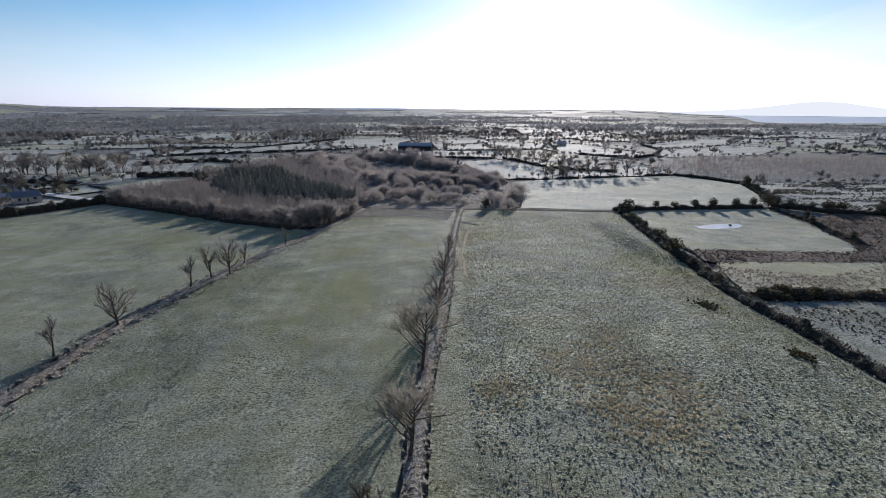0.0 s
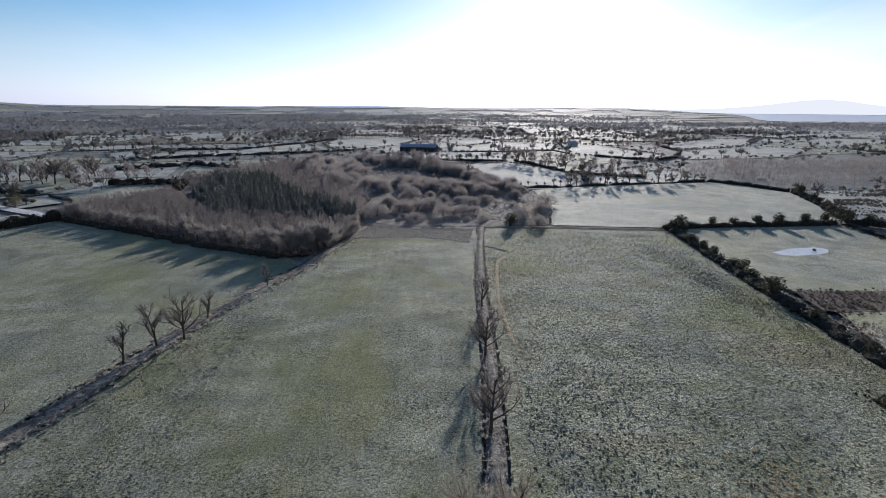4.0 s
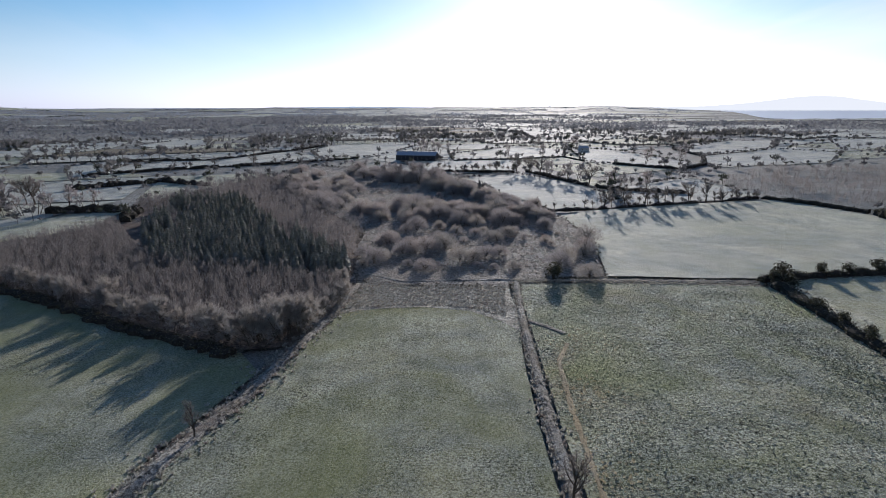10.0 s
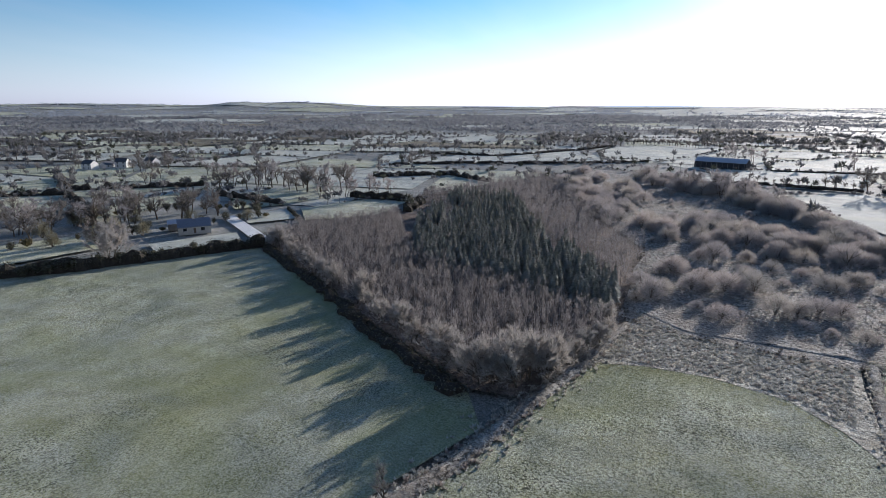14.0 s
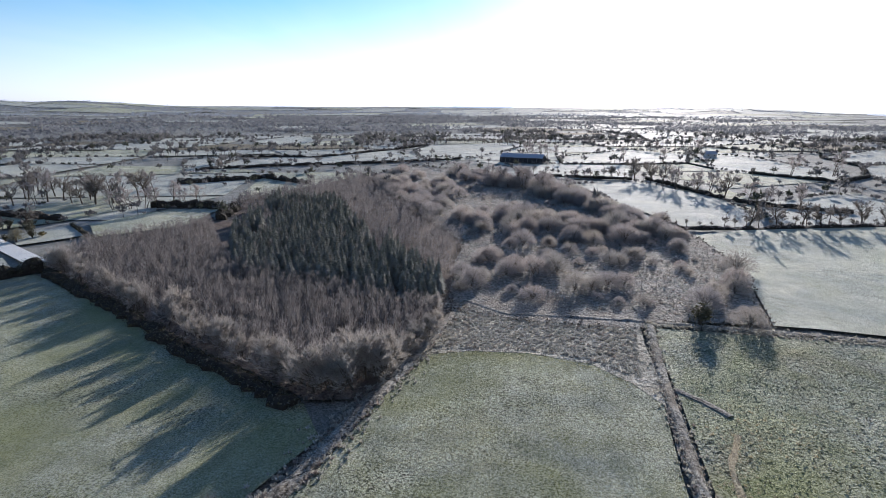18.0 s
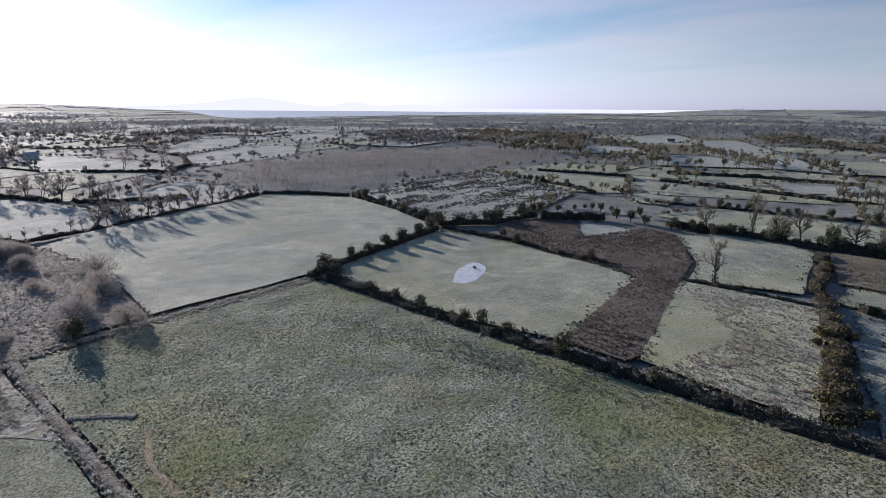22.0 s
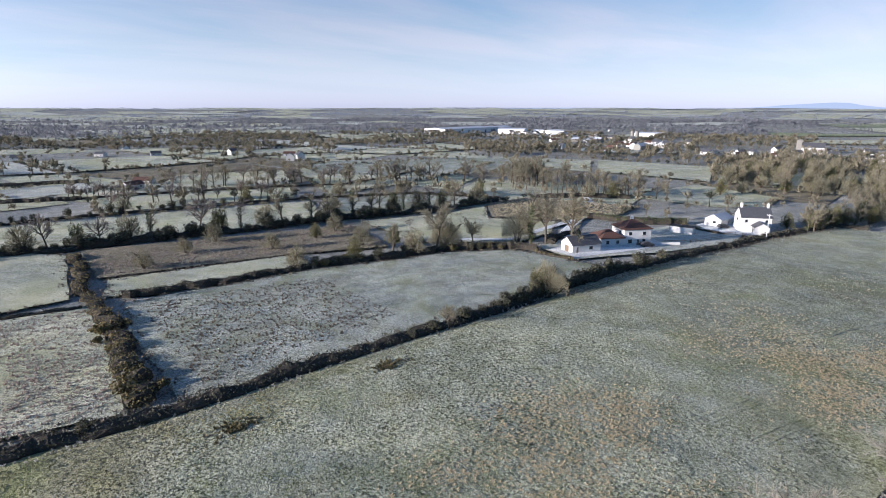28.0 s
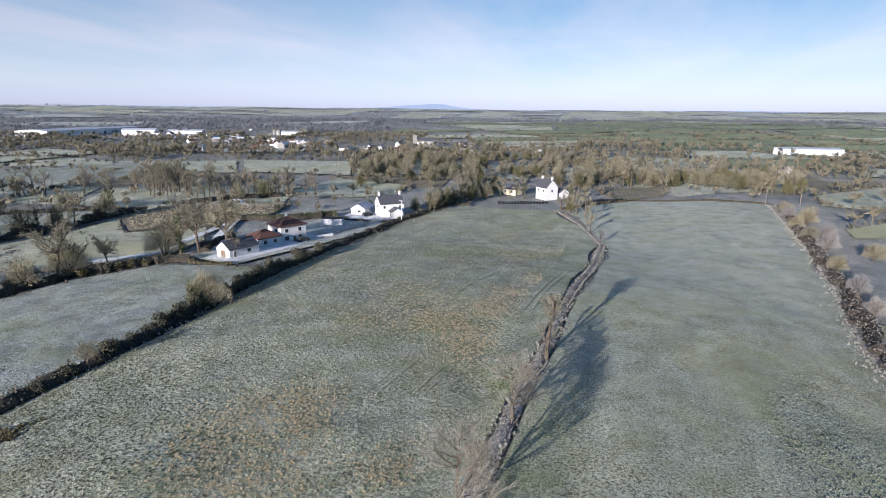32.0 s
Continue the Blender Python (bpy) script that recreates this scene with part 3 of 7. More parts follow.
field("north_slope", [(-225, 458), (-231, 525), (-178, 557), (-133, 647), (-104, 569), (-113, 526), (-187, 491)], M_WHITE, "white frosted slope with lone trees", 0.02)
field("north_strip", [(-210, 412), (-173, 450), (-162, 425), (-198, 392)], M_WHITE, "narrow white frosted field", 0.02)
field("north_barn_field", [(-112, 644), (-107, 717), (-36, 772), (3, 746), (-33, 613), (-59, 562), (-97, 578)], M_WHITE, "broad white frosted field")
field("north_far_field", [(-331, 753), (-321, 876), (-284, 870), (-246, 739), (-290, 699)], M_WHITE, "white frosted field")
field("east_meadow", [(310, 299), (318, 264), (322, 206), (258, 188), (243, 212), (261, 256)], M_PALE, "frosted meadow with a short tree line", 0.03)
field("row_meadow", [(233, 142), (224, 60), (218, 16), (176, 28), (177, 82), (189, 142), (202, 161)], M_PALE, "frosted meadow between tree rows")
field("row_meadow_upper", [(283, 91), (269, 6), (234, 18), (239, 94)], M_PALE, "frosted meadow between tree rows")
field("row_meadow_south", [(219, 3), (210, -31), (175, -60), (160, -45), (176, 23)], M_SHADYGRASS, "frosted meadow behind trees, shade in its grass colour")
field("hill_meadow", [(368, 40), (352, -20), (285, 0), (292, 64)], M_PALE, "frosted meadow")
field("hill_meadow_south", [(359, -26), (360, -157), (305, -170), (253, -78), (233, 0)], M_PALE, "broad frosted meadow under scattered trees")
field("small_meadow", [(351, 186), (363, 141), (314, 137), (312, 165)], M_PALE, "small frosted meadow")
field("small_meadow_east", [(345, 136), (356, 89), (314, 85), (307, 123)], M_WHITE, "small frosted meadow")
field("east_corner", [(265, 196), (252, 162), (229, 163), (229, 177)], M_PALE, "frosted corner field")
field("far_meadow", [(691, 344), (945, 314), (746, 231), (639, 268)], M_WHITE, "white far field")
field("far_meadow_south", [(734, 250), (792, 198), (607, 138), (537, 179)], M_WHITE, "white far field")
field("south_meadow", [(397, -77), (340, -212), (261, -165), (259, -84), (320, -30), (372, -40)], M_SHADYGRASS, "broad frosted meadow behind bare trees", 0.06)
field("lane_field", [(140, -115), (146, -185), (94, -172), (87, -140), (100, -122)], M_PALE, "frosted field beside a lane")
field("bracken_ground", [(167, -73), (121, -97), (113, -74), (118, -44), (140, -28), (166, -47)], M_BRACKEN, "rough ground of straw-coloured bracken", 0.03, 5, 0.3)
field("south_field", [(68, -267), (44, -293), (34, -212), (64, -218)], M_SHADYGRASS, "frosted field with shade in its grass colour")
field("south_paddock", [(-6, -197), (-45, -219), (-40, -178), (-18, -163)], M_BRACKEN, "brown paddock edge")
field("west_rise", [(-110, -194), (-164, -263), (-190, -200), (-127, -150), (-103, -159)], M_PALE, "frosted rise with a lone tree", 0.02)
field("west_yard", [(-95, -104), (-125, -135), (-135, -105), (-93, -90)], M_PALE, "frosted yard", 0.02)
for poly in ([(-324, 243), (-294, 268), (-250, 248), (-274, 222)], [(-370, 274), (-364, 305), (-314, 279), (-319, 255)], [(-355, 310), (-338, 328), (-299, 298), (-311, 280)],
             [(-247, 249), (-258, 319), (-233, 289), (-218, 232)], [(-441, 445), (-431, 523), (-387, 453), (-409, 430)],
             [(-225, 303), (-211, 356), (-179, 318), (-183, 295), (-195, 276)]):
    field("west_meadow", poly, M_PALE, "frosted meadow among hedges", 0.02)
field("house_lawn", [(-174, 221), (-162, 245), (-152, 237), (-163, 215)], M_WHITE, "frosted lawn by a bungalow", 0.05)
field("roadside_grass", [(-217, 185), (-205, 217), (-182, 212), (-189, 178)], M_PALE, "frosted roadside grass", 0.03)
field("small_paddock", [(-185, 270), (-176, 286), (-160, 273), (-170, 258)], M_WHITE, "small frosted paddock", 0.04)
field("small_paddock", [(-172, 290), (-160, 320), (-139, 322), (-136, 290), (-155, 272)], M_PALE, "small frosted paddock", 0.04)


# ---- plants ----
def tube(verts, faces, pts, radii, sides):
    """A tapered limb through pts."""
    start = len(verts)
    for i, (p, r) in enumerate(zip(pts, radii)):
        d = (pts[min(i + 1, len(pts) - 1)] - pts[max(i - 1, 0)]).normalized()
        u = d.orthogonal().normalized()
        v = d.cross(u)
        for k in range(sides):
            a = 2 * math.pi * k / sides
            q = p + (u * math.cos(a) + v * math.sin(a)) * r
            verts.append(q[:])
    for i in range(len(pts) - 1):
        for k in range(sides):
            a, b = start + i * sides + k, start + i * sides + (k + 1) % sides
            faces.append((a, b, b + sides, a + sides))


def sprig(verts, faces, p, d, ln, w, rnd):
    """One thin twig or blade."""
    side = d.cross(Vector((rnd.uniform(-1, 1), rnd.uniform(-1, 1), rnd.uniform(-1, 1))))
    if side.length < 1e-4:
        side = Vector((1, 0, 0))
    side = side.normalized() * w * 0.5
    n = len(verts)
    q = p + d * ln
    verts += [(p - side)[:], (p + side)[:], q[:]]
    faces.append((n, n + 1, n + 2))


def rand_dir(rnd, lift=0.0):
    while True:
        v = Vector((rnd.uniform(-1, 1), rnd.uniform(-1, 1), rnd.uniform(-1, 1)))
        if 0.05 < v.length < 1:
            v.normalize()
            v.z += lift
            return v.normalized()


def bare_tree_meshes(seed, h, spread, limbs=9, branches=6, twigs=9, width=0.05, upright=0.5, mat=None, trunk_to=0.35, lean=0.0, forks=1):
    """A leafless tree: its trunk with limbs, and the crown of branches and twigs."""
    rnd = random.Random(seed)
    tv, tf, cv, cf = [], [], [], []
    for s in range(forks):
        base = Vector((rnd.uniform(-0.3, 0.3) * (forks > 1) * 3, rnd.uniform(-0.3, 0.3) * (forks > 1) * 3, -0.15))
        pts, d = [base], Vector((lean + rnd.uniform(-0.08, 0.08), rnd.uniform(-0.08, 0.08), 1)).normalized()
        if forks > 1:
            d = (d + rand_dir(rnd) * 0.35).normalized()
        hh = h * rnd.uniform(0.82, 1.0)
        for i in range(6):
            d = (d + rand_dir(rnd) * 0.10 + Vector((0, 0, 0.05))).normalized()
            pts.append(pts[-1] + d * hh * 0.145)
        r0 = h * 0.026 / math.sqrt(forks)
        tube(tv, tf, pts, [r0 * (1 - 0.14 * i) for i in range(7)], 6)
        for _ in range(limbs):
            t = rnd.uniform(trunk_to, 0.97)
            k = min(5, int(t * 6))
            p = pts[k].lerp(pts[k + 1], t * 6 - k)
            a = rnd.uniform(0, 2 * math.pi)
            ld = Vector((math.cos(a), math.sin(a), upright + rnd.uniform(-0.1, 0.45))).normalized()
            ll = spread * (1.15 - 0.65 * t) * rnd.uniform(0.75, 1.1)
            lp, r1 = [p], r0 * 0.58 * (1 - 0.45 * t)
            for i in range(3):
                ld = (ld + rand_dir(rnd) * 0.22 + Vector((0, 0, 0.14))).normalized()
                lp.append(lp[-1] + ld * ll / 3)
            tube(tv, tf, lp, [r1, r1 * 0.7, r1 * 0.45, r1 * 0.2], 4)
            for _ in range(branches):
                u = rnd.uniform(0.25, 1.0) * 2.99
                k2 = int(u)
                bp = lp[k2].lerp(lp[k2 + 1], u - k2)
                bd = (ld + rand_dir(rnd, 0.25) * 0.9).normalized()
                bl = ll * rnd.uniform(0.25, 0.5)
                bend = (bd + rand_dir(rnd, 0.3) * 0.35).normalized()
                mid = bp + bd * bl * 0.5
                end = mid + bend * bl * 0.5
                tube(cv, cf, [bp, mid, end], [r1 * 0.36, r1 * 0.24, r1 * 0.08], 3)
                for _ in range(twigs):
                    w = rnd.uniform(0.1, 1.0)
                    tp = bp.lerp(mid, w * 2) if w < 0.5 else mid.lerp(end, w * 2 - 1)
                    sprig(cv, cf, tp, (bend + rand_dir(rnd, 0.25) * 0.9).normalized(), bl * rnd.uniform(0.35, 0.85), width, rnd)
    return mesh_of("trunk", tv, tf, M_BARK), mesh_of("crown", cv, cf, mat or M_TWIG)


def leafy_clump(verts, faces, c, r, n, size, rnd, zlow=0.0):
    """n leaf tufts on and in an uneven ellipsoid of radii r round c."""
    for _ in range(n):
        d = rand_dir(rnd)
        k = rnd.uniform(0.55, 1.0) * (0.8 + 0.35 * noise.noise(Vector((d.x * 2 + c[0], d.y * 2 + c[1], d.z * 2))))
        p = Vector((c[0] + d.x * r[0] * k, c[1] + d.y * r[1] * k, max(zlow, c[2] + d.z * r[2] * k)))
        s = size * rnd.uniform(0.6, 1.3)
        a, b = (d + rand_dir(rnd) * 0.8).normalized(), rand_dir(rnd)
        b = a.cross(b)
        b = b.normalized() if b.length > 1e-4 else a.orthogonal().normalized()
        e = a.cross(b)
        i = len(verts)
        verts += [(p + b * s * 0.55)[:], (p - b * s * 0.45 + e * s * 0.3)[:], (p - e * s * 0.55 + a * s * 0.25)[:]]
        faces.append((i, i + 1, i + 2))


def ivy_mesh(seed, h, r):
    rnd = random.Random(seed)
    v, f = [], []
    for i in range(7):
        z = h * (i + 0.6) / 7
        leafy_clump(v, f, (rnd.uniform(-0.15, 0.15), rnd.uniform(-0.15, 0.15), z), (r * rnd.uniform(0.7, 1.2), r * rnd.uniform(0.7, 1.2), h * 0.12), 60, 0.3, rnd)
    return mesh_of("ivy", v, f, M_IVY)


def willow_mesh(seed, r, h, n, mat, width=0.05):
    """A domed thicket: stems that fan out from the ground and twigs all through the dome."""
    rnd = random.Random(seed)
    v, f, sv, sf = [], [], [], []
    for _ in range(14):
        a, k = rnd.uniform(0, 6.283), rnd.uniform(0.2, 0.8)
        tip = Vector((math.cos(a) * r * k, math.sin(a) * r * k, h * rnd.uniform(0.6, 0.85)))
        mid = Vector((tip.x * 0.35, tip.y * 0.35, tip.z * 0.55))
        tube(sv, sf, [Vector((0, 0, -0.1)), mid, tip], [0.05, 0.035, 0.012], 3)
    lobes = [(rnd.uniform(0, 6.283), rnd.uniform(0.2, 0.5)) for _ in range(5)]
    for _ in range(n):
        d = rand_dir(rnd, 0.3)
        d.z = abs(d.z)
        a = math.atan2(d.y, d.x)
        lob = 0.82 + sum(0.10 * math.cos((a - b) * 3) for b, _ in lobes) * 0.5 + 0.12 * rnd.uniform(-1, 1)
        k = (1 - 0.55 * rnd.random() ** 2.2) * lob
        p = Vector((d.x * r * k, d.y * r * k, 0.12 * h + d.z * h * 0.8 * k))
        sprig(v, f, p, (d + Vector((0, 0, 0.5)) + rand_dir(rnd) * 0.45).normalized(), rnd.uniform(0.22, 0.48) * max(0.6, r * 0.33), width, rnd)
    return mesh_of("stem_fan", sv, sf, M_BARK), mesh_of("crown", v, f, mat)


def spruce_mesh(seed, h, r, levels=12, around=9):
    rnd = random.Random(seed)
    v, f = [], []
    for i in range(levels):
        t = i / (levels - 1)
        z = h * (0.10 + 0.86 * t)
        ln = r * (1.05 - t) ** 0.85 * rnd.uniform(0.9, 1.1) + 0.12
        for k in range(around if t < 0.7 else around - 3):
            a = 6.283 * (k + rnd.uniform(-0.3, 0.3)) / around + i * 0.7
            d = Vector((math.cos(a), math.sin(a), 0))
            s = Vector((-d.y, d.x, 0))
            l2 = ln * rnd.uniform(0.75, 1.15)
            p0 = Vector((0, 0, z + 0.05 * h))
            p1 = d * l2 * 0.55 + Vector((0, 0, z))
            p2 = d * l2 + Vector((0, 0, z - l2 * 0.28))
            w = l2 * 0.36
            n = len(v)
            v += [p0[:], (p1 + s * w - Vector((0, 0, 0.12)))[:], p2[:], (p1 - s * w - Vector((0, 0, 0.12)))[:], (p1 + Vector((0, 0, 0.12)))[:]]
            f += [(n, n + 1, n + 4), (n + 1, n + 2, n + 4), (n + 2, n + 3, n + 4), (n + 3, n, n + 4)]
    for k in range(3):
        sprig(v, f, Vector((0, 0, h * 0.93)), Vector((0.05 * k, 0.02, 1)).normalized(), h * 0.09, 0.1, rnd)
    tv, tf = [], []
    tube(tv, tf, [Vector((0, 0, -0.1)), Vector((0, 0, h * 0.5)), Vector((0, 0, h * 0.95))], [h * 0.018, h * 0.011, 0.01], 5)
    return mesh_of("trunk", tv, tf, M_BARK), mesh_of("crown", v, f, M_SPRUCE)


def birch_verts(v, f, x, y, z, h, rnd, n=46, width=0.07, spread=0.95):
    lean = rand_dir(rnd) * 0.1
    top = Vector((x, y, z)) + Vector((lean.x, lean.y, 1)) * h
    p0 = Vector((x, y, z - 0.1))
    tube(v, f, [p0, p0.lerp(top, 0.55), top], [0.06, 0.04, 0.012], 3)
    for _ in range(n):
        t = rnd.uniform(0.3, 1.0)
        a = rnd.uniform(0, 6.283)
        d = Vector((math.cos(a) * 0.5, math.sin(a) * 0.5, 1)).normalized()
        off = Vector((math.cos(a), math.sin(a), 0)) * spread * math.sin(3.0 * (t - 0.02)) * rnd.uniform(0, 0.9)
        sprig(v, f, p0.lerp(top, t) + off, (d + rand_dir(rnd) * 0.25).normalized(), h * rnd.uniform(0.10, 0.22), width, rnd)


def tufts(name, spots, mat, label, category, size=(0.25, 0.6), spread=0.6, blades=6, kind="stuff"):
    """Tussocks: a fan of blades at every spot, one object of uncountable growth."""
    rnd = random.Random(len(spots))
    v, f = [], []
    for x, y in spots:
        z = height(x, y) - 0.03
        s = rnd.uniform(*size)
        a0 = rnd.uniform(0, 6.283)
        for k in range(blades):
            a = a0 + 6.283 * k / blades + rnd.uniform(-0.3, 0.3)
            d = Vector((math.cos(a), math.sin(a), 0))
            e = Vector((-d.y, d.x, 0))
            n = len(v)
            p = Vector((x, y, z))
            w = s * 0.45
            tip = p + d * s * spread * rnd.uniform(0.7, 1.3) + Vector((0, 0, s * rnd.uniform(0.45, 1.0)))
            v += [(p + e * w)[:], (p - e * w)[:], tip[:]]
            f.append((n, n + 1, n + 2))
    return solid(name, mesh_of(name, v, f, mat), label, category, kind)


def dome_tree(seed, r, h, n, mat, width=0.03):
    """A round many-stemmed crown: forking stems, then strands of fine twigs that rise and spread."""
    rnd = random.Random(seed)
    sv, sf, v, f = [], [], [], []
    for _ in range(11):
        a, k = rnd.uniform(0, 6.283), rnd.uniform(0.1, 0.75)
        tip = Vector((math.cos(a) * r * k, math.sin(a) * r * k, h * rnd.uniform(0.62, 0.9) * (1.05 - 0.35 * k)))
        mid = Vector((tip.x * 0.4, tip.y * 0.4, tip.z * 0.55)) + rand_dir(rnd) * 0.25
        base = Vector((math.cos(a) * 0.25, math.sin(a) * 0.25, -0.15))
        tube(sv, sf, [base, mid, tip], [0.13, 0.085, 0.02], 5)
        for _ in range(7):
            t = rnd.uniform(0.25, 1.0)
            p = base.lerp(mid, t * 2) if t < 0.5 else mid.lerp(tip, t * 2 - 1)
            d = (Vector((p.x, p.y, 0)).normalized() * 0.7 + Vector((0, 0, 0.75)) + rand_dir(rnd) * 0.5).normalized()
            e = p + d * r * rnd.uniform(0.25, 0.5)
            tube(sv, sf, [p, p.lerp(e, 0.5) + rand_dir(rnd) * 0.08, e], [0.045, 0.03, 0.01], 3)
    seed_v = Vector((seed, seed * 0.7, 0))
    for _ in range(n):
        d = rand_dir(rnd, 0.25)
        d.z = abs(d.z)
        k = (1 - 0.6 * rnd.random() ** 1.8) * (0.86 + 0.42 * noise.noise(d * 1.7 + seed_v) + 0.16 * noise.noise(d * 5 + seed_v))
        p = Vector((d.x * r * k, d.y * r * k, 0.14 * h + d.z * h * 0.82 * k))
        out = (Vector((d.x, d.y, 0.55 + d.z * 0.5)) + rand_dir(rnd) * 0.45).normalized()
        sprig(v, f, p - out * 0.25, out, r * rnd.uniform(0.09, 0.22), width, rnd)
    return mesh_of("trunk", sv, sf, M_BARK), mesh_of("crown", v, f, mat)


def mounds(name, spots, mat, label, size, sides=5):
    """Low grass hummocks, each a small uneven dome."""
    rnd = random.Random(len(spots) + 3)
    v, f = [], []
    for x, y in spots:
        r = rnd.uniform(*size)
        z = height(x, y)
        n, a0 = len(v), rnd.uniform(0, 6.283)
        for k in range(sides):
            a = a0 + 6.283 * k / sides
            q = r * rnd.uniform(0.7, 1.3)
            v.append((x + math.cos(a) * q * 1.25, y + math.sin(a) * q, z - 0.04))
        v.append((x + rnd.uniform(-0.3, 0.3) * r, y + rnd.uniform(-0.3, 0.3) * r, z + r * rnd.uniform(0.35, 0.7) + 0.02))
        f += [(n + k, n + (k + 1) % sides, n + sides) for k in range(sides)]
    return solid(name, mesh_of(name, v, f, mat, True), label, "grass", "stuff")


def hedge(line, w, h, label, mat=None, leaf=0.34, per=60, gap=0.0, rough=0.5, seed=1, name="hedge", lumps=0.5):
    """A hedge along a line: a dark closed core, added against see-through gaps, under leaf tufts, uneven in height and
    width.
    """
    rnd = random.Random(seed * 31 + int(line[0][0]))
    top = thing(name, label, "hedge")
    cv, cf, lv, lf = [], [], [], []
    pts = along(line, 1.6)
    prev = None
    for i, (x, y, nx, ny) in enumerate(pts):
        g = noise.noise(Vector((x * 0.11, y * 0.11, seed)))
        k = 1 + lumps * noise.noise(Vector((x * 0.28, y * 0.28, seed + 5))) + rnd.uniform(-0.1, 0.1)
        hh, ww = max(0.35, h * k), max(0.4, w * (0.8 + 0.4 * k))
        if gap and g < -0.42 + gap:
            hh *= 0.35
        z = height(x, y) - 0.15
        sx_, sy_ = rnd.uniform(-0.3, 0.3) * w, 0
        c = Vector((x + nx * sx_, y + ny * sx_, z))
        row = len(cv)
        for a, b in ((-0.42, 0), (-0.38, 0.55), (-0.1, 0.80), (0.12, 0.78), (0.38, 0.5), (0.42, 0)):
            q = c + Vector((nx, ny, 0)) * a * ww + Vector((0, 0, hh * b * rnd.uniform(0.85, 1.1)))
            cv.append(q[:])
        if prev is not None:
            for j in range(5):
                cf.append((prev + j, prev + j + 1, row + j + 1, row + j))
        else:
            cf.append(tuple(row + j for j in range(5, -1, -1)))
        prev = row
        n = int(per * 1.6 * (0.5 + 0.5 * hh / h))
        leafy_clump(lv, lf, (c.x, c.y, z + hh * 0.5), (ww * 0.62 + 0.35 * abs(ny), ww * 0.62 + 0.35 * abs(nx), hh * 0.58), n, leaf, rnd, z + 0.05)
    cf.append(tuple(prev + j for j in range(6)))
    # dark filler added inside the leaves; no single stems are built here
    part("core", mesh_of("core", cv, cf, M_HEDGECORE), top, "dark closed core filling the hedge")
    part("foliage", mesh_of("foliage", lv, lf, mat or M_HEDGE), top)
    return top


def bush_meshes(seed, r, h, mat, n=420, leaf=0.33):
    rnd = random.Random(seed)
    v, f, sv, sf = [], [], [], []
    for _ in range(6):
        a, k = rnd.uniform(0, 6.283), rnd.uniform(0.0, 0.5)
        leafy_clump(v, f, (math.cos(a) * r * k, math.sin(a) * r * k, h * rnd.uniform(0.4, 0.66)), (r * 0.62, r * 0.62, h * 0.4), n // 6, leaf, rnd, 0.05)
    for _ in range(7):
        a = rnd.uniform(0, 6.283)
        tip = Vector((math.cos(a) * r * 0.5, math.sin(a) * r * 0.5, h * 0.75))
        tube(sv, sf, [Vector((0, 0, -0.1)), Vector((tip.x * 0.4, tip.y * 0.4, tip.z * 0.5)), tip], [0.09, 0.07, 0.02], 4)
    return mesh_of("stem_fan", sv, sf, M_BARK), mesh_of("foliage", v, f, mat)

# ---- hedges and banks round the fields ----
hedge(EAST, 2.6, 1.9, "long dark hedge of bramble and thorn beside frosted pasture", per=75, seed=2, lumps=0.55)
hedge([(66, 211), (88, 215), (112, 216), (131, 218)], 2.4, 1.9, "dark thorn hedge with rounded bushes", per=70, seed=3, lumps=0.7)
hedge([(133, 217), (130, 189), (124, 168), (121, 152)], 1.8, 1.3, "low dark hedge at a field edge", per=55, gap=0.25, seed=4)
hedge([(172, 200), (150, 205), (137, 219), (152, 253), (165, 289)], 2.4, 2.2, "dark hedge between white field and marsh", per=50, seed=5, lumps=0.7)
hedge([(62, 104), (80, 105), (94, 104)], 3.6, 1.5, "bank of brown gorse and bramble", M_HEDGEWARM, per=95, seed=6, lumps=1.0, name="gorse_bank")
hedge([(96, 104), (112, 106), (128, 107), (146, 106), (166, 106)], 3.0, 1.6, "bank of gorse and thorn in frost", M_HEDGEWARM, per=80, gap=0.25, seed=7, lumps=1.0, name="gorse_bank")
hedge([(117, 100), (114, 79), (115, 58)], 2.2, 1.7, "dark clipped hedge between two fields", per=60, seed=8, lumps=0.4)
hedge([(115, 57), (110, 33), (109, 19), (100, 0), (92, -7)], 2.6, 2.2, "overgrown hedge of bramble and thorn", per=60, seed=9, lumps=0.7)
hedge([(184, 152), (176, 110), (175, 88), (173, 61), (173, 23), (165, -18), (168, -55)], 3.0, 2.6, "dark tall hedge under bare trees", per=48, gap=0.18, seed=10, lumps=0.8)
hedge([(235, 169), (235, 100), (226, 13), (211, -36), (173, -62)], 1.8, 1.2, "low hedge line across meadows", per=36, gap=0.2, seed=11)
hedge([(289, 97), (273, 4), (262, -20), (278, -62), (300, -100)], 1.8, 1.2, "low hedge line across meadows", per=30, gap=0.2, seed=12)
hedge([(118, 135), (116, 121), (114, 108)], 1.4, 0.9, "low straggling bramble hedge", per=45, gap=0.3, seed=13)
hedge([(181, 175), (168, 197)], 3.4, 3.4, "dark thicket of old thorn", per=60, seed=14)
hedge([(-181, 174), (-165, 194), (-157, 208), (-146, 228), (-141, 236)], 2.8, 3.3, "dark thorn hedge at a field edge", per=75, seed=15, lumps=0.8)
hedge([(-232, 95), (-205, 136), (-182, 173)], 2.8, 3.3, "dark thorn hedge at a field edge", per=65, seed=16, lumps=0.8)
hedge([(-177, 288), (-158, 272), (-143, 262)], 1.2, 1.0, "low hedge between paddocks", per=40, seed=17)
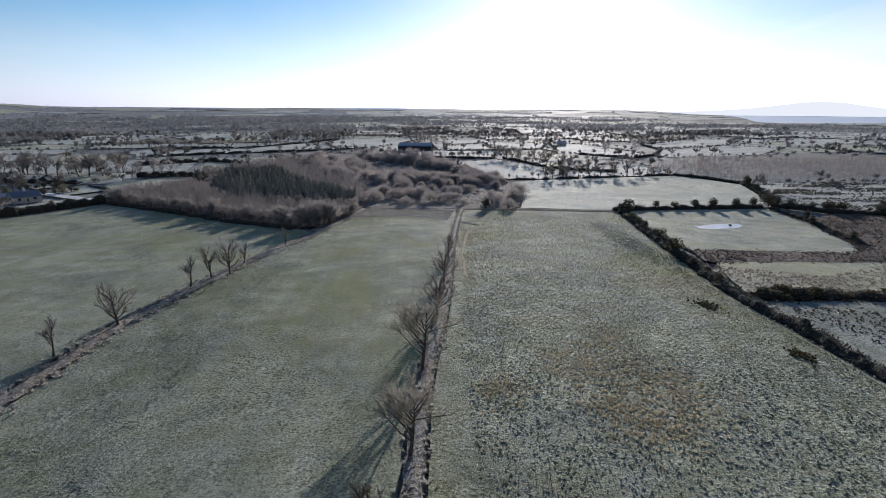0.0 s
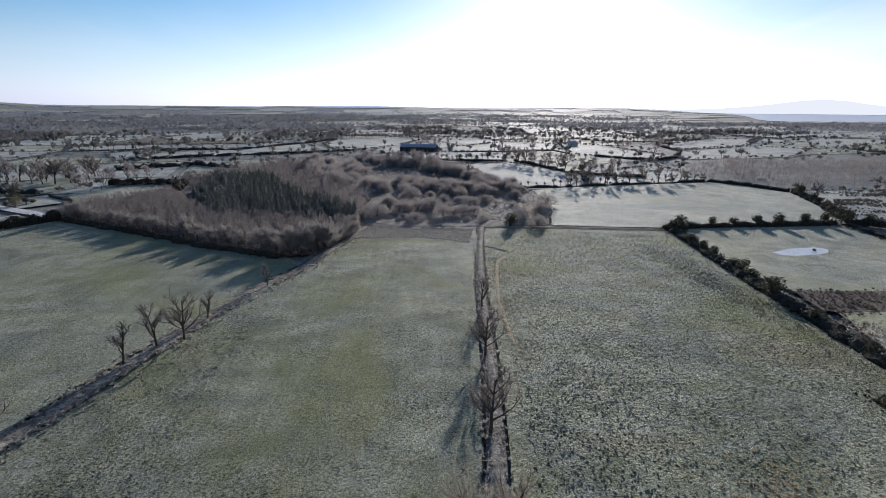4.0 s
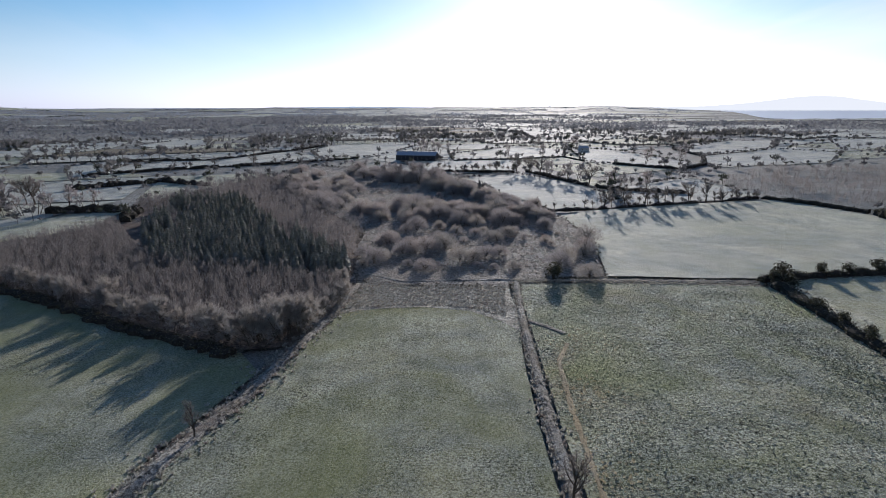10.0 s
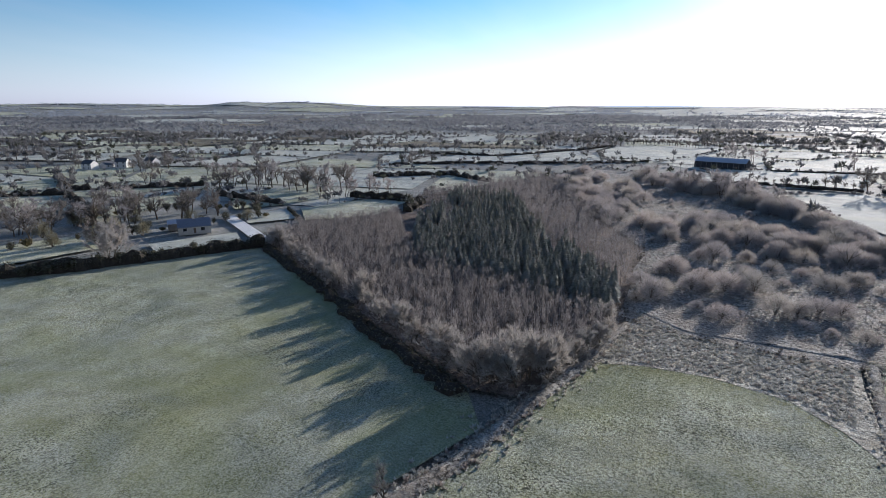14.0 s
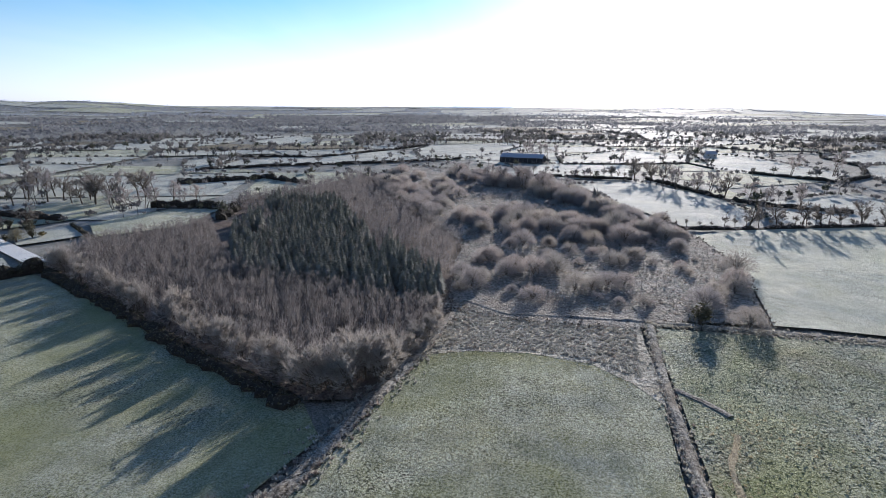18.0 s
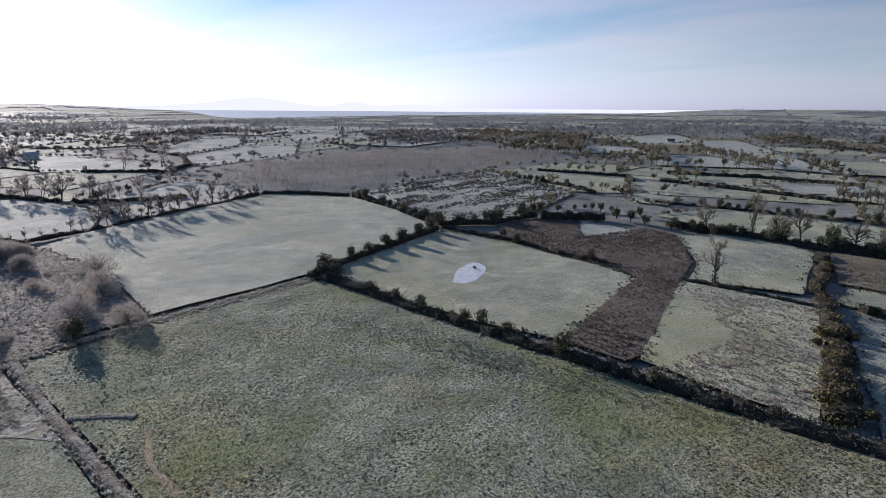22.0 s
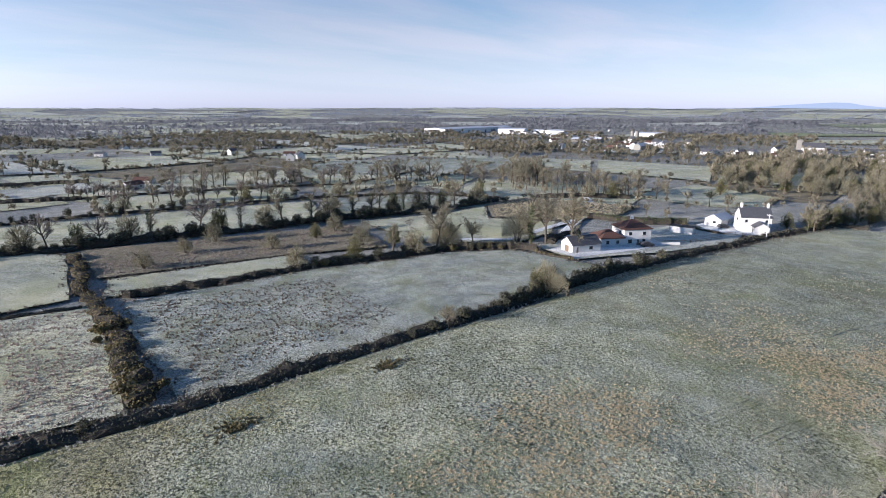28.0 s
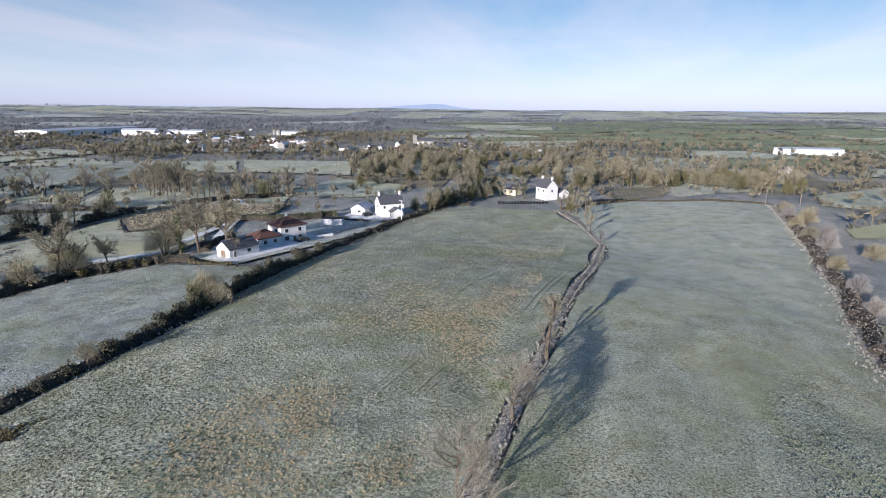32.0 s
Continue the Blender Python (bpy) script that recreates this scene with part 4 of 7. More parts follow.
hedge([(-170, 324), (-150, 328), (-132, 322), (-128, 300)], 3.5, 3.2, "dark hedge behind frosted paddocks", per=50, seed=18)
hedge([(-8, 458), (20, 452), (53, 445)], 2.0, 2.0, "hedge with small bare trees", M_HEDGEFAR, per=30, gap=0.15, seed=19)
hedge([(33, 308), (63, 311), (99, 319), (143, 330)], 1.8, 1.6, "gappy frosted hedge under a tree row", M_WILLOW, per=36, gap=0.3, seed=20)
hedge([(145, 330), (158, 310), (165, 291)], 2.2, 2.0, "dark bramble hedge between frosted fields", per=40, gap=0.1, seed=21)
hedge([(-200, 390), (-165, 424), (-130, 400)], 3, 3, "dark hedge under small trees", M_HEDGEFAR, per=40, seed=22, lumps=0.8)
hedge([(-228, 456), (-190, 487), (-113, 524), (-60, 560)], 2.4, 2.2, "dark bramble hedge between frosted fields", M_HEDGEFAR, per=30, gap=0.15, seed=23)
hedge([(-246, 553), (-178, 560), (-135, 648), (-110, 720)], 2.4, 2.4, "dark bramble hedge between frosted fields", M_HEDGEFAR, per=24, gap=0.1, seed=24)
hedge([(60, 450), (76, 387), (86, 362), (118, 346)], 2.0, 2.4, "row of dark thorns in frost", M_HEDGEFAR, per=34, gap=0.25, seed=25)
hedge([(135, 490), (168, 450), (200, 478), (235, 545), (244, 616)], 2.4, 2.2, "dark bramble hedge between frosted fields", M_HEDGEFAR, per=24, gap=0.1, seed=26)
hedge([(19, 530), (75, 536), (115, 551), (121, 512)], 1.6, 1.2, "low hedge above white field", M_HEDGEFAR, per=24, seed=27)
hedge([(-86, -10), (-140, 2), (-192, 20)], 2.2, 2.2, "dark bramble hedge between frosted fields", per=30, seed=28)
hedge([(-83, -154), (-58, -159), (-27, -164), (-7, -142), (4, -128)], 1.5, 0.9, "low rough hedge bank", M_HEDGEWARM, per=45, seed=29)
hedge([(-85, -150), (-79, -95), (-74, -50), (-68, 0), (-66, 30)], 3.0, 2.0, "thicket of frosted bramble along a bank", M_TWIG, per=60, seed=30, lumps=0.7)
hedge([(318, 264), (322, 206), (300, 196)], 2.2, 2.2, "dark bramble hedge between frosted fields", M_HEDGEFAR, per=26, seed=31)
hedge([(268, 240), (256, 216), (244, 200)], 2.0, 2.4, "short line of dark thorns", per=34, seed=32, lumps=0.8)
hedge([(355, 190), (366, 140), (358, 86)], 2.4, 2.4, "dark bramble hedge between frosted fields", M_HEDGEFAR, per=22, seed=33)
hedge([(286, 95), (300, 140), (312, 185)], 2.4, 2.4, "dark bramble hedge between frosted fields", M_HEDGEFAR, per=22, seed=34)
hedge([(165, -78), (150, -100), (136, -112)], 2.6, 2.4, "dark brambly hedge beside bracken", per=40, seed=35)
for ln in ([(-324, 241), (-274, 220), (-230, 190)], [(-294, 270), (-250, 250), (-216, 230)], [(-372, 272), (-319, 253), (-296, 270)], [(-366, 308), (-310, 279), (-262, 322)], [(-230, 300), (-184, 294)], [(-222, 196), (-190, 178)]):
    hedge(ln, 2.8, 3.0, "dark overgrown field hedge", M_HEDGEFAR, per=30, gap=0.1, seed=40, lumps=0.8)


def bank(line, w, h, mat, label, seed=1, name="field_bank", shade=None):
    """An earth bank with a ditch beside it, as a ridge along a line."""
    rnd = random.Random(seed)
    v, f = [], []
    prof = ((-0.5, 0.0), (-0.32, 0.55), (-0.08, 0.85), (0.12, 0.7), (0.3, 0.12), (0.42, -0.5), (0.55, 0.0))
    pts = along(line, 1.5)
    for i, (x, y, nx, ny) in enumerate(pts):
        k = 0.8 + 0.5 * noise.noise(Vector((x * 0.2, y * 0.2, seed)))
        for a, b in prof:
            o = a * w * (1 + rnd.uniform(-0.12, 0.12))
            px, py = x + nx * o, y + ny * o
            v.append((px, py, height(px, py) + b * h * k * rnd.uniform(0.8, 1.2) + (0.02 if 0 < abs(a) < 0.5 else -0.12)))
        if i:
            for j in range(6):
                q = (i - 1) * 7 + j
                f.append((q, q + 1, q + 8, q + 7))
    return solid(name, mesh_of(name, v, f, mat), label, "bank", "structure")


M_BANK = sward("bank_grass", (0.13, 0.105, 0.075), (0.56, 0.545, 0.51), (0.22, 0.165, 0.12), 0.46, 0.45, 0.1, 0.5, 0.9, 0.05, speck=0.3, grain=1.8)
bank(LEFT, 3.0, 0.6, M_BANK, "bramble-grown field bank with a ditch", 3)
bank(MID, 1.9, 0.45, M_BANK, "rough field bank with a ditch between pastures", 4)
bank([(68, 211), (45, 213.5), (27, 215.5), (6, 218), (-10, 219), (-22, 219), (-33, 228)], 2.2, 0.32, M_BANK, "grass bank and ditch across the fields", 5)
lane_v, lane_f = [], []
for i, (x, y, nx, ny) in enumerate(along([(-1.5, 118), (-0.6, 138), (1.6, 156), (4, 171), (8, 179)], 1.5)):
    wj = 0.55 + 0.5 * noise.noise(Vector((x, y * 0.5, 1)))
    for o in (-wj, -wj * 0.3, wj * 0.3, wj):
        px, py = x + nx * o, y + ny * o
        lane_v.append((px, py, height(px, py) + (0.05 if abs(o) < wj else -0.03)))
    if i:
        for j in range(3):
            q = (i - 1) * 4 + j
            lane_f.append((q, q + 1, q + 5, q + 4))
solid("worn_track", mesh_of("worn_track", lane_v, lane_f, sward("worn_earth", (0.29, 0.225, 0.13), (0.50, 0.44, 0.33), (0.36, 0.26, 0.14), 0.45, 0.5, 0.06, 0.15, 0.5, 0.05, speck=0.7), True), "worn brown vehicle track beside a bank", "track", "structure")
bank([(3.3, 190.1), (6.5, 186.3), (9, 182)], 1.8, 0.3, M_BANK, "short spoil bank beside a ditch", 6)

for a, b in (((6.6, 52), (4.6, 41)), ((5.2, 52), (3.2, 41)), ((0.6, 51), (-1.6, 40)), ((-0.8, 51), (-3, 40)), ((6.4, 10), (4, -10)), ((-10.2, 14), (-11.8, -18)), ((-8.9, 14), (-10.5, -18))):
    bank([a, ((a[0] + b[0]) / 2 + 0.2, (a[1] + b[1]) / 2), b], 0.7, 0.16, M_TUSSOCK, "shallow tyre rut pressed into wet grass", 8, "tyre_rut")

# rough growth on the banks, verges, bog and tussocky pasture
rt = random.Random(11)


def line_spots(line, n, w):
    pts = along(line, 1.0)
    out = []
    for _ in range(n):
        x, y, nx, ny = rt.choice(pts)
        o = rt.gauss(0, w)
        out.append((x + nx * o + rt.uniform(-0.5, 0.5), y + ny * o + rt.uniform(-0.5, 0.5)))
    return out


tufts("bank_growth", line_spots(LEFT, 5200, 1.4), M_TUFT, "frosted grass and bramble tufts on a bank", "grass", (0.25, 0.55), 0.8)
tufts("bank_growth", line_spots(LEFT, 1500, 1.0), M_TUFTBROWN, "brown dead growth on a bank", "grass", (0.25, 0.6), 0.8)
tufts("bank_growth", line_spots(MID, 2800, 0.7), M_TUFT, "frosted grass tufts along a ditch", "grass", (0.22, 0.48), 0.8)
tufts("bank_growth", line_spots(MID, 1300, 0.5), M_TUFTBROWN, "brown dead growth along a ditch", "grass", (0.2, 0.42), 0.8)
tufts("bank_growth", line_spots(CROSS, 1500, 0.9), M_TUFT, "frosted tufts on a cross bank", "grass", (0.2, 0.5), 0.8)
tufts("hedge_foot_growth", line_spots(EAST, 1800, 2.2), M_TUFT, "frosted tufts at the foot of a hedge", "grass", (0.25, 0.5))
HEADLAND = [(-34, 200), (-18, 202), (-8, 199), (-1, 193), (3, 214), (-21, 217), (-32, 226)]
tufts("headland_tussocks", scatter(HEADLAND, 2600, rt), M_TUFT, "frosted tussocks on a rough headland", "grass", (0.2, 0.45), 0.9)
tufts("headland_tussocks", scatter(HEADLAND, 450, rt), M_TUFTBROWN, "brown tussocks on a rough headland", "grass", (0.2, 0.45), 0.9)
tufts("pasture_rim", line_spots([(-36, 196), (-28, 199), (-18, 199.5), (-8, 196.5), (-2.8, 190)], 900, 0.8) + line_spots([(-44, 166), (-40.5, 180), (-36.5, 197)], 250, 0.5), foliage("rank_grass", (0.38, 0.365, 0.13), (0.58, 0.54, 0.26), (0.60, 0.58, 0.44), 0.3, thin=0.5), "rank yellow-green grass at the edge of a pasture", "grass", (0.08, 0.16), 1.8, 5)
tufts("worn_grass", line_spots([(-1.3, 112), (-0.6, 138), (1.6, 156), (4, 171), (8, 179)], 1500, 1.3), M_STRAW, "trodden straw-brown grass along a track", "grass", (0.08, 0.16), 1.6, 5)
BOG = [(-33, 232), (5, 221), (29, 221), (39, 260), (39, 303), (20, 342), (0, 385), (-60, 420), (-80, 400), (-55, 325), (-36, 280)]
tufts("bog_tussocks", scatter(BOG, 8000, rt), M_TUFT, "frosted tussocks on boggy ground", "grass", (0.25, 0.55), 0.9)
tufts("bog_tussocks", scatter(BOG, 4500, rt), M_TUFTBROWN, "brown heather tussocks on boggy ground", "heather", (0.25, 0.55), 0.9)
TUSS = [(8, 212), (64, 204), (56, 140), (52, 105), (53, 60), (57, 0), (54, -70), (-5, -90), (-8, 0), (-6, 80), (-2, 121), (2, 175)]
def lumpy(p, s=0.045, cut=0.0):
    return fbm(p[0], p[1], s) + 0.5 * fbm(p[0] + 70, p[1], s * 3.3) + rt.uniform(-1.8, 1.8) > cut


mounds("pasture_tussocks", [p for p in scatter(TUSS, 66000, rt) if lumpy(p, 0.04, 0.1)], M_TUSSOCK, "frosted grass tussocks in a pasture", (0.10, 0.23), 4)
tufts("pasture_tufts", [p for p in scatter(TUSS, 14000, rt) if lumpy(p)], M_TUSSOCKLEAF, "tufts of rough grass in a pasture", "grass", (0.12, 0.3), 0.75, 3)
GREEN = [(-35, 196), (-6, 198), (-6, 140), (-14, 80), (-16, 0), (-18, -80), (-66, -80), (-62, 0), (-62, 95), (-48, 150)]
mounds("pasture_tussocks", [p for p in scatter(GREEN, 56000, rt) if lumpy(p, 0.06, 0.2)], M_SMOOTH, "small hummocks in grazed grass", (0.07, 0.14), 4)
mounds("pasture_tussocks", scatter([(-140, 230), (-156, 206), (-180, 173), (-225, 95), (-190, 22), (-72, 0), (-68, 60), (-62, 120), (-55, 150), (-78, 192)], 16000, rt), M_WEST, "small hummocks in frosted grass", (0.10, 0.2), 4)
mounds("pasture_tussocks", [p for p in scatter([(70, 208), (128, 213), (119, 167), (112, 147), (68, 148)], 4500, rt) if lumpy(p)] + [p for p in scatter([(110, 98), (106, 33), (96, 2), (68, -6), (62, 98)], 9000, rt) if lumpy(p)] + scatter([(32, 221), (70, 216), (155, 282), (143, 323), (43, 300)], 6000, rt), M_PALE, "small hummocks in frosted grass", (0.1, 0.22), 4)
straws = []
for cx_, cy_, n, w in ((-3.5, 35, 320, 2.8), (-2, 30, 220, 2.4), (7, 25.5, 300, 3.0), (2, 24, 260, 3.2), (-2, 16, 360, 2.6), (-4, 6, 260, 2.4), (19, 10, 240, 4.0), (11, 16, 200, 3.6), (-1, -40, 300, 6), (12.8, 57, 300, 2.4), (10, 62, 160, 2.2), (19, 61, 240, 2.8), (8.6, 72.5, 220, 2.4), (14, 71, 160, 2.4), (17.5, 82, 200, 2.6),
                       (-2, 66, 160, 1.8), (20, 69, 160, 2.6), (17, 27, 240, 3.4), (22, -38, 200, 7), (-8, -8, 220, 2.6), (-10, -50, 300, 4), (42, 5, 120, 4), (14, -60, 160, 6), (24, -90, 200, 7), (12, 180, 90, 3.5), (6, 160, 90, 2.4), (2.5, 140, 70, 2.2)):
    straws += [(cx_ + rt.gauss(0, w * 1.1), cy_ + rt.gauss(0, w * 1.35)) for _ in range(int(n * 1.2))]
tufts("straw_tussocks", [p for p in straws if inside(p, TUSS)], M_STRAW, "straw-coloured dead grass tussocks", "grass", (0.14, 0.28), 1.3, 5)
MARSH = [(146, 222), (156, 252), (169, 290), (230, 298), (292, 288), (256, 236), (234, 211), (174, 203)]
rush = []
for _ in range(130):
    cx_, cy_ = scatter(MARSH, 1, rt)[0]
    k = rt.choice((1, 1, 2.2))
    rush += [(cx_ + rt.gauss(0, 4.5 * k), cy_ + rt.gauss(0, 1.6)) for _ in range(int(26 * k))]
tufts("marsh_rushes", [p for p in rush if inside(p, MARSH)], M_RUSH, "dark rush clumps in a frosted marsh", "rushes", (0.5, 1.0), 0.5, 5)
HEATH = [(112, 144), (67, 145), (65, 134), (112, 135), (135, 136), (169, 147), (173, 158), (149, 172), (177, 188), (154, 205), (131, 188), (124, 168)]
tufts("heather_tufts", scatter(HEATH, 4200, rt), M_RUSH, "brown heather tufts", "heather", (0.3, 0.7), 0.6, 5)
tufts("bracken_tufts", scatter([(168, 103), (158, 26), (124, 31), (133, 57), (138, 102)], 2400, rt), M_TUFTBROWN, "brown bracken tufts", "bracken", (0.3, 0.7), 0.6, 5)
tufts("bracken_tufts", scatter([(165, -73), (122, -95), (114, -74), (120, -45), (140, -30), (164, -48)], 1800, rt), M_STRAW, "straw bracken tufts", "bracken", (0.4, 0.9), 0.6, 5)
tufts("gorse_field_tufts", scatter([(112, 134), (85, 120), (62, 130), (62, 108), (94, 107), (112, 108)], 1500, rt), M_TUFTBROWN, "brown tufts in rough grass", "grass", (0.3, 0.6), 0.6, 5)
tufts("shade_tufts", scatter([(108, 98), (104, 60), (70, 55), (62, 96)], 1600, rt), M_RUSH, "dark rush tufts in frosted grass", "rushes", (0.25, 0.5), 0.6, 5)

# ragged growth where one parcel meets the next
edge = []
for poly in FIELDS[5:18]:
    edge += line_spots(poly + poly[:1], int(sum(math.hypot(a[0] - b[0], a[1] - b[1]) for a, b in zip(poly, poly[1:])) * 2.2), 0.9)
tufts("parcel_edge_growth", edge, M_RUSH, "dark rushes and dead grass along field edges", "grass", (0.25, 0.6), 0.8, 5)

# ---- trees ----
KINDS = {}


def tree_kind(key, name, label, seed, h, ivy=0.0, **kw):
    t = thing(name, label, "tree")
    trunk, crown = bare_tree_meshes(seed, h, **kw)
    part("trunk", trunk, t)
    part("crown", crown, t, "fine bare twigs")
    if ivy:
        part("ivy", ivy_mesh(seed + 3, h * ivy, 0.9), t, "dark green ivy leaves")
    t.location = (0, 0, -500)
    KINDS[key] = t


def put(key, x, y, scale=1.0, rz=None, label="", group="", rnd=R):
    src = KINDS[key]
    rz = rnd.uniform(0, 6.283) if rz is None else rz
    m = Matrix.Translation((x, y, height(x, y))) @ Matrix.Rotation(rz, 4, "Z")
    ob = copy_thing(src, m)
    scale *= 1.25
    ob.scale = (scale * rnd.uniform(0.92, 1.08), scale * rnd.uniform(0.92, 1.08), scale)
    return tagged(ob, label, group=group)


tree_kind("big_a", "bare_tree", "leafless ash tree with rimed twigs", 21, 10, spread=4.8, limbs=16, branches=9, twigs=20, width=0.03, mat=M_TWIG, upright=0.75, trunk_to=0.18)
tree_kind("big_b", "bare_tree", "leafless spreading tree with rimed twigs", 22, 9, spread=5.2, limbs=16, branches=9, twigs=28, width=0.032, mat=foliage("rimed_olive_twigs", (0.24, 0.22, 0.175), (0.43, 0.39, 0.32), (0.56, 0.55, 0.52), 0.4, thin=0.42), trunk_to=0.3, upright=0.45)
tree_kind("rime", "frosted_tree", "dense leafless tree white with rime", 23, 8, spread=4.2, limbs=13, branches=9, twigs=24, width=0.055, mat=M_RIMETWIG, trunk_to=0.15, forks=2)
tree_kind("thin", "bare_tree", "slender leafless tree with upright branches", 24, 8, spread=3.6, limbs=13, branches=8, twigs=13, width=0.032, upright=1.1, mat=M_TWIG, trunk_to=0.2)
tree_kind("warm", "sunlit_tree", "leafless tree with warm brown twigs", 25, 11, spread=4.4, limbs=16, branches=9, twigs=18, width=0.07, mat=M_TWIGWARM)
tree_kind("warm_tall", "sunlit_tree", "tall slender leafless tree with brown twigs", 26, 12, spread=3.0, limbs=16, branches=8, twigs=16, width=0.065, upright=0.9, mat=M_TWIGWARM, trunk_to=0.3)
tree_kind("warm_wide", "sunlit_thicket_tree", "broad many-stemmed leafless tree in sun", 27, 8, spread=4.0, limbs=8, branches=7, twigs=15, width=0.075, mat=M_TWIGWARM, trunk_to=0.1, forks=3)
tree_kind("ivy_tall", "ivy_clad_tree", "leafless tree with an ivy-clad trunk", 28, 11, ivy=0.62, spread=3.8, limbs=12, branches=7, twigs=10, width=0.09, mat=M_TWIGWARM)
tree_kind("ivy_old", "ivy_clad_tree", "gnarled open tree with ivy on its trunk", 29, 9, ivy=0.7, spread=4.6, limbs=10, branches=6, twigs=9, width=0.09, mat=M_TWIG, trunk_to=0.4)
tree_kind("mid_a", "bare_tree", "leafless dark-twigged tree in a field", 30, 10, spread=4.2, limbs=13, branches=7, twigs=7, width=0.15, mat=M_TWIG, trunk_to=0.2)
tree_kind("mid_b", "bare_tree", "leafless dark-twigged tree in a field", 31, 10, spread=4.6, limbs=13, branches=7, twigs=7, width=0.15, mat=M_TWIG, trunk_to=0.25)
tree_kind("mid_warm", "bare_tree", "leafless brown-twigged tree in a field", 32, 11, spread=4.2, limbs=12, branches=7, twigs=7, width=0.17, mat=M_TWIGWARM, trunk_to=0.22)
tree_kind("mid_rime", "frosted_tree", "leafless tree grey with rime", 33, 9, spread=4.4, limbs=7, branches=6, twigs=8, width=0.18, mat=M_WILLOW, trunk_to=0.15, forks=2)
tree_kind("far_wide", "sunlit_thicket_tree", "broad bushy leafless tree in low sun", 35, 8, spread=4.2, limbs=8, branches=6, twigs=7, width=0.2, mat=M_TWIGWARM, trunk_to=0.1, forks=2)
tree_kind("pollard", "thorn_tree", "small dark leafless thorn tree", 34, 4.5, spread=1.5, limbs=9, branches=6, twigs=9, width=0.12, mat=M_TWIG, trunk_to=0.3)


def dome_kind(key, name, label, seed, r, h, n, mat, width):
    t = thing(name, label, "tree")
    trunk, crown = dome_tree(seed, r, h, n, mat, width)
    part("trunk", trunk, t)
    part("crown", crown, t, "dense fine twigs")
    t.location = (0, 0, -500)
    KINDS[key] = t


dome_kind("dome_warm", "rounded_tree", "round dense leafless tree in warm low sun", 41, 3.4, 6.0, 8000, foliage("olive_twigs", (0.22, 0.20, 0.13), (0.42, 0.385, 0.27), (0.52, 0.50, 0.44), 0.4, thin=0.35), 0.034)
dome_kind("dome_rime", "frosted_tree", "round dense leafless tree white with rime", 42, 3.0, 5.2, 5200, M_RIMETWIG, 0.042)
dome_kind("dome_far", "rounded_tree", "round leafless tree with olive twigs", 43, 3.4, 6.4, 1300, foliage("far_olive_twigs", (0.15, 0.14, 0.088), (0.31, 0.285, 0.19), (0.46, 0.45, 0.40), 0.35, thin=0.3), 0.16)
# lighter and yellower than ivy_leaves: low sun put into the leaf colour
dome_kind("dome_green", "ivy_clad_tree", "rounded ivy-covered tree in low sun", 44, 2.4, 6.8, 1300, foliage("sun_tinted_ivy", (0.07, 0.075, 0.03), (0.20, 0.19, 0.09), (0.4, 0.4, 0.35), 0.2, thin=0.25), 0.2)
# the row between the two pastures
for key, x, y, s in (("thin", -4.2, 136.5, 0.72), ("big_a", -6.6, 114, 0.66), ("big_a", -8.8, 93, 0.72), ("big_b", -11.9, 71.8, 1.0), ("big_b", -13.4, 52.2, 0.8), 
                     ("warm_tall", -15.3, 33.5, 0.9), ("mid_warm", -4, -117, 0.75), ("mid_warm", -8, -112, 0.85), ("dome_green", -1, -119, 0.9), ("warm_tall", -10, -95, 0.6), ("thin", -16.5, -67, 0.55), ("warm_tall", -12, -84, 0.6), ("warm", -1, -128, 0.7), ("warm", 3, -122, 0.6)):
    put(key, x, y, s, group="trees along the middle bank")
# the west bank
for key, x, y, s in (("thin", -66, 80.8, 0.66), ("big_a", -62.5, 92.3, 0.72), ("thin", -59.2, 114.3, 0.7), ("thin", -57, 120.5, 0.85), ("big_a", -54.2, 123.6, 0.72), ("thin", -53.8, 132.8, 0.58), ("thin", -48.3, 152.5, 0.55), ("rime", -66, 60, 0.6)):
    put(key, x, y, s, group="trees along the west bank")
# rows of field trees to the north-east
for i, (x, y) in enumerate(((63, 312), (74, 316), (83, 317), (90, 319), (97, 319), (105, 321), (114, 323), (123, 325), (131, 327))):
    put(R.choice(("mid_a", "mid_b")), x, y, R.uniform(0.55, 0.95), group="row of trees at the white field")
for i in range(26):
    x, y = 33 + i * 4.3, 309 + i * 0.75 + R.uniform(-1, 1)
    put("pollard", x, y, R.uniform(0.6, 1.2), group="thorns at the white field")
for x, y in ((53, 440), (58, 428), (62, 418), (66, 408), (70, 398), (75, 390), (80, 378), (84, 368), (90, 360), (99, 355), (60, 446), (72, 405), (66, 420)):
    put(R.choice(("mid_rime", "mid_rime", "mid_b")), x + R.uniform(-3, 3), y + R.uniform(-4, 4), R.uniform(0.85, 1.25), group="rimed trees above the bog")
for i in range(16):
    put("pollard", -6 + i * 3.8, 457 - i * 0.8 + R.uniform(-1, 1), R.uniform(0.8, 1.6), group="thorns below the barn")
for x, y in ((-8, 575), (-2, 590), (8, 600), (12, 585), (20, 605), (110, 700), (118, 660), (70, 560), (150, 640), (95, 545), (150, 470), (180, 480)):
    put("mid_rime", x, y, R.uniform(0.9, 1.5), group="trees round the barn")
for i in range(40):
    put("pollard" if i % 3 else "mid_a", -100 + i * 2.9, 760 + 25 * math.sin(i * 0.2) + R.uniform(-3, 3), R.uniform(0.8, 1.6) if i % 3 else 0.8, group="line of trees behind the barn")
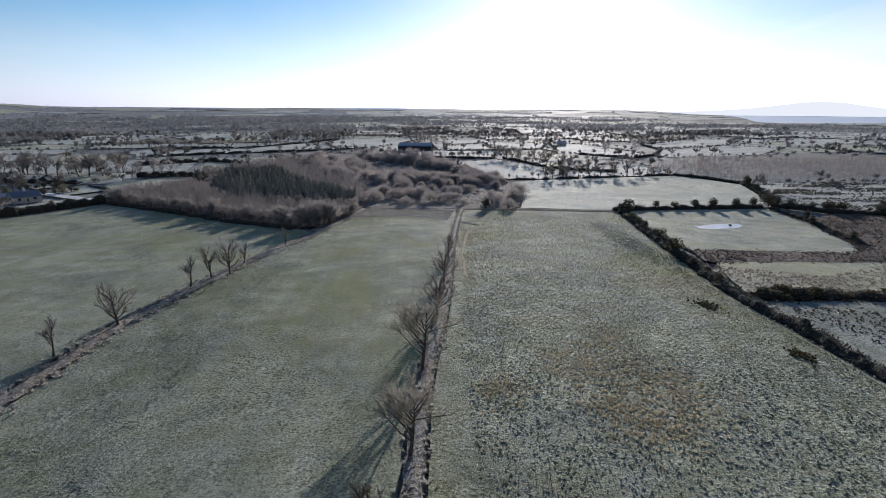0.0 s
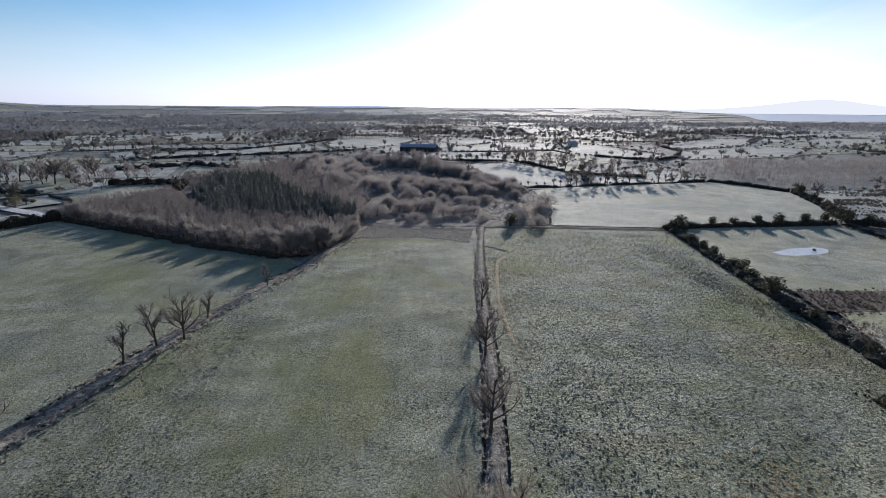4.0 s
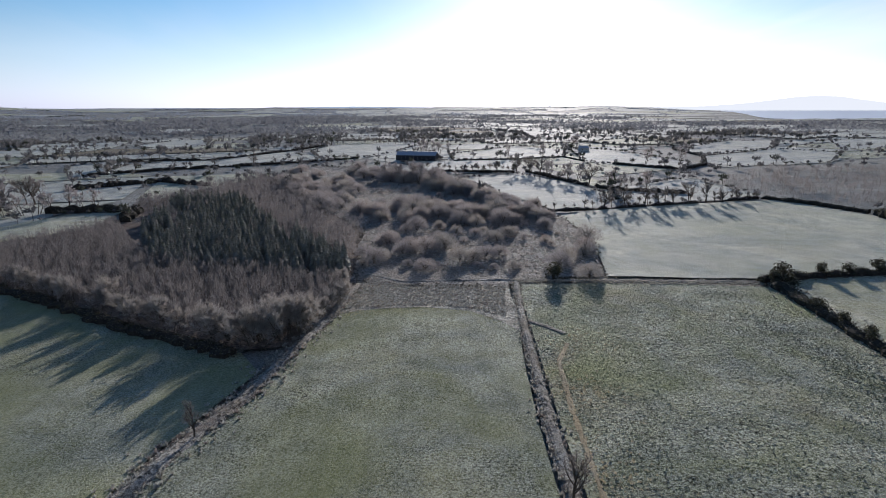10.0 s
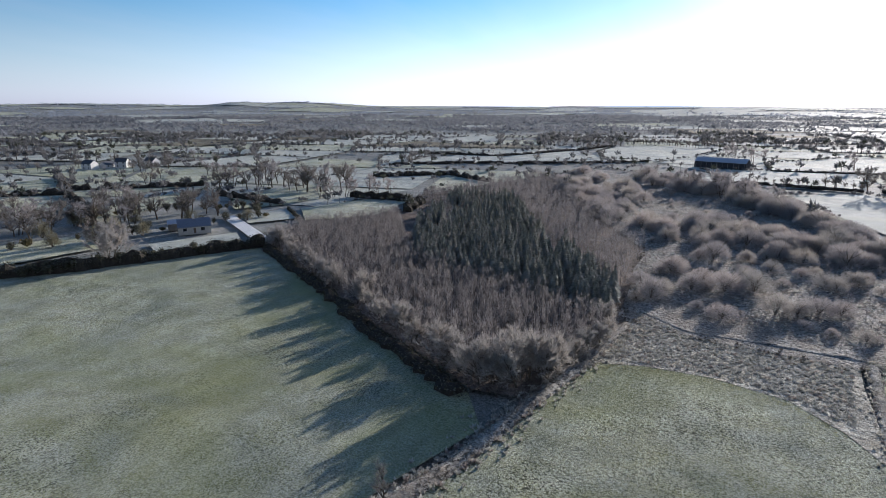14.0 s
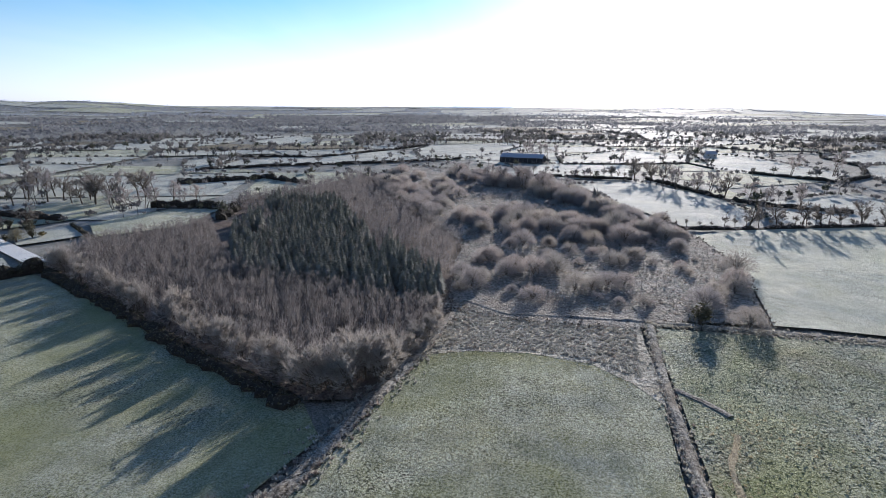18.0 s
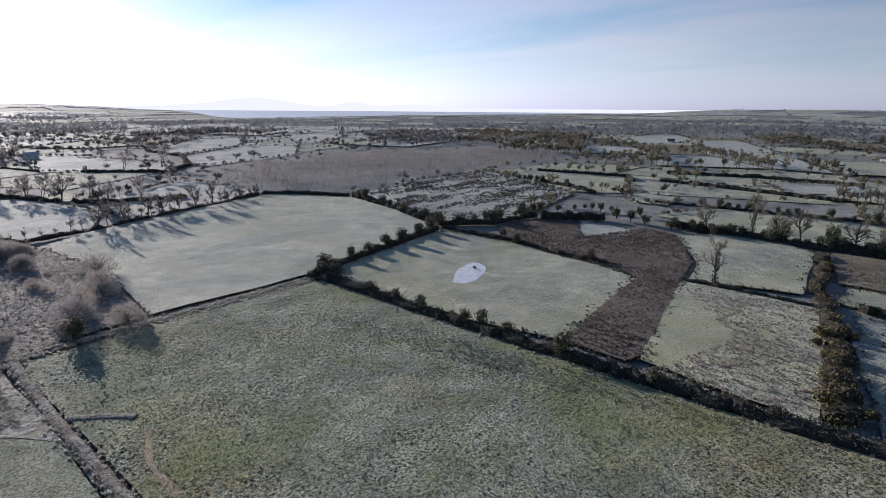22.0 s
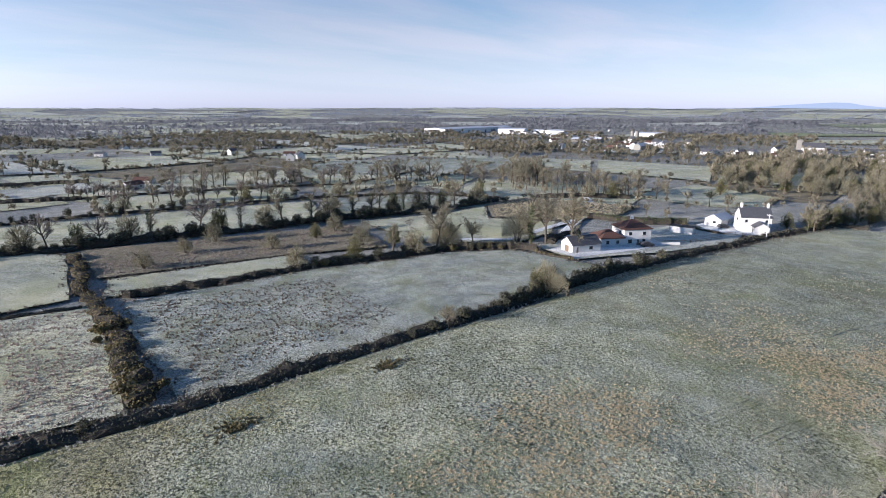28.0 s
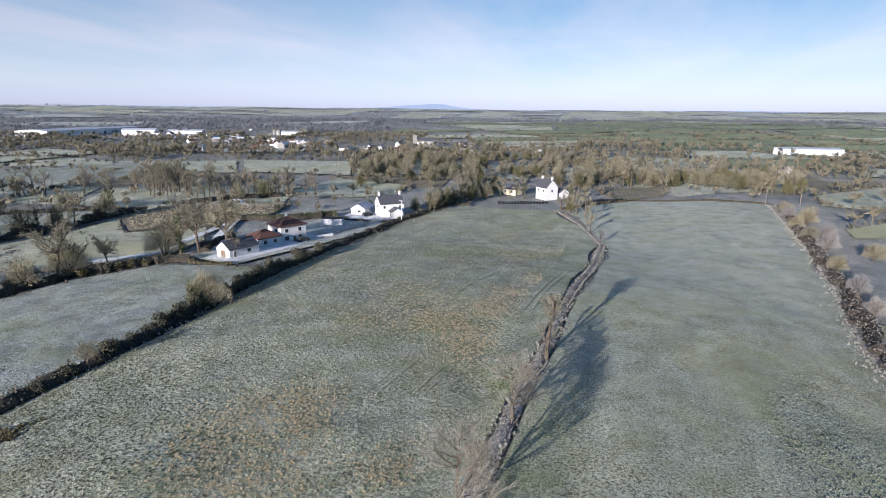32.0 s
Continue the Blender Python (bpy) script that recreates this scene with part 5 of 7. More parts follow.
for x, y in ((-185, 493), (-160, 505), (-135, 515), (-120, 522), (-205, 478), (-215, 462), (-90, 535), (-70, 552)):
    put("mid_a", x, y, R.uniform(0.5, 0.9), group="lone trees on the white slope")
for i in range(22):
    put("pollard", -128 + i * 1.2, 648 + i * 3.2, R.uniform(0.8, 1.5), group="thorns on the north slope")
# the west side
for x, y, s in ((-180, 210, 0.95), (-217, 233, 1.0), (-212, 240, 0.9), (-206, 249, 1.0), (-199, 254, 1.05), (-191, 264, 0.95), (-195, 268, 1.1), (-205, 262, 1.0), (-185, 278, 0.9)):
    put("mid_a", x, y, s, group="trees round the bungalow")
put("rime", -178, 212, 1.0, group="trees round the bungalow")
for x, y in ((-211, 194), (-222, 209), (-216, 217), (-228, 205), (-236, 215), (-240, 200), (-250, 212), (-205, 205), (-222, 198), (-232, 225), (-245, 230), (-262, 218), (-270, 208)):
    put(R.choice(("mid_rime", "mid_a", "mid_b")), x, y, R.uniform(0.6, 1.0), group="western thicket trees")
for i in range(30):
    put(R.choice(("mid_rime", "mid_a", "mid_b")), R.uniform(-255, -185), R.uniform(318, 362), R.uniform(0.8, 1.25), group="northern copse trees")
for x, y in ((-176, 319), (-172, 322), (-167, 324), (-162, 326), (-157, 328), (-152, 330), (-181, 315)):
    put("mid_rime", x, y, R.uniform(0.75, 1.0), group="paddock trees")
# the east side
for x, y, s, k in ((182, 118, 0.9, "dome_far"), (179, 104, 0.8, "dome_green"), (178, 90, 1.0, "dome_far"), (177, 64, 0.95, "dome_green"), (176, 50, 0.9, "dome_far"), (175, 26, 1.05, "dome_far"), (173, -2, 0.9, "dome_green"), (172, -14, 0.95, "dome_far"), (169, -24, 0.85, "dome_green"), (168, -42, 1.0, "dome_far"),
                   (116, 62, 0.7, "dome_far"), (113, 46, 0.75, "dome_green"), (110, 28, 0.8, "dome_far"), (140, 60, 0.6, "dome_far"), (150, 80, 0.55, "dome_far"), (146, 44, 0.6, "dome_green"), (152, 34, 0.7, "dome_far"), (139, 92, 0.6, "dome_far"), (160, 70, 0.7, "dome_far"), (128, 36, 0.8, "dome_far"), (122, 28, 0.7, "dome_green"),
                   (238, 130, 0.8, "dome_far"), (236, 84, 0.75, "dome_far"), (229, 40, 0.8, "dome_green"), (222, 0, 0.85, "dome_far"), (212, -30, 0.9, "dome_far"), (196, -48, 0.9, "dome_far"), (182, -56, 0.9, "dome_green"), (150, -98, 0.8, "dome_far"), (142, -106, 0.9, "dome_green")):
    put(k, x, y, s * 1.25, group="bushy trees among eastern hedges")
put("ivy_old", 118, 128, 1.0, label="gnarled leafless tree with ivy, alone in a field")
for x, y, s, k in ((184, 126, 0.9, "ivy_old"), (182, 112, 0.85, "mid_b"), (178, 98, 0.8, "mid_a"), (177, 84, 0.85, "ivy_tall"), (177, 70, 1.0, "mid_b"), (176, 58, 0.8, "ivy_old"), (177, 44, 0.95, "mid_warm"), (174, 34, 0.9, "ivy_tall"),
                   (175, 16, 1.0, "ivy_tall"), (174, 8, 0.85, "ivy_tall"), (176, 3, 1.0, "mid_warm"), (175, -8, 0.75, "ivy_old"), (170, -18, 0.8, "ivy_old"), (168, -30, 0.8, "mid_warm"), (185, 140, 0.75, "mid_a")):
    put(k, x, y, s * 1.2, group="trees along the eastern hedge")
for x, y, s, k in ((114, 33, 0.55, "warm_tall"), (111, 16, 1.0, "dome_warm"), (110, 20, 0.9, "warm"), (107, 8, 0.5, "warm"), (104, -8, 1.1, "dome_warm"), (100, -10, 1.0, "ivy_tall"), (97, -14, 0.9, "warm"), (88, -16, 0.95, "warm"), (84, -14, 0.5, "ivy_tall"),
                   (60.5, 21, 0.95, "dome_warm"), (61.5, 23.5, 0.7, "dome_green"), (56, 52, 0.35, "warm"), (57, 50, 0.3, "thin")):
    put(k, x, y, s * (1.4 if x > 80 else 1.15), group="sunlit hedge trees")
for i in range(44):
    t = i / 43
    x, y = 300 - 60 * t + R.uniform(-14, 14), 52 - 150 * t + R.uniform(-8, 8)
    put(R.choice(("mid_warm", "mid_warm", "mid_b")), x, y, R.uniform(0.75, 1.1), group="parkland trees")
for i in range(22):
    put("mid_warm", 205 + R.uniform(-14, 14), -110 + R.uniform(-18, 14), R.uniform(0.9, 1.25), group="grove of bare trees")
for i in range(30):
    t = i / 29
    put("mid_warm", 190 - 62 * t + R.uniform(-8, 8), -92 - 30 * t + R.uniform(-8, 8), R.uniform(0.75, 1.1), group="trees behind the lane")
for i in range(16):
    put(R.choice(("mid_a", "mid_b", "mid_warm")), 250 + R.uniform(-8, 8), 95 - 70 * R.random(), R.uniform(0.5, 1.05), group="meadow row trees")
for i in range(12):
    put("mid_a", 290 + R.uniform(-3, 3), 100 - i * 2.5, R.uniform(0.5, 0.8), group="upper meadow trees")
# trees at the south end and round the second house
for i in range(34):
    t = i / 33
    put(R.choice(("dome_far", "dome_green", "mid_warm", "ivy_tall")), 56 - 14 * t + R.uniform(-3, 7), -100 - 70 * t + R.uniform(-5, 5), R.uniform(0.75, 1.1), group="trees by the second house")
for i in range(70):
    t = i / 69
    put(R.choice(("dome_far", "mid_warm", "dome_green", "far_wide")), 20 - 125 * t + R.uniform(-5, 5), -196 - 30 * math.sin(t * 3.0) + R.uniform(-16, 10), R.uniform(0.9, 1.3), group="wood at the field's far end")
for x, y, s in ((-81, -120, 0.8), (-79, -100, 0.7), (-85, -110, 0.9), (-78, -80, 0.7), (-80, -70, 0.8), (-75, -45, 0.6), (-73, -25, 0.7), (-72, -10, 0.6), (-88, -60, 0.7), (-84, -85, 0.8), (-83, -132, 0.7)):
    put(R.choice(("dome_warm", "dome_far", "dome_rime")), x, y, s * 1.1, group="thicket along the western bank")
put("mid_a", -132, -175, 0.9)
for a, b, n in (((62, -238), (24, -252), 16), ((5, -290), (-46, -214), 26), ((40, -300), (-30, -330), 26), ((110, -330), (20, -370), 26)):
    for i in range(n):
        t = R.random()
        put(R.choice(("dome_far", "dome_far", "dome_green", "mid_warm")), a[0] + (b[0] - a[0]) * t + R.gauss(0, 4), a[1] + (b[1] - a[1]) * t + R.gauss(0, 5), R.uniform(0.7, 1.25), group="hedgerow trees in the south")
for x, y in ((52, -128), (47, -137), (42, -146), (36, -150), (29, -156), (24, -150), (2, -150), (-4, -160), (4, -168)):
    put(R.choice(("dome_green", "ivy_tall", "dome_far")), x, y, R.uniform(0.65, 0.95), group="garden trees in the south")
BELT = [(113, -150), (105, -178), (75, -200), (60, -200), (82, -300), (163, -360), (165, -250)]
for x, y in scatter(BELT, 115, R):
    put(R.choice(("dome_far", "dome_far", "dome_green", "mid_warm")), x, y, R.uniform(0.85, 1.35), group="belt of bare woodland")
for x, y in scatter([(-61, -232), (-77, -178), (-110, -196), (-129, -310), (-79, -300)], 40, R):
    put(R.choice(("dome_far", "mid_warm", "dome_green")), x, y, R.uniform(0.8, 1.15), group="belt of bare woodland")
for x, y in scatter([(-285, 212), (-228, 205), (-205, 232), (-190, 268), (-240, 262), (-262, 235)], 40, R) + scatter([(-430, 320), (-300, 300), (-270, 400), (-400, 420)], 22, R):
    put(R.choice(("mid_rime", "mid_a", "mid_b")), x, y, R.uniform(0.55, 0.95), group="western thicket trees")

# rounded bushes in the hedges
BUSH = []
for k in range(4):
    b = thing("bush", "rounded dark evergreen bush in a hedge", "bush", group="hedge bushes")
    sm, lm = bush_meshes(60 + k, 1.7, 3.0, M_HEDGE)
    part("stem_fan", sm, b)
    part("foliage", lm, b)
    BUSH.append(b)
for k in range(2):
    b = thing("gorse_bush", "olive gorse bush touched with frost", "bush", group="gorse bushes")
    sm, lm = bush_meshes(70 + k, 1.5, 1.7, M_HEDGEWARM)
    part("stem_fan", sm, b)
    part("foliage", lm, b)
    BUSH.append(b)


def shrub(k, x, y, s):
    ob = copy_thing(BUSH[k], Matrix.Translation((x, y, height(x, y))) @ Matrix.Rotation(R.uniform(0, 6.28), 4, "Z"))
    s *= 1.25
    ob.scale = (s * R.uniform(0.85, 1.2), s * R.uniform(0.85, 1.2), s * R.uniform(0.85, 1.15))
    return ob


for x, y, s in ((59.5, 143.5, 1.2), (62, 155, 0.9), (63, 161, 1.0), (63, 165, 0.8), (64, 176, 0.95), (65, 184, 0.8), (66, 192, 0.9), (68, 209, 1.3), (72, 212, 1.3), (70, 206, 1.1), (84, 215, 1.0), (92, 215, 1.1), (101, 216, 1.3), (108, 216, 1.2), (118, 217, 1.2), (126, 218, 1.1),
                (58, 128, 0.7), (57, 112, 0.7), (60, 30, 0.9), (62, 10, 1.1), (63, 2, 1.2), (64, -3, 1.0), (63, -14, 1.1), (62, -24, 0.9), (57, 60, 0.6), (58, 47, 0.8), (57, 55, 0.7),
                (170, 204, 1.4), (166, 200, 1.2), (186, 172, 1.4), (184, 166, 1.3), (180, 160, 1.2), (176, 150, 1.2), (176, 137, 1.1), (176, 120, 1.2), (175, 104, 1.3), (174, 92, 1.2), (174, 80, 1.3), (173, 74, 1.4), (173, 50, 1.4), (173, 40, 1.3), (172, 24, 1.3), (171, 12, 1.5), (169, 2, 1.4), (167, -10, 1.4), (166, -22, 1.3),
                (15.5, 217, 1.3), (130, 192, 1.0), (128, 186, 0.9), (122, 160, 0.8), (134, 220, 1.5), (140, 214, 1.3), (150, 207, 1.2), (156, 264, 1.3), (161, 278, 1.5), (149, 246, 1.1), (143, 232, 1.3)):
    shrub(R.randrange(4), x, y, s)
rowl = along([(182, 150), (176, 110), (174, 88), (171, 61), (169, 30), (166, -10), (166, -40)], 3.1)
for x, y, nx, ny in rowl:
    if R.random() < 0.72:
        shrub(R.randrange(4), x + R.uniform(-1, 1), y, R.uniform(0.7, 1.35))
for x, y, nx, ny in along([(236, 150), (234, 100), (228, 40), (224, 5)], 3.6) + along([(270, 262), (263, 220)], 4) + along([(166, 290), (153, 253), (140, 224), (152, 207), (180, 203), (200, 188), (194, 162)], 4.2):
    if R.random() < 0.6:
        shrub(R.randrange(4), x + R.uniform(-1.2, 1.2), y, R.uniform(0.6, 1.3))
for x, y, nx, ny in along([(114, 58), (110, 33), (108, 19), (100, 2)], 3.0):
    if R.random() < 0.6:
        shrub(R.choice((0, 1, 4, 5)), x + R.uniform(-1, 1), y, R.uniform(0.7, 1.2))
for x, y, nx, ny in along([(-205, 200), (-190, 222), (-184, 250), (-172, 268), (-190, 282), (-212, 262), (-232, 240), (-246, 222)], 5.0):
    shrub(R.choice((0, 1, 2, 3, 4)), x + R.uniform(-2.5, 2.5), y + R.uniform(-2.5, 2.5), R.uniform(0.6, 1.2))
for x, y in ((-196, 206), (-188, 214), (-186, 228), (-200, 228), (-206, 240), (-192, 252), (-220, 228), (-228, 240), (-174, 262), (-212, 212)):
    put("dome_far", x, y, R.uniform(0.6, 0.9), group="bushy trees round the bungalow")
for x, y, nx, ny in along([(-200, 142), (-181, 172), (-170, 184), (-164, 196), (-156, 211), (-146, 226), (-141, 235)], 2.6):
    if R.random() < 0.8:
        shrub(R.randrange(4), x + R.uniform(-0.6, 0.6), y + R.uniform(-0.6, 0.6), R.uniform(0.65, 1.15))
put("rime", -163, 201, 1.1, group="trees round the bungalow")
for x, y, nx, ny in along([(58, 46), (60, 31), (60.5, 15), (62.5, 2), (63, -10), (61, -20)], 2.3):
    if R.random() < 0.85:
        shrub(R.randrange(4), x + R.uniform(-0.5, 0.5), y, R.uniform(0.55, 1.05))
for i in range(22):
    shrub(4 + i % 2, R.uniform(62, 100), 105 + R.gauss(0, 2.2), R.uniform(0.6, 1.2))
# low rushy patches of yellow-green growth in the pasture
for cx_, cy_, w in ((41, 96.6, 0.9), (43, 73.7, 0.7)):
    tufts("rush_patch", [(cx_ + R.gauss(0, w), cy_ + R.gauss(0, w * 1.5)) for _ in range(90)], M_HEDGEWARM, "low olive patch of rushes in pasture", "rushes", (0.25, 0.5), 0.7, 6)
tufts("moss_patch", [(42.5 + R.gauss(0, 2.8), 96 + R.gauss(0, 4.5)) for _ in range(700)], foliage("yellow_moss", (0.31, 0.265, 0.085), (0.47, 0.40, 0.17), (0.54, 0.50, 0.38), 0.25, thin=0.4), "yellow-brown mossy grass in pasture", "grass", (0.08, 0.17), 1.7, 5)

# willow scrub on the bog
WILLOW = []
for k in range(6):
    b = thing("willow_bush", "domed grey willow bush thick with rime", "bush", group="willow scrub")
    sm, cm = willow_mesh(80 + k, 2.9, 3.6, 3000, M_RIMETWIG if k % 3 == 0 else M_WILLOW, 0.055)
    part("stem_fan", sm, b)
    part("crown", cm, b)
    WILLOW.append(b)


def willow(x, y, s):
    ob = copy_thing(R.choice(WILLOW), Matrix.Translation((x, y, height(x, y))) @ Matrix.Rotation(R.uniform(0, 6.28), 4, "Z"))
    s *= 1.15
    ob.scale = (s * R.uniform(0.85, 1.25), s * R.uniform(0.85, 1.25), s * R.uniform(0.85, 1.2))
    return ob


for x, y in ((-28, 241), (-22, 246), (-16, 229), (-12, 254), (-6, 236), (2, 240), (6, 241), (13, 266), (-17, 277), (-27, 259), (-15, 248), (-9, 250), (-20, 252), (24, 234), (32, 243), (25, 217.5), (37, 256), (20, 228), (30, 238), (-33, 244), (-30, 236), (-2, 238)):
    willow(x, y, R.uniform(0.9, 1.35))
for x, y in scatter([(-30, 252), (8, 258), (34, 268), (38, 298), (-25, 306), (-34, 285)], 26, R):
    willow(x, y, R.uniform(0.5, 1.1))
for i in range(80):
    t = R.random()
    willow(-45 + 80 * t + R.uniform(-4, 4), 318 - 22 * t + R.gauss(0, 9), R.uniform(0.8, 1.5))
for i in range(60):
    x, y = scatter([(-95, 410), (-58, 322), (-40, 300), (-45, 380), (-75, 470), (-95, 490)], 1, R)[0]
    willow(x, y, R.uniform(0.9, 1.6))
for i in range(44):
    t = R.random()
    willow(-50 + 56 * t + R.uniform(-10, 10), 452 - 80 * t + R.uniform(-16, 20), R.uniform(1.1, 1.9))
for i in range(26):
    t = R.random()
    put("mid_rime", -52 + 58 * t + R.uniform(-7, 7), 455 - 80 * t + R.uniform(-12, 18), R.uniform(0.6, 1.0), group="alder belt on the bog")
for i in range(45):
    t = R.random()
    willow(-10 + 45 * t + R.uniform(-4, 4), 385 - 80 * t + R.uniform(-6, 6), R.uniform(1.0, 1.6))

for x, y in scatter(BOG, 120, R):
    willow(x, y, R.uniform(0.25, 0.6))
bv, bf = [], []
rs = random.Random(17)
for x, y in scatter(BOG, 900, rs):
    if fbm(x, y, 0.04) > -0.1:
        birch_verts(bv, bf, x, y, height(x, y), rs.uniform(1.0, 2.6), rs, 34, 0.07, 0.9)
solid("bog_scrub", mesh_of("bog_scrub", bv, bf, M_WILLOW), "low rimed willow scrub on boggy ground", "scrub", "stuff")

# ---- plantations ----
CONIFER = [(-90, 238), (-113, 282), (-124, 346), (-98, 345), (-72, 292), (-36, 236), (-38, 221), (-70, 232)]
SPRUCE = []
for k in range(5):
    b = thing("spruce_tree", "young dark spruce with frosted branch tips", "tree", group="spruce plantation")
    tm, cm = spruce_mesh(90 + k, 6.3, 1.7)
    part("trunk", tm, b)
    part("crown", cm, b, "frost-tipped needles")
    SPRUCE.append(b)
rows_ = []
for i in range(-10, 60):
    for j in range(-10, 70):
        x, y = -125 + i * 2.35 + R.uniform(-0.5, 0.5), 215 + j * 2.35 + (i % 2) * 1.1 + R.uniform(-0.5, 0.5)
        if inside((x, y), CONIFER) and R.random() < 0.86 and fbm(x, y, 0.035) > -0.42:
            rows_.append((x, y))
rows_.sort(key=lambda p: (p[0] + 20) ** 2 + (p[1] - 110) ** 2)
for x, y in rows_[:290]:
    s = R.uniform(0.75, 1.15)
    ob = copy_thing(R.choice(SPRUCE), Matrix.Translation((x, y, height(x, y))) @ Matrix.Rotation(R.uniform(0, 6.28), 4, "Z"))
    ob.scale = (s * 1.05, s * 1.05, s)
rest_v, rest_f = [], []
protos = [([v.co.copy() for v in c.data.vertices], [tuple(p.vertices) for p in c.data.polygons]) for b in SPRUCE for c in b.children if c.name.startswith("crown")]
for x, y in rows_[290:]:
    pv, pf = R.choice(protos)
    n = len(rest_v)
    c, s_ = math.cos(x * 7), math.sin(x * 7)
    k = R.uniform(0.75, 1.15)
    z = height(x, y)
    rest_v += [((q.x * c - q.y * s_) * k + x, (q.x * s_ + q.y * c) * k + y, q.z * k + z) for q in pv]
    rest_f += [tuple(i + n for i in p) for p in pf]
solid("spruce_plantation", mesh_of("spruce_plantation", rest_v, rest_f, M_SPRUCE), "dense young spruce plantation with frosted tips", "trees", "stuff")

BIRCHES = [(-143, 238), (-149, 260), (-128, 294), (-92, 240), (-68, 230), (-38, 219), (-35, 215), (-38, 199), (-44, 184), (-50, 182), (-96, 210)]
bv, bf = [], []
rb = random.Random(5)
for x, y in scatter(BIRCHES, 3400, rb):
    birch_verts(bv, bf, x, y, height(x, y), rb.uniform(2.6, 5.0), rb, 44, 0.06, 0.9)
solid("birch_plantation", mesh_of("birch_plantation", bv, bf, M_BIRCH), "thicket of young leafless birches brushed with rime", "trees", "stuff")
for i in range(30):
    t = (i + R.random()) / 30
    e = along([(-140, 237), (-96, 209), (-50, 181), (-42, 184), (-37, 200), (-35, 214)], 4)
    x, y, nx, ny = e[min(len(e) - 1, int(t * len(e)))]
    put("rime", x + R.uniform(-1.5, 1.5), y + R.uniform(1, 4), R.uniform(0.45, 0.75), group="rimed trees on the wood's edge")
for x, y, k in ((-49, 183, 0.8), (-45, 184.5, 0.9), (-42, 187, 0.85), (-41, 191, 0.75), (-47, 188, 0.8), (-39, 197, 0.6), (-37.5, 205, 0.6), (-54, 185, 0.7)):
    put("rime" if k > 0.7 else "dome_rime", x, y, k, group="rimed trees on the wood's edge")
hedge([(-139, 234), (-96, 207), (-76, 193.5), (-51, 178)], 3.0, 1.4, "dark bramble edge of a wood", per=60, seed=51, name="wood_edge", lumps=0.6)

bv, bf = [], []
for x, y in scatter(CONIFER, 70, rb):
    birch_verts(bv, bf, x, y, height(x, y), rb.uniform(4.5, 7.0), rb, 48, 0.075, 1.2)
solid("birch_nurse_trees", mesh_of("birch_nurse_trees", bv, bf, M_BIRCH), "rimed birches grown up among spruces", "trees", "stuff")
NORTHSCRUB = [(-130, 300), (-140, 350), (-112, 440), (-88, 402), (-58, 330), (-36, 282), (-36, 240), (-70, 290), (-97, 343), (-126, 349)]
bv, bf = [], []
for x, y in scatter(NORTHSCRUB, 1100, rb):
    birch_verts(bv, bf, x, y, height(x, y), rb.uniform(2.5, 5.5), rb, 46, 0.10, 1.6)
solid("scrub_wood", mesh_of("scrub_wood", bv, bf, M_BIRCH), "leafless scrub wood behind the spruces", "trees", "stuff")
EASTWOOD = [(145, 377), (160, 318), (170, 298), (195, 303), (301, 296), (446, 297), (484, 370), (347, 440), (217, 440)]
bv, bf = [], []
for x, y in scatter(EASTWOOD, 3000, rb):
    tall = 0.75 + 0.5 * noise.noise(Vector((x * 0.03, y * 0.03, 2)))
    birch_verts(bv, bf, x, y, height(x, y), rb.uniform(2.6, 5.6) * tall, rb, 36, 0.13, 1.5)
solid("bare_plantation", mesh_of("bare_plantation", bv, bf, M_PLANTATION), "leafless grey-brown plantation", "trees", "stuff")

for src in list(KINDS.values()) + BUSH + WILLOW + SPRUCE:
    for o in (*src.children_recursive, src):
        bpy.data.objects.remove(o)

# ---- buildings ----
M_RENDER = plain("white_render", (0.56, 0.55, 0.53), 0.85, 0.06, 0.8, 0, 0.01, 0.2)
M_SLATE = plain("dark_slate", (0.07, 0.072, 0.08), 0.6, 0.3, 2.5, 0, 0.03, 0.4)
M_TILE = plain("red_brown_tile", (0.10, 0.052, 0.04), 0.75, 0.3, 3.0, 0, 0.04, 0.3)
M_FROSTROOF = plain("frosted_roof", (0.42, 0.45, 0.50), 0.7, 0.15, 1.2, 0, 0.02, 0.3)
M_STONE = plain("grey_stone", (0.22, 0.21, 0.19), 0.9, 0.3, 2.0, 0, 0.04, 0.2)
M_WOOD = plain("weathered_wood", (0.16, 0.12, 0.085), 0.85, 0.3, 4.0, 0, 0.02, 0.2)
M_POLE = plain("tarred_pole", (0.20, 0.17, 0.14), 0.9, 0.2, 3.0, 0, 0.01, 0.2)
M_WHITEPAINT = plain("white_paint", (0.62, 0.62, 0.61), 0.5, 0.05, 2.0, 0, 0.005, 0.4)
M_SHEET = plain("dark_sheeting", (0.05, 0.05, 0.055), 0.8, 0.3, 0.8, 0, 0.02, 0.15)
M_WRAP = plain("black_bale_wrap", (0.012, 0.012, 0.014), 0.25, 0.3, 3.0, 0, 0.02, 0.5)
M_CAR = plain("dark_car_paint", (0.03, 0.032, 0.04), 0.2, 0.1, 1.0, 0, 0.0, 0.5)
M_VAN = plain("white_van_paint", (0.75, 0.76, 0.78), 0.25, 0.05, 1.0, 0, 0.0, 0.5)
M_TYRE = plain("black_tyre", (0.02, 0.02, 0.02), 0.9, 0.2, 5.0, 0, 0.01, 0.2)
M_GRAVEL = sward("frosted_gravel", (0.56, 0.56, 0.55), (0.80, 0.81, 0.83), (0.46, 0.45, 0.43), 0.6, 0.25, 0.05, 0.05, 0.3, 0.1, speck=0.75)
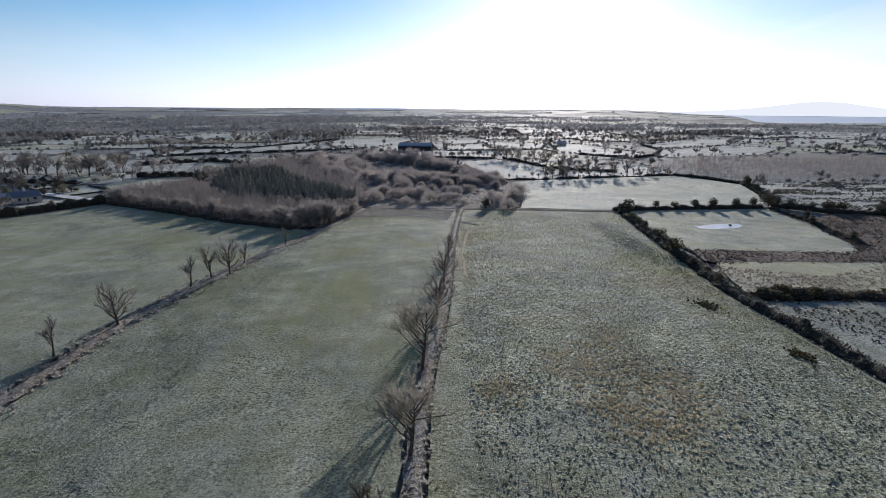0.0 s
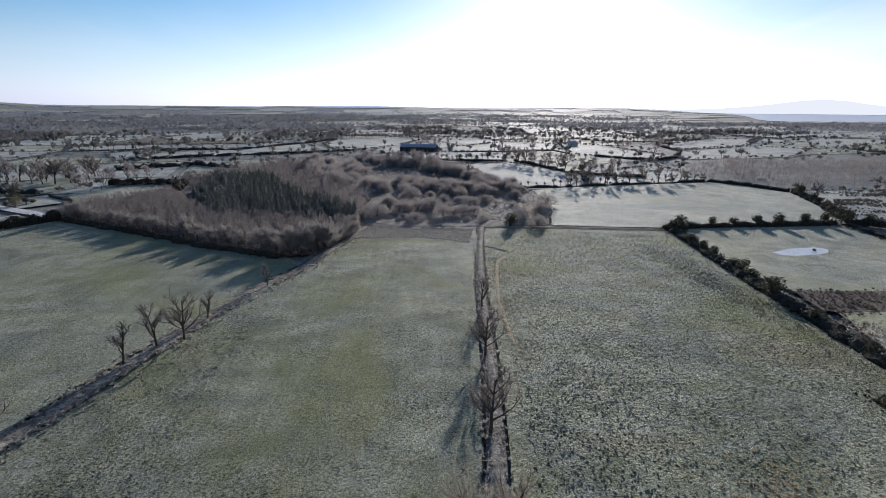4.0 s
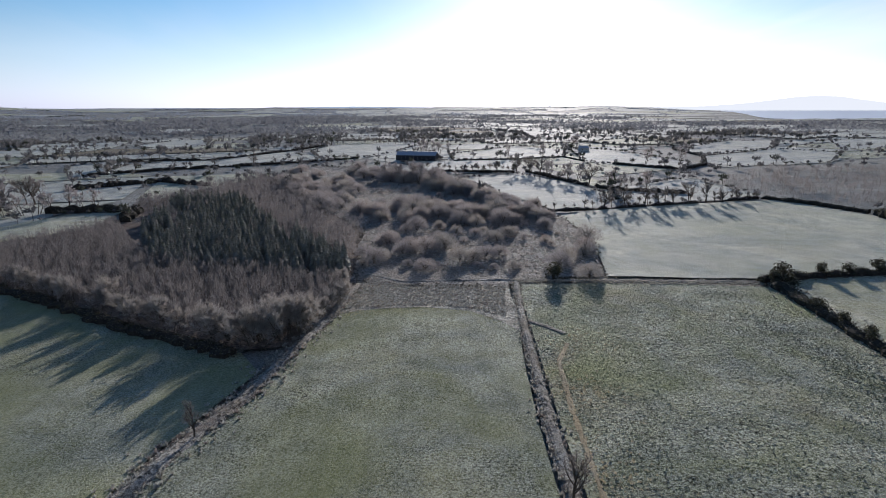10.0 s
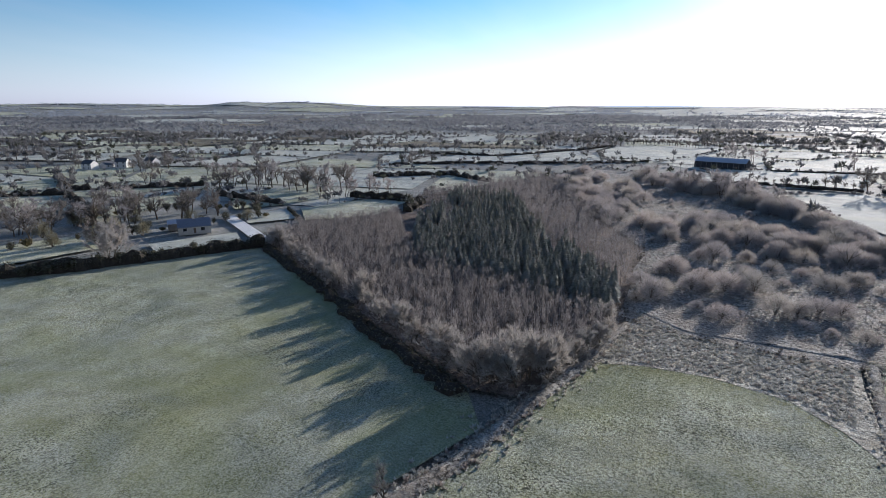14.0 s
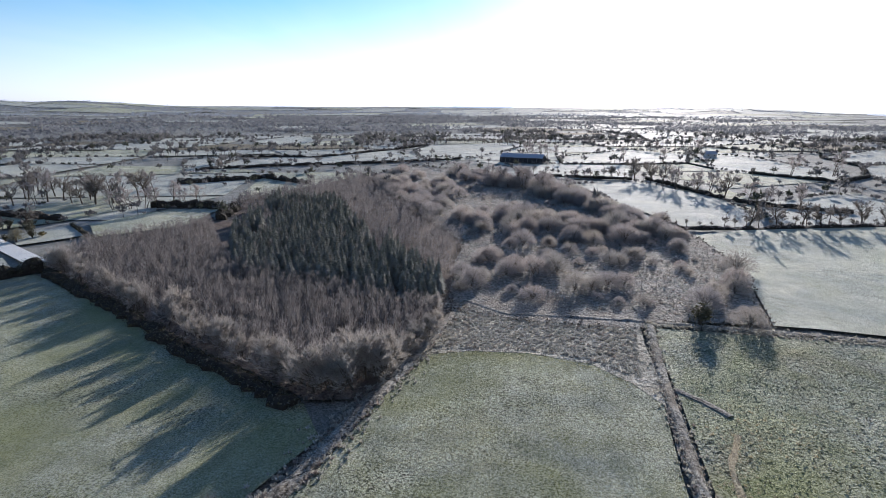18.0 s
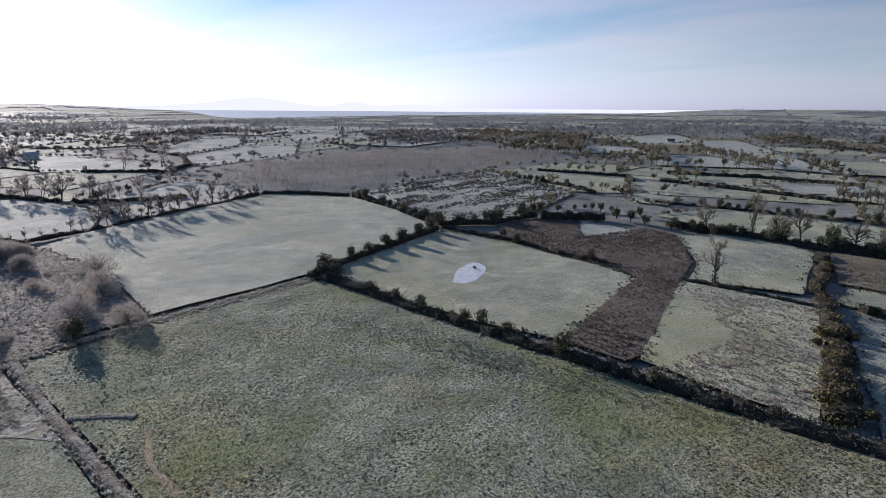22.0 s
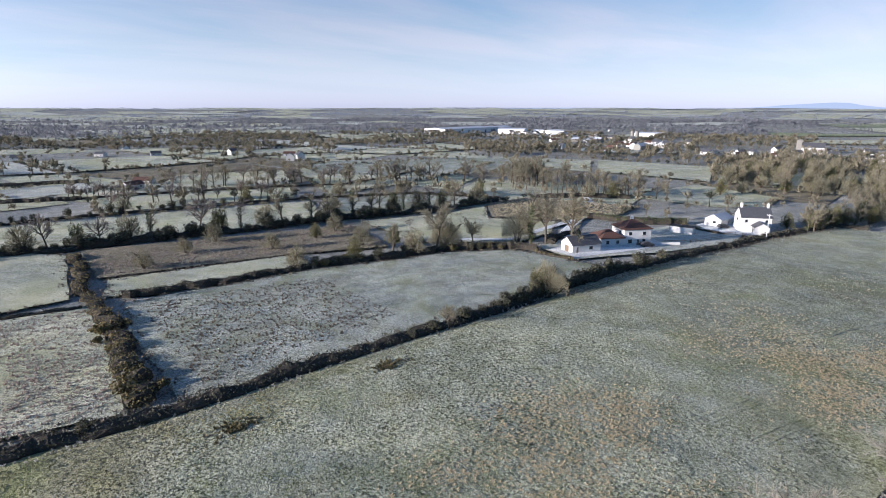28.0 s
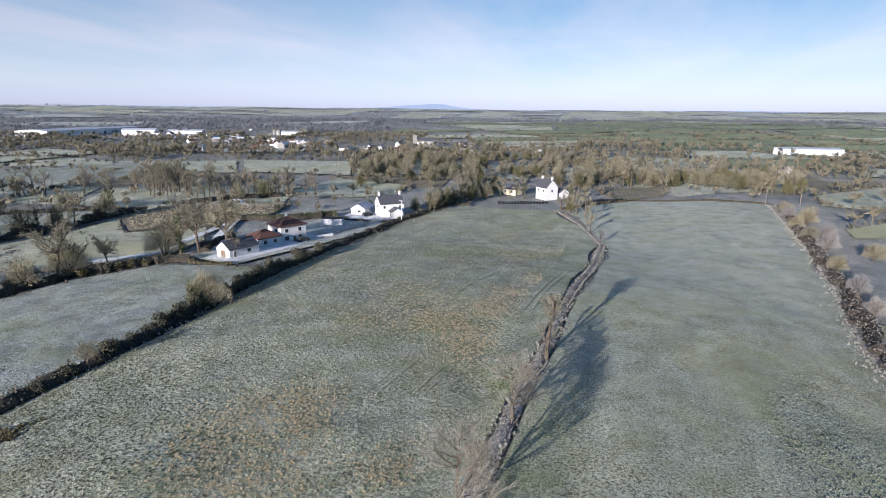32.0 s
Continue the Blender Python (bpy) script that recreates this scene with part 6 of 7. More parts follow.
M_GLASS, gn, gl, gb = material("window_glass")
gb.inputs["Base Color"].default_value = (0.02, 0.025, 0.03, 1)
gb.inputs["Roughness"].default_value = 0.06
M_ICE, gn, gl, gb = material("pool_ice")
gl.new(ramp(gn, gl, tex(gn, gl, 0.6, 5, 0.6), [(0.3, (0.60, 0.61, 0.62)), (0.62, (0.84, 0.84, 0.83))]), gb.inputs["Base Color"])
gb.inputs["Roughness"].default_value = 0.35
# pale base colour stands in for bright sky glare on the water
M_WATER, gn, gl, gb = material("lake_water_glare")
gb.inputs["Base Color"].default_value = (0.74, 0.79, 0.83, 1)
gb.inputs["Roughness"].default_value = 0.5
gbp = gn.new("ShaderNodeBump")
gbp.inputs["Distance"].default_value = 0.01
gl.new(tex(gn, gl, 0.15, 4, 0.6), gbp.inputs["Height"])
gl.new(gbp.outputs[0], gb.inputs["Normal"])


def box_faces(v, f, x0, y0, z0, x1, y1, z1):
    n = len(v)
    v += [(x0, y0, z0), (x1, y0, z0), (x1, y1, z0), (x0, y1, z0), (x0, y0, z1), (x1, y0, z1), (x1, y1, z1), (x0, y1, z1)]
    f += [(n, n + 3, n + 2, n + 1), (n + 4, n + 5, n + 6, n + 7), (n, n + 1, n + 5, n + 4), (n + 1, n + 2, n + 6, n + 5), (n + 2, n + 3, n + 7, n + 6), (n + 3, n, n + 4, n + 7)]


def box(name, x0, y0, z0, x1, y1, z1, mat, parent, label=""):
    v, f = [], []
    box_faces(v, f, x0, y0, z0, x1, y1, z1)
    return part(name, mesh_of(name, v, f, mat), parent, label)


def gable_wall(w, d, eave, ridge):
    """Walls with gables at both ends of x."""
    v = [(-w, -d, -0.3), (w, -d, -0.3), (w, d, -0.3), (-w, d, -0.3), (-w, -d, eave), (w, -d, eave), (w, d, eave), (-w, d, eave), (-w, 0, ridge), (w, 0, ridge)]
    f = [(0, 1, 5, 4), (2, 3, 7, 6), (1, 2, 6, 9, 5), (3, 0, 4, 8, 7), (4, 5, 9, 8), (6, 7, 8, 9), (3, 2, 1, 0)]
    return v, f


def gable_roof(w, d, eave, ridge, over=0.35, t=0.16):
    k = (ridge - eave) / d
    e = eave - over * k
    W, D = w + over * 0.6, d + over
    v = []
    for z in (0.03, 0.03 + t):
        v += [(-W, -D, e + z), (W, -D, e + z), (W, 0, ridge + z), (-W, 0, ridge + z), (W, D, e + z), (-W, D, e + z)]
    f = [(6, 7, 8, 9), (9, 8, 10, 11), (0, 3, 2, 1), (3, 5, 4, 2), (0, 1, 7, 6), (4, 5, 11, 10), (1, 2, 8, 7), (2, 4, 10, 8), (3, 0, 6, 9), (5, 3, 9, 11)]
    return v, f


def hip_roof(w, d, eave, ridge, over=0.4, t=0.16):
    W, D = w + over, d + over
    r = max(0.3, w - d)
    v = [(-W, -D, eave - 0.1), (W, -D, eave - 0.1), (W, D, eave - 0.1), (-W, D, eave - 0.1), (-W, -D, eave + t), (W, -D, eave + t), (W, D, eave + t), (-W, D, eave + t), (-r, 0, ridge), (r, 0, ridge)]
    f = [(3, 2, 1, 0), (0, 1, 5, 4), (1, 2, 6, 5), (2, 3, 7, 6), (3, 0, 4, 7), (4, 5, 9, 8), (5, 6, 9), (6, 7, 8, 9), (7, 4, 8)]
    return v, f


def window(parent, side, at, z, w, h, half, name="window", door=False):
    """A framed window or door on one wall: side 0..3 is -y, +x, +y, -x; half is the wall's distance from the middle."""
    m = Matrix.Rotation(side * math.pi / 2, 4, "Z")
    ob = new("door" if door else name)
    ob.parent = parent
    ob.matrix_basis = m @ Matrix.Translation((at, -half, z))
    v, f = [], []
    t = 0.09
    for a in ((-w / 2, -0.05, 0, -w / 2 + t, 0.05, h), (w / 2 - t, -0.05, 0, w / 2, 0.05, h), (-w / 2 + t, -0.05, h - t, w / 2 - t, 0.05, h), (-w / 2 + t, -0.05, 0, w / 2 - t, 0.05, t)):
        box_faces(v, f, *a)
    part("frame", mesh_of("frame", v, f, M_WHITEPAINT), ob)
    if not door:
        box("pane", -w / 2 + t, -0.03, t, w / 2 - t, 0.02, h - t, M_GLASS, ob)
        box("sill", -w / 2 - 0.08, -0.14, -0.08, w / 2 + 0.08, 0.03, 0, M_STONE, ob)
    else:
        box("leaf", -w / 2 + t, -0.03, t, w / 2 - t, 0.03, h - t, M_WOOD, ob)
    return ob


def chimney(roof, x, y, z, h=1.2):
    v, f = [], []
    box_faces(v, f, x - 0.35, y - 0.45, z - 1.2, x + 0.35, y + 0.45, z + h)
    box_faces(v, f, x - 0.42, y - 0.52, z + h, x + 0.42, y + 0.52, z + h + 0.1)
    box_faces(v, f, x - 0.14, y - 0.14, z + h + 0.1, x + 0.14, y + 0.14, z + h + 0.5)
    return part("chimney", mesh_of("chimney", v, f, M_RENDER), roof)


def house(name, x, y, rz, w, d, eave, ridge, label, roof_mat, wall_mat=None, hip=False, wins=(), chims=(), category="house"):
    h = thing(name, label, category, (x, y, height(x, y)), rz)
    v, f = gable_wall(w, d, eave, eave + 0.01 if hip else ridge)
    part("wall", mesh_of("wall", v, f, wall_mat or M_RENDER), h)
    v, f = (hip_roof if hip else gable_roof)(w, d, eave, ridge)
    r = part("roof", mesh_of("roof", v, f, roof_mat), h)
    for c in chims:
        chimney(r, *c)
    for side, at, z, ww, hh, *dr in wins:
        window(h, side, at, z, ww, hh, d if side % 2 == 0 else w, door=bool(dr))
    return h


def toward(dx, dy):
    return math.atan2(dy, dx)


# the house with red-brown hipped roofs, its wing and its garage
ra = toward(-0.45, -0.89)
house("house", 81, -36, ra, 4.4, 3.9, 5.2, 7.6, "white two-storey house with a red-brown hipped roof", M_TILE, hip=True,
      wins=((0, -2.4, 3.3, 1.2, 1.2), (0, 2.2, 3.3, 1.2, 1.2), (0, -2.4, 0.9, 1.5, 1.3), (0, 2.2, 0.9, 1.2, 1.3), (0, 0.2, 0.0, 1.0, 2.1, 1), (1, 0, 3.3, 1.2, 1.2), (1, 0, 0.9, 1.4, 1.3), (3, 1.2, 3.3, 1.1, 1.2)), chims=((0.4, 1.0, 7.0),))
house("house_wing", 84.2, -28.3, ra, 3.6, 3.6, 2.7, 4.9, "white single-storey house wing with a brown hipped roof", M_TILE, hip=True,
      wins=((0, -1.6, 0.9, 1.2, 1.2), (0, 1.6, 0.9, 1.2, 1.2), (3, 0.5, 0.9, 1.2, 1.2)))
house("garage", 84, -15.5, toward(-0.32, -0.95), 4.6, 3.1, 2.5, 4.4, "white gabled garage with a dark slate roof", M_SLATE, wins=((0, -3.0, 0.0, 0.9, 2.0, 1), (0, 1.4, 0.9, 1.3, 1.1), (3, 0, 0.0, 2.4, 2.1, 1)), category="garage")
# the second house, its porch, garage and shed
rb_ = toward(-0.76, -0.65)
house("house", 67.5, -87, rb_, 4.9, 3.9, 5.3, 8.2, "white two-storey gabled house with a slate roof", M_SLATE,
      wins=((2, -3.2, 3.4, 1.0, 1.1), (2, 0.0, 3.4, 1.0, 1.1), (2, 3.2, 3.4, 1.0, 1.1), (2, -3.2, 0.9, 1.3, 1.3), (2, 3.3, 0.9, 1.3, 1.3), (0, -3.2, 3.4, 1.0, 1.1), (0, 3.2, 3.4, 1.0, 1.1), (0, 3.2, 0.9, 1.2, 1.3), (1, 0, 3.4, 1.0, 1.1), (3, 0, 3.4, 1.0, 1.1)), chims=((-4.3, 0, 8.2), (4.3, 0, 8.2)))
house("sun_porch", 62.9, -83.2, rb_ + math.pi / 2, 2.0, 2.3, 2.5, 3.9, "white glazed porch with a dark gabled roof", M_SLATE, wins=((1, -1.1, 0.7, 1.2, 1.5), (1, 1.1, 0.7, 1.2, 1.5), (0, 0, 0.7, 1.4, 1.5), (2, 0, 0.7, 1.4, 1.5)), category="porch")
house("garage", 79.5, -87, toward(0.0, -1.0), 4.4, 3.0, 2.5, 4.2, "white garage with a frosted grey roof", M_FROSTROOF, wins=((3, 0.6, 1.0, 1.4, 1.0), (0, 1.5, 0.9, 1.0, 1.0)), category="garage")
sh = thing("shed", "low white open-fronted shed with flat roof", "shed", (80, -63.5, height(80, -63.5)), toward(-0.95, -0.28))
v, f = [], []
for a in ((-3.8, -1.6, -0.2, -3.6, 1.6, 2.2), (3.6, -1.6, -0.2, 3.8, 1.6, 2.2), (-3.6, -1.6, -0.2, 3.6, -1.4, 2.2), (-0.1, -1.4, -0.2, 0.1, 1.6, 2.2)):
    box_faces(v, f, *a)
part("wall", mesh_of("wall", v, f, M_RENDER), sh)
box("roof", -4.0, -1.8, 2.2, 4.0, 1.9, 2.35, M_SHEET, sh)
# the tall house at the south end, and a yellow-lit bungalow beside it
rc = toward(-0.68, 0.73)
house("house", 14, -155, rc, 4.2, 3.4, 5.8, 9.4, "tall white gabled house with two chimneys", M_SLATE,
      wins=((2, -2.2, 3.6, 1.0, 1.3), (2, 2.2, 3.6, 1.0, 1.3), (2, -2.2, 0.9, 1.0, 1.3), (2, 2.2, 0.9, 1.0, 1.3), (0, -2.0, 3.6, 1.0, 1.3), (0, 2.0, 3.6, 1.0, 1.3), (1, 0, 3.6, 1.0, 1.3), (3, 0, 3.6, 1.0, 1.3)), chims=((-3.8, 0, 9.4), (3.8, 0, 9.4)))
house("house_annex", 8, -160, rc, 3.2, 2.6, 3.0, 4.8, "low white annex with a slate roof", M_SLATE, wins=((0, 0, 0.9, 1.2, 1.2), (2, 0, 0.9, 1.2, 1.2)))
house("bungalow", 33, -164, toward(-0.9, 0.4), 4.2, 3.2, 2.7, 5.0, "cream bungalow with a steep front gable", M_SLATE, plain("cream_render", (0.62, 0.55, 0.38), 0.85, 0.08, 1.0), wins=((0, -2, 0.9, 1.2, 1.2), (0, 2, 0.9, 1.2, 1.2), (2, -2, 0.9, 1.2, 1.2), (2, 2, 0.9, 1.2, 1.2)))
# the bungalow in the west and the long barn in the north
house("bungalow", -176, 240, toward(0.62, 0.78), 5.0, 3.6, 2.4, 4.4, "bungalow with a pale gable and blue-grey slates", plain("blue_slate", (0.17, 0.185, 0.22), 0.55, 0.2, 2.0), plain("pale_render", (0.50, 0.47, 0.41), 0.85, 0.1, 1.0),
      wins=((0, -3, 0.9, 1.4, 1.2), (0, 2.5, 0.9, 1.4, 1.2), (0, 0, 0, 1.0, 2.0, 1), (3, 0, 0.9, 1.6, 1.2), (2, 2, 0.9, 1.2, 1.2)), chims=((0, 0, 4.4),))
house("outhouse", -185, 240, toward(0.62, 0.78), 2.4, 1.8, 2.2, 3.2, "small pale outhouse with a flat-pitched roof", M_FROSTROOF, M_STONE, category="outhouse")
bn = house("barn", -10, 541, toward(30, -9), 16.5, 6.0, 4.2, 6.6, "long low barn of dark sheeting with a pale roof", M_FROSTROOF, M_SHEET, category="barn")
for i in range(10):
    box("post", -15.6 + i * 3.45, -6.12, -0.2, -15.35 + i * 3.45, -5.98, 4.1, M_STONE, bn)
house("farmhouse", 152, 612, toward(1, 0.1), 4.5, 3.0, 2.8, 4.8, "small pale farmhouse in white fields", M_FROSTROOF, M_RENDER, wins=((0, -2.5, 0.9, 1, 1.2), (0, 2.5, 0.9, 1, 1.2)), chims=((-4, 0, 4.8),))

# lanes, yards and lawns
def lane(name, line, w, mat, label, lift=0.09):
    v, f = [], []
    for i, (x, y, nx, ny) in enumerate(along(line, 3.0)):
        for o in (-0.5, 0.0, 0.5):
            px, py = x + nx * o * w, y + ny * o * w
            v.append((px, py, height(px, py) + lift + (0.04 if o == 0 else 0)))
        if i:
            q = (i - 1) * 3
            f += [(q, q + 1, q + 4, q + 3), (q + 1, q + 2, q + 5, q + 4)]
    return solid(name, mesh_of(name, v, f, mat), label, "road", "structure")


field("garden_lawn", [(94, -8), (78, -6), (68, -34), (62, -66), (66, -78), (88, -74), (92, -50), (99, -30)], M_WHITE, "frosted garden lawn round a white house", 0.05, 5)
field("house_yard", [(90, -8), (79, -8), (74, -30), (72, -44), (79, -46), (88, -40), (93, -22)], M_GRAVEL, "frosted gravel yard beside a house", 0.10, 5)
field("house_yard", [(77, -74), (64, -76), (61, -80), (72, -96), (84, -96), (84, -80)], M_GRAVEL, "frosted gravel yard before a white house", 0.10, 5)
lane("lane", [(160, -104), (127, -78), (116, -52), (104, -30), (92, -22)], 3.2, M_GRAVEL, "frosted lane to the houses", 0.13)
lane("road", [(120, 10), (107, -8), (112, -28), (117, -54)], 3.0, M_GRAVEL, "frosted farm lane", 0.12)
lane("yard_track", [(-186, 264), (-172, 256), (-152, 244), (-146, 240)], 5.0, M_GRAVEL, "frosted gravel drive beside a bungalow")
pool = []
for i in range(56):
    a = 6.283 * i / 56
    k = 1 + 0.16 * noise.noise(Vector((math.cos(a) * 1.6, math.sin(a) * 1.6, 3))) + 0.07 * noise.noise(Vector((math.cos(a) * 5, math.sin(a) * 5, 8)))
    u, w = 9.6 * k * math.cos(a), 3.4 * k * math.sin(a)
    pool.append((92.5 + u * 0.95 - w * 0.3, 181.6 + u * 0.3 + w * 0.95))
field("iced_pool", pool, M_ICE, "shallow pool frozen white", 0.06, 3, category="pool")
st = thing("boulder", "dark boulder standing in an iced pool", "boulder", (96.5, 182.5, height(96, 182)))
bm = bmesh.new()
bmesh.ops.create_icosphere(bm, subdivisions=2, radius=0.6)
for q in bm.verts:
    q.co *= 0.85 + 0.3 * noise.noise(q.co * 2)
    q.co.z *= 0.7
me = bpy.data.meshes.new("stone")
bm.to_mesh(me); bm.free()
me.materials.append(M_STONE)
part("stone", me, st, at=(0, 0, 0.35))
hedge([(118, -58), (108, -62), (97, -67), (88, -80)], 2.2, 2.6, "tall clipped green conifer hedge", foliage("conifer_hedge_leaves", (0.03, 0.05, 0.015), (0.08, 0.12, 0.03), (0.3, 0.34, 0.28), 0.2), per=70, seed=61, lumps=0.15)
hedge([(79, -5), (88, -3), (98, -8)], 1.6, 0.9, "low straw-coloured garden hedge", M_HEDGEWARM, per=50, seed=62)
hedge([(96, -14), (101, -24), (100, -34)], 3.0, 1.6, "dark garden shrubbery beside a yard", per=50, seed=63, lumps=0.8)
hedge([(70, -72), (78, -72), (88, -76)], 1.0, 0.9, "low garden hedge between lawns", M_HEDGEWARM, per=40, seed=64)


def fence(line, step, h, label):
    top = thing("fence", label, "fence")
    pts = along(line, step)
    v, f = [], []
    box_faces(v, f, -0.06, -0.06, -0.3, 0.06, 0.06, h)
    pm = mesh_of("post", v, f, M_WOOD)
    for x, y, nx, ny in pts:
        part("post", pm, top, at=(x, y, height(x, y)))
    for z in (0.45, 0.95):
        if z < h:
            v, f = [], []
            for i, (x, y, nx, ny) in enumerate(pts):
                g = height(x, y) + z
                v += [(x + nx * 0.07, y + ny * 0.07, g - 0.05), (x + nx * 0.07, y + ny * 0.07, g + 0.05), (x + nx * 0.1, y + ny * 0.1, g + 0.05), (x + nx * 0.1, y + ny * 0.1, g - 0.05)]
                if i:
                    a, b = (i - 1) * 4, i * 4
                    f += [(a, b, b + 1, a + 1), (a + 1, b + 1, b + 2, a + 2), (a + 2, b + 2, b + 3, a + 3), (a + 3, b + 3, b, a)]
            part("rail", mesh_of("rail", v, f, M_WOOD), top)
    return top


fence([(55.5, 20), (59, -5), (58, -40), (55.5, -75), (50, -112)], 3.2, 1.1, "post and rail fence along a hedge")
fence([(74, -44), (70, -50), (66, -66)], 2.2, 1.1, "dark garden fence between frosted lawns")
fence([(72, -70), (61, -77)], 2.2, 1.1, "dark garden fence by the second house")
v, f = [], []
box_faces(v, f, -3.5, -0.1, -0.2, 3.5, 0.1, 0.8)
gw = solid("garden_wall", mesh_of("garden_wall", v, f, M_RENDER), "low white rendered garden wall", "wall", at=(72.5, -44, height(72, -44)))
gw.rotation_euler.z = toward(-0.6, -0.8)


def pole(x, y, h, label="weathered wooden power line pole", mat=None):
    p = thing("power_pole", label, "pole", (x, y, height(x, y)), group="power poles")
    v, f = [], []
    tube(v, f, [Vector((0, 0, -0.3)), Vector((0, 0, h * 0.5)), Vector((0, 0, h))], [0.15, 0.13, 0.10], 8)
    part("shaft", mesh_of("shaft", v, f, mat or M_POLE), p)
    box("crossarm", -0.9, -0.06, h - 0.5, 0.9, 0.06, h - 0.36, mat or M_POLE, p)
    for o in (-0.75, 0, 0.75):
        v, f = [], []
        tube(v, f, [Vector((o, 0, h - 0.36)), Vector((o, 0, h - 0.12))], [0.05, 0.04], 6)
        part("insulator", mesh_of("insulator", v, f, M_WHITEPAINT), p)


pole(57.5, -76, 8.5, "pale wooden power line pole by a hedge", M_WHITEPAINT)
for x, y, h in ((-80, -152, 8), (-95, -160, 8), (-248, 262, 8.5), (-214, 240, 8.5), (70, -100, 8), (-150, -190, 8)):
    pole(x, y, h)


def car(x, y, rz, paint, label, tall=0.0, ln=4.2):
    c = thing("car" if not tall else "van", label, "car" if not tall else "van", (x, y, height(x, y) + 0.12), rz)
    prof = ((-0.5, 0.3), (-0.5, 0.85 + tall), (-0.42, 1.0 + tall), (-0.30, 1.42 + tall), (0.12, 1.45 + tall), (0.26, 1.0 + tall * 0.4), (0.47, 0.82 + tall * 0.2), (0.5, 0.3))
    n = len(prof)
    v = [(a * ln, s * 0.85, z) for s in (-1, 1) for a, z in prof]
    f = [tuple(range(n - 1, -1, -1)), tuple(range(n, 2 * n))] + [(i, (i + 1) % n, n + (i + 1) % n, n + i) for i in range(n)]
    part("body", mesh_of("body", v, f, paint), c)
    for s in (-1, 1):
        box("side_window", -0.28 * ln, s * 0.86 - 0.02, 0.95 + tall * 0.6, 0.14 * ln, s * 0.86 + 0.02, 1.3 + tall, M_GLASS, c)
    for a in (-0.32, 0.3):
        for s in (-0.8, 0.8):
            v, f = [], []
            tube(v, f, [Vector((a * ln, s - 0.1, 0.32)), Vector((a * ln, s + 0.1, 0.32))], [0.32, 0.32], 12)
            f += [tuple(range(11, -1, -1)), tuple(range(12, 24))]
            part("wheel", mesh_of("wheel", v, f, M_TYRE), c)


car(75, -82, toward(-0.5, -0.8), M_CAR, "dark car parked in a frosted yard")
car(78.5, -95, toward(0.1, -1), M_VAN, "white van parked behind a garage", 0.6, 5.0)
car(75, -36, toward(-0.45, -0.9), M_CAR, "dark car parked beside a white house")

# black-wrapped bales at the end of the pasture
v, f = [], []
ring = 14
for zz, rr in ((0.0, 0.5), (0.06, 0.6), (1.1, 0.62), (1.16, 0.5)):
    v += [(rr * math.cos(6.283 * k / ring), rr * math.sin(6.283 * k / ring), zz) for k in range(ring)]
for i in range(3):
    f += [(i * ring + k, i * ring + (k + 1) % ring, (i + 1) * ring + (k + 1) % ring, (i + 1) * ring + k) for k in range(ring)]
f += [tuple(range(ring - 1, -1, -1)), tuple(range(3 * ring, 4 * ring))]
bale = mesh_of("silage_bale", v, f, M_WRAP)
for i in range(16):
    x, y = 32 - i * 1.35, -131 - i * 0.55 + R.uniform(-0.2, 0.2)
    solid("silage_bale", bale, "round silage bale in shiny black wrap", "bale", group="row of bales", at=(x, y, height(x, y)))
for i in range(10):
    x, y = -6 - i * 1.4, -150 - i * 1.0 + R.uniform(-0.2, 0.2)
    solid("silage_bale", bale, "round silage bale in shiny black wrap", "bale", group="row of bales", at=(x, y, height(x, y)))

# ---- the town and the farms beyond ----
def far_house(w, d, e, r, roof, wall, label, name="village_house"):
    h = thing(name, label, "house")
    v, f = gable_wall(w, d, e, r)
    part("wall", mesh_of("wall", v, f, wall), h)
    v, f = gable_roof(w, d, e, r, 0.3)
    part("roof", mesh_of("roof", v, f, roof), h)
    for s in (0, 2):
        for a in (-w * 0.5, w * 0.5):
            for z in ((0.9, 3.5) if e > 4 else (0.9,)):
                v, f = [], []
                y_ = -d if s == 0 else d
                box_faces(v, f, a - 0.55, y_ - 0.04, z, a + 0.55, y_ + 0.04, z + 1.2)
                part("window", mesh_of("window", v, f, M_GLASS), h)
    return h


TOWN = [far_house(5.5, 3.6, 2.7, 5.2, M_SLATE, M_RENDER, "white bungalow with slate roof among trees"), far_house(5.0, 3.8, 5.0, 7.8, M_SLATE, M_RENDER, "white two-storey village house with slate roof"),
        far_house(6.5, 3.8, 2.8, 5.0, M_TILE, M_RENDER, "white bungalow with brown roof among trees"), far_house(8.0, 4.2, 4.6, 7.2, M_FROSTROOF, M_STONE, "grey village house with a frosted roof")]


def settle(k, x, y, s=1.0):
    ob = copy_thing(TOWN[k], Matrix.Translation((x, y, height(x, y) - 0.1)) @ Matrix.Rotation(R.uniform(0, 6.28), 4, "Z"))
    ob.scale = (s, s, s)
    return tagged(ob, group="village houses")


for i in range(64):
    t = R.random()
    settle(R.choice((0, 1, 1, 2, 3)), 300 + 300 * t + R.gauss(0, 30), -430 - 120 * t + R.gauss(0, 45), R.uniform(0.65, 1.0))
for i in range(26):
    settle(R.choice((0, 1, 2)), 190 + R.gauss(0, 45), -440 + R.gauss(0, 45), R.uniform(0.65, 0.95))
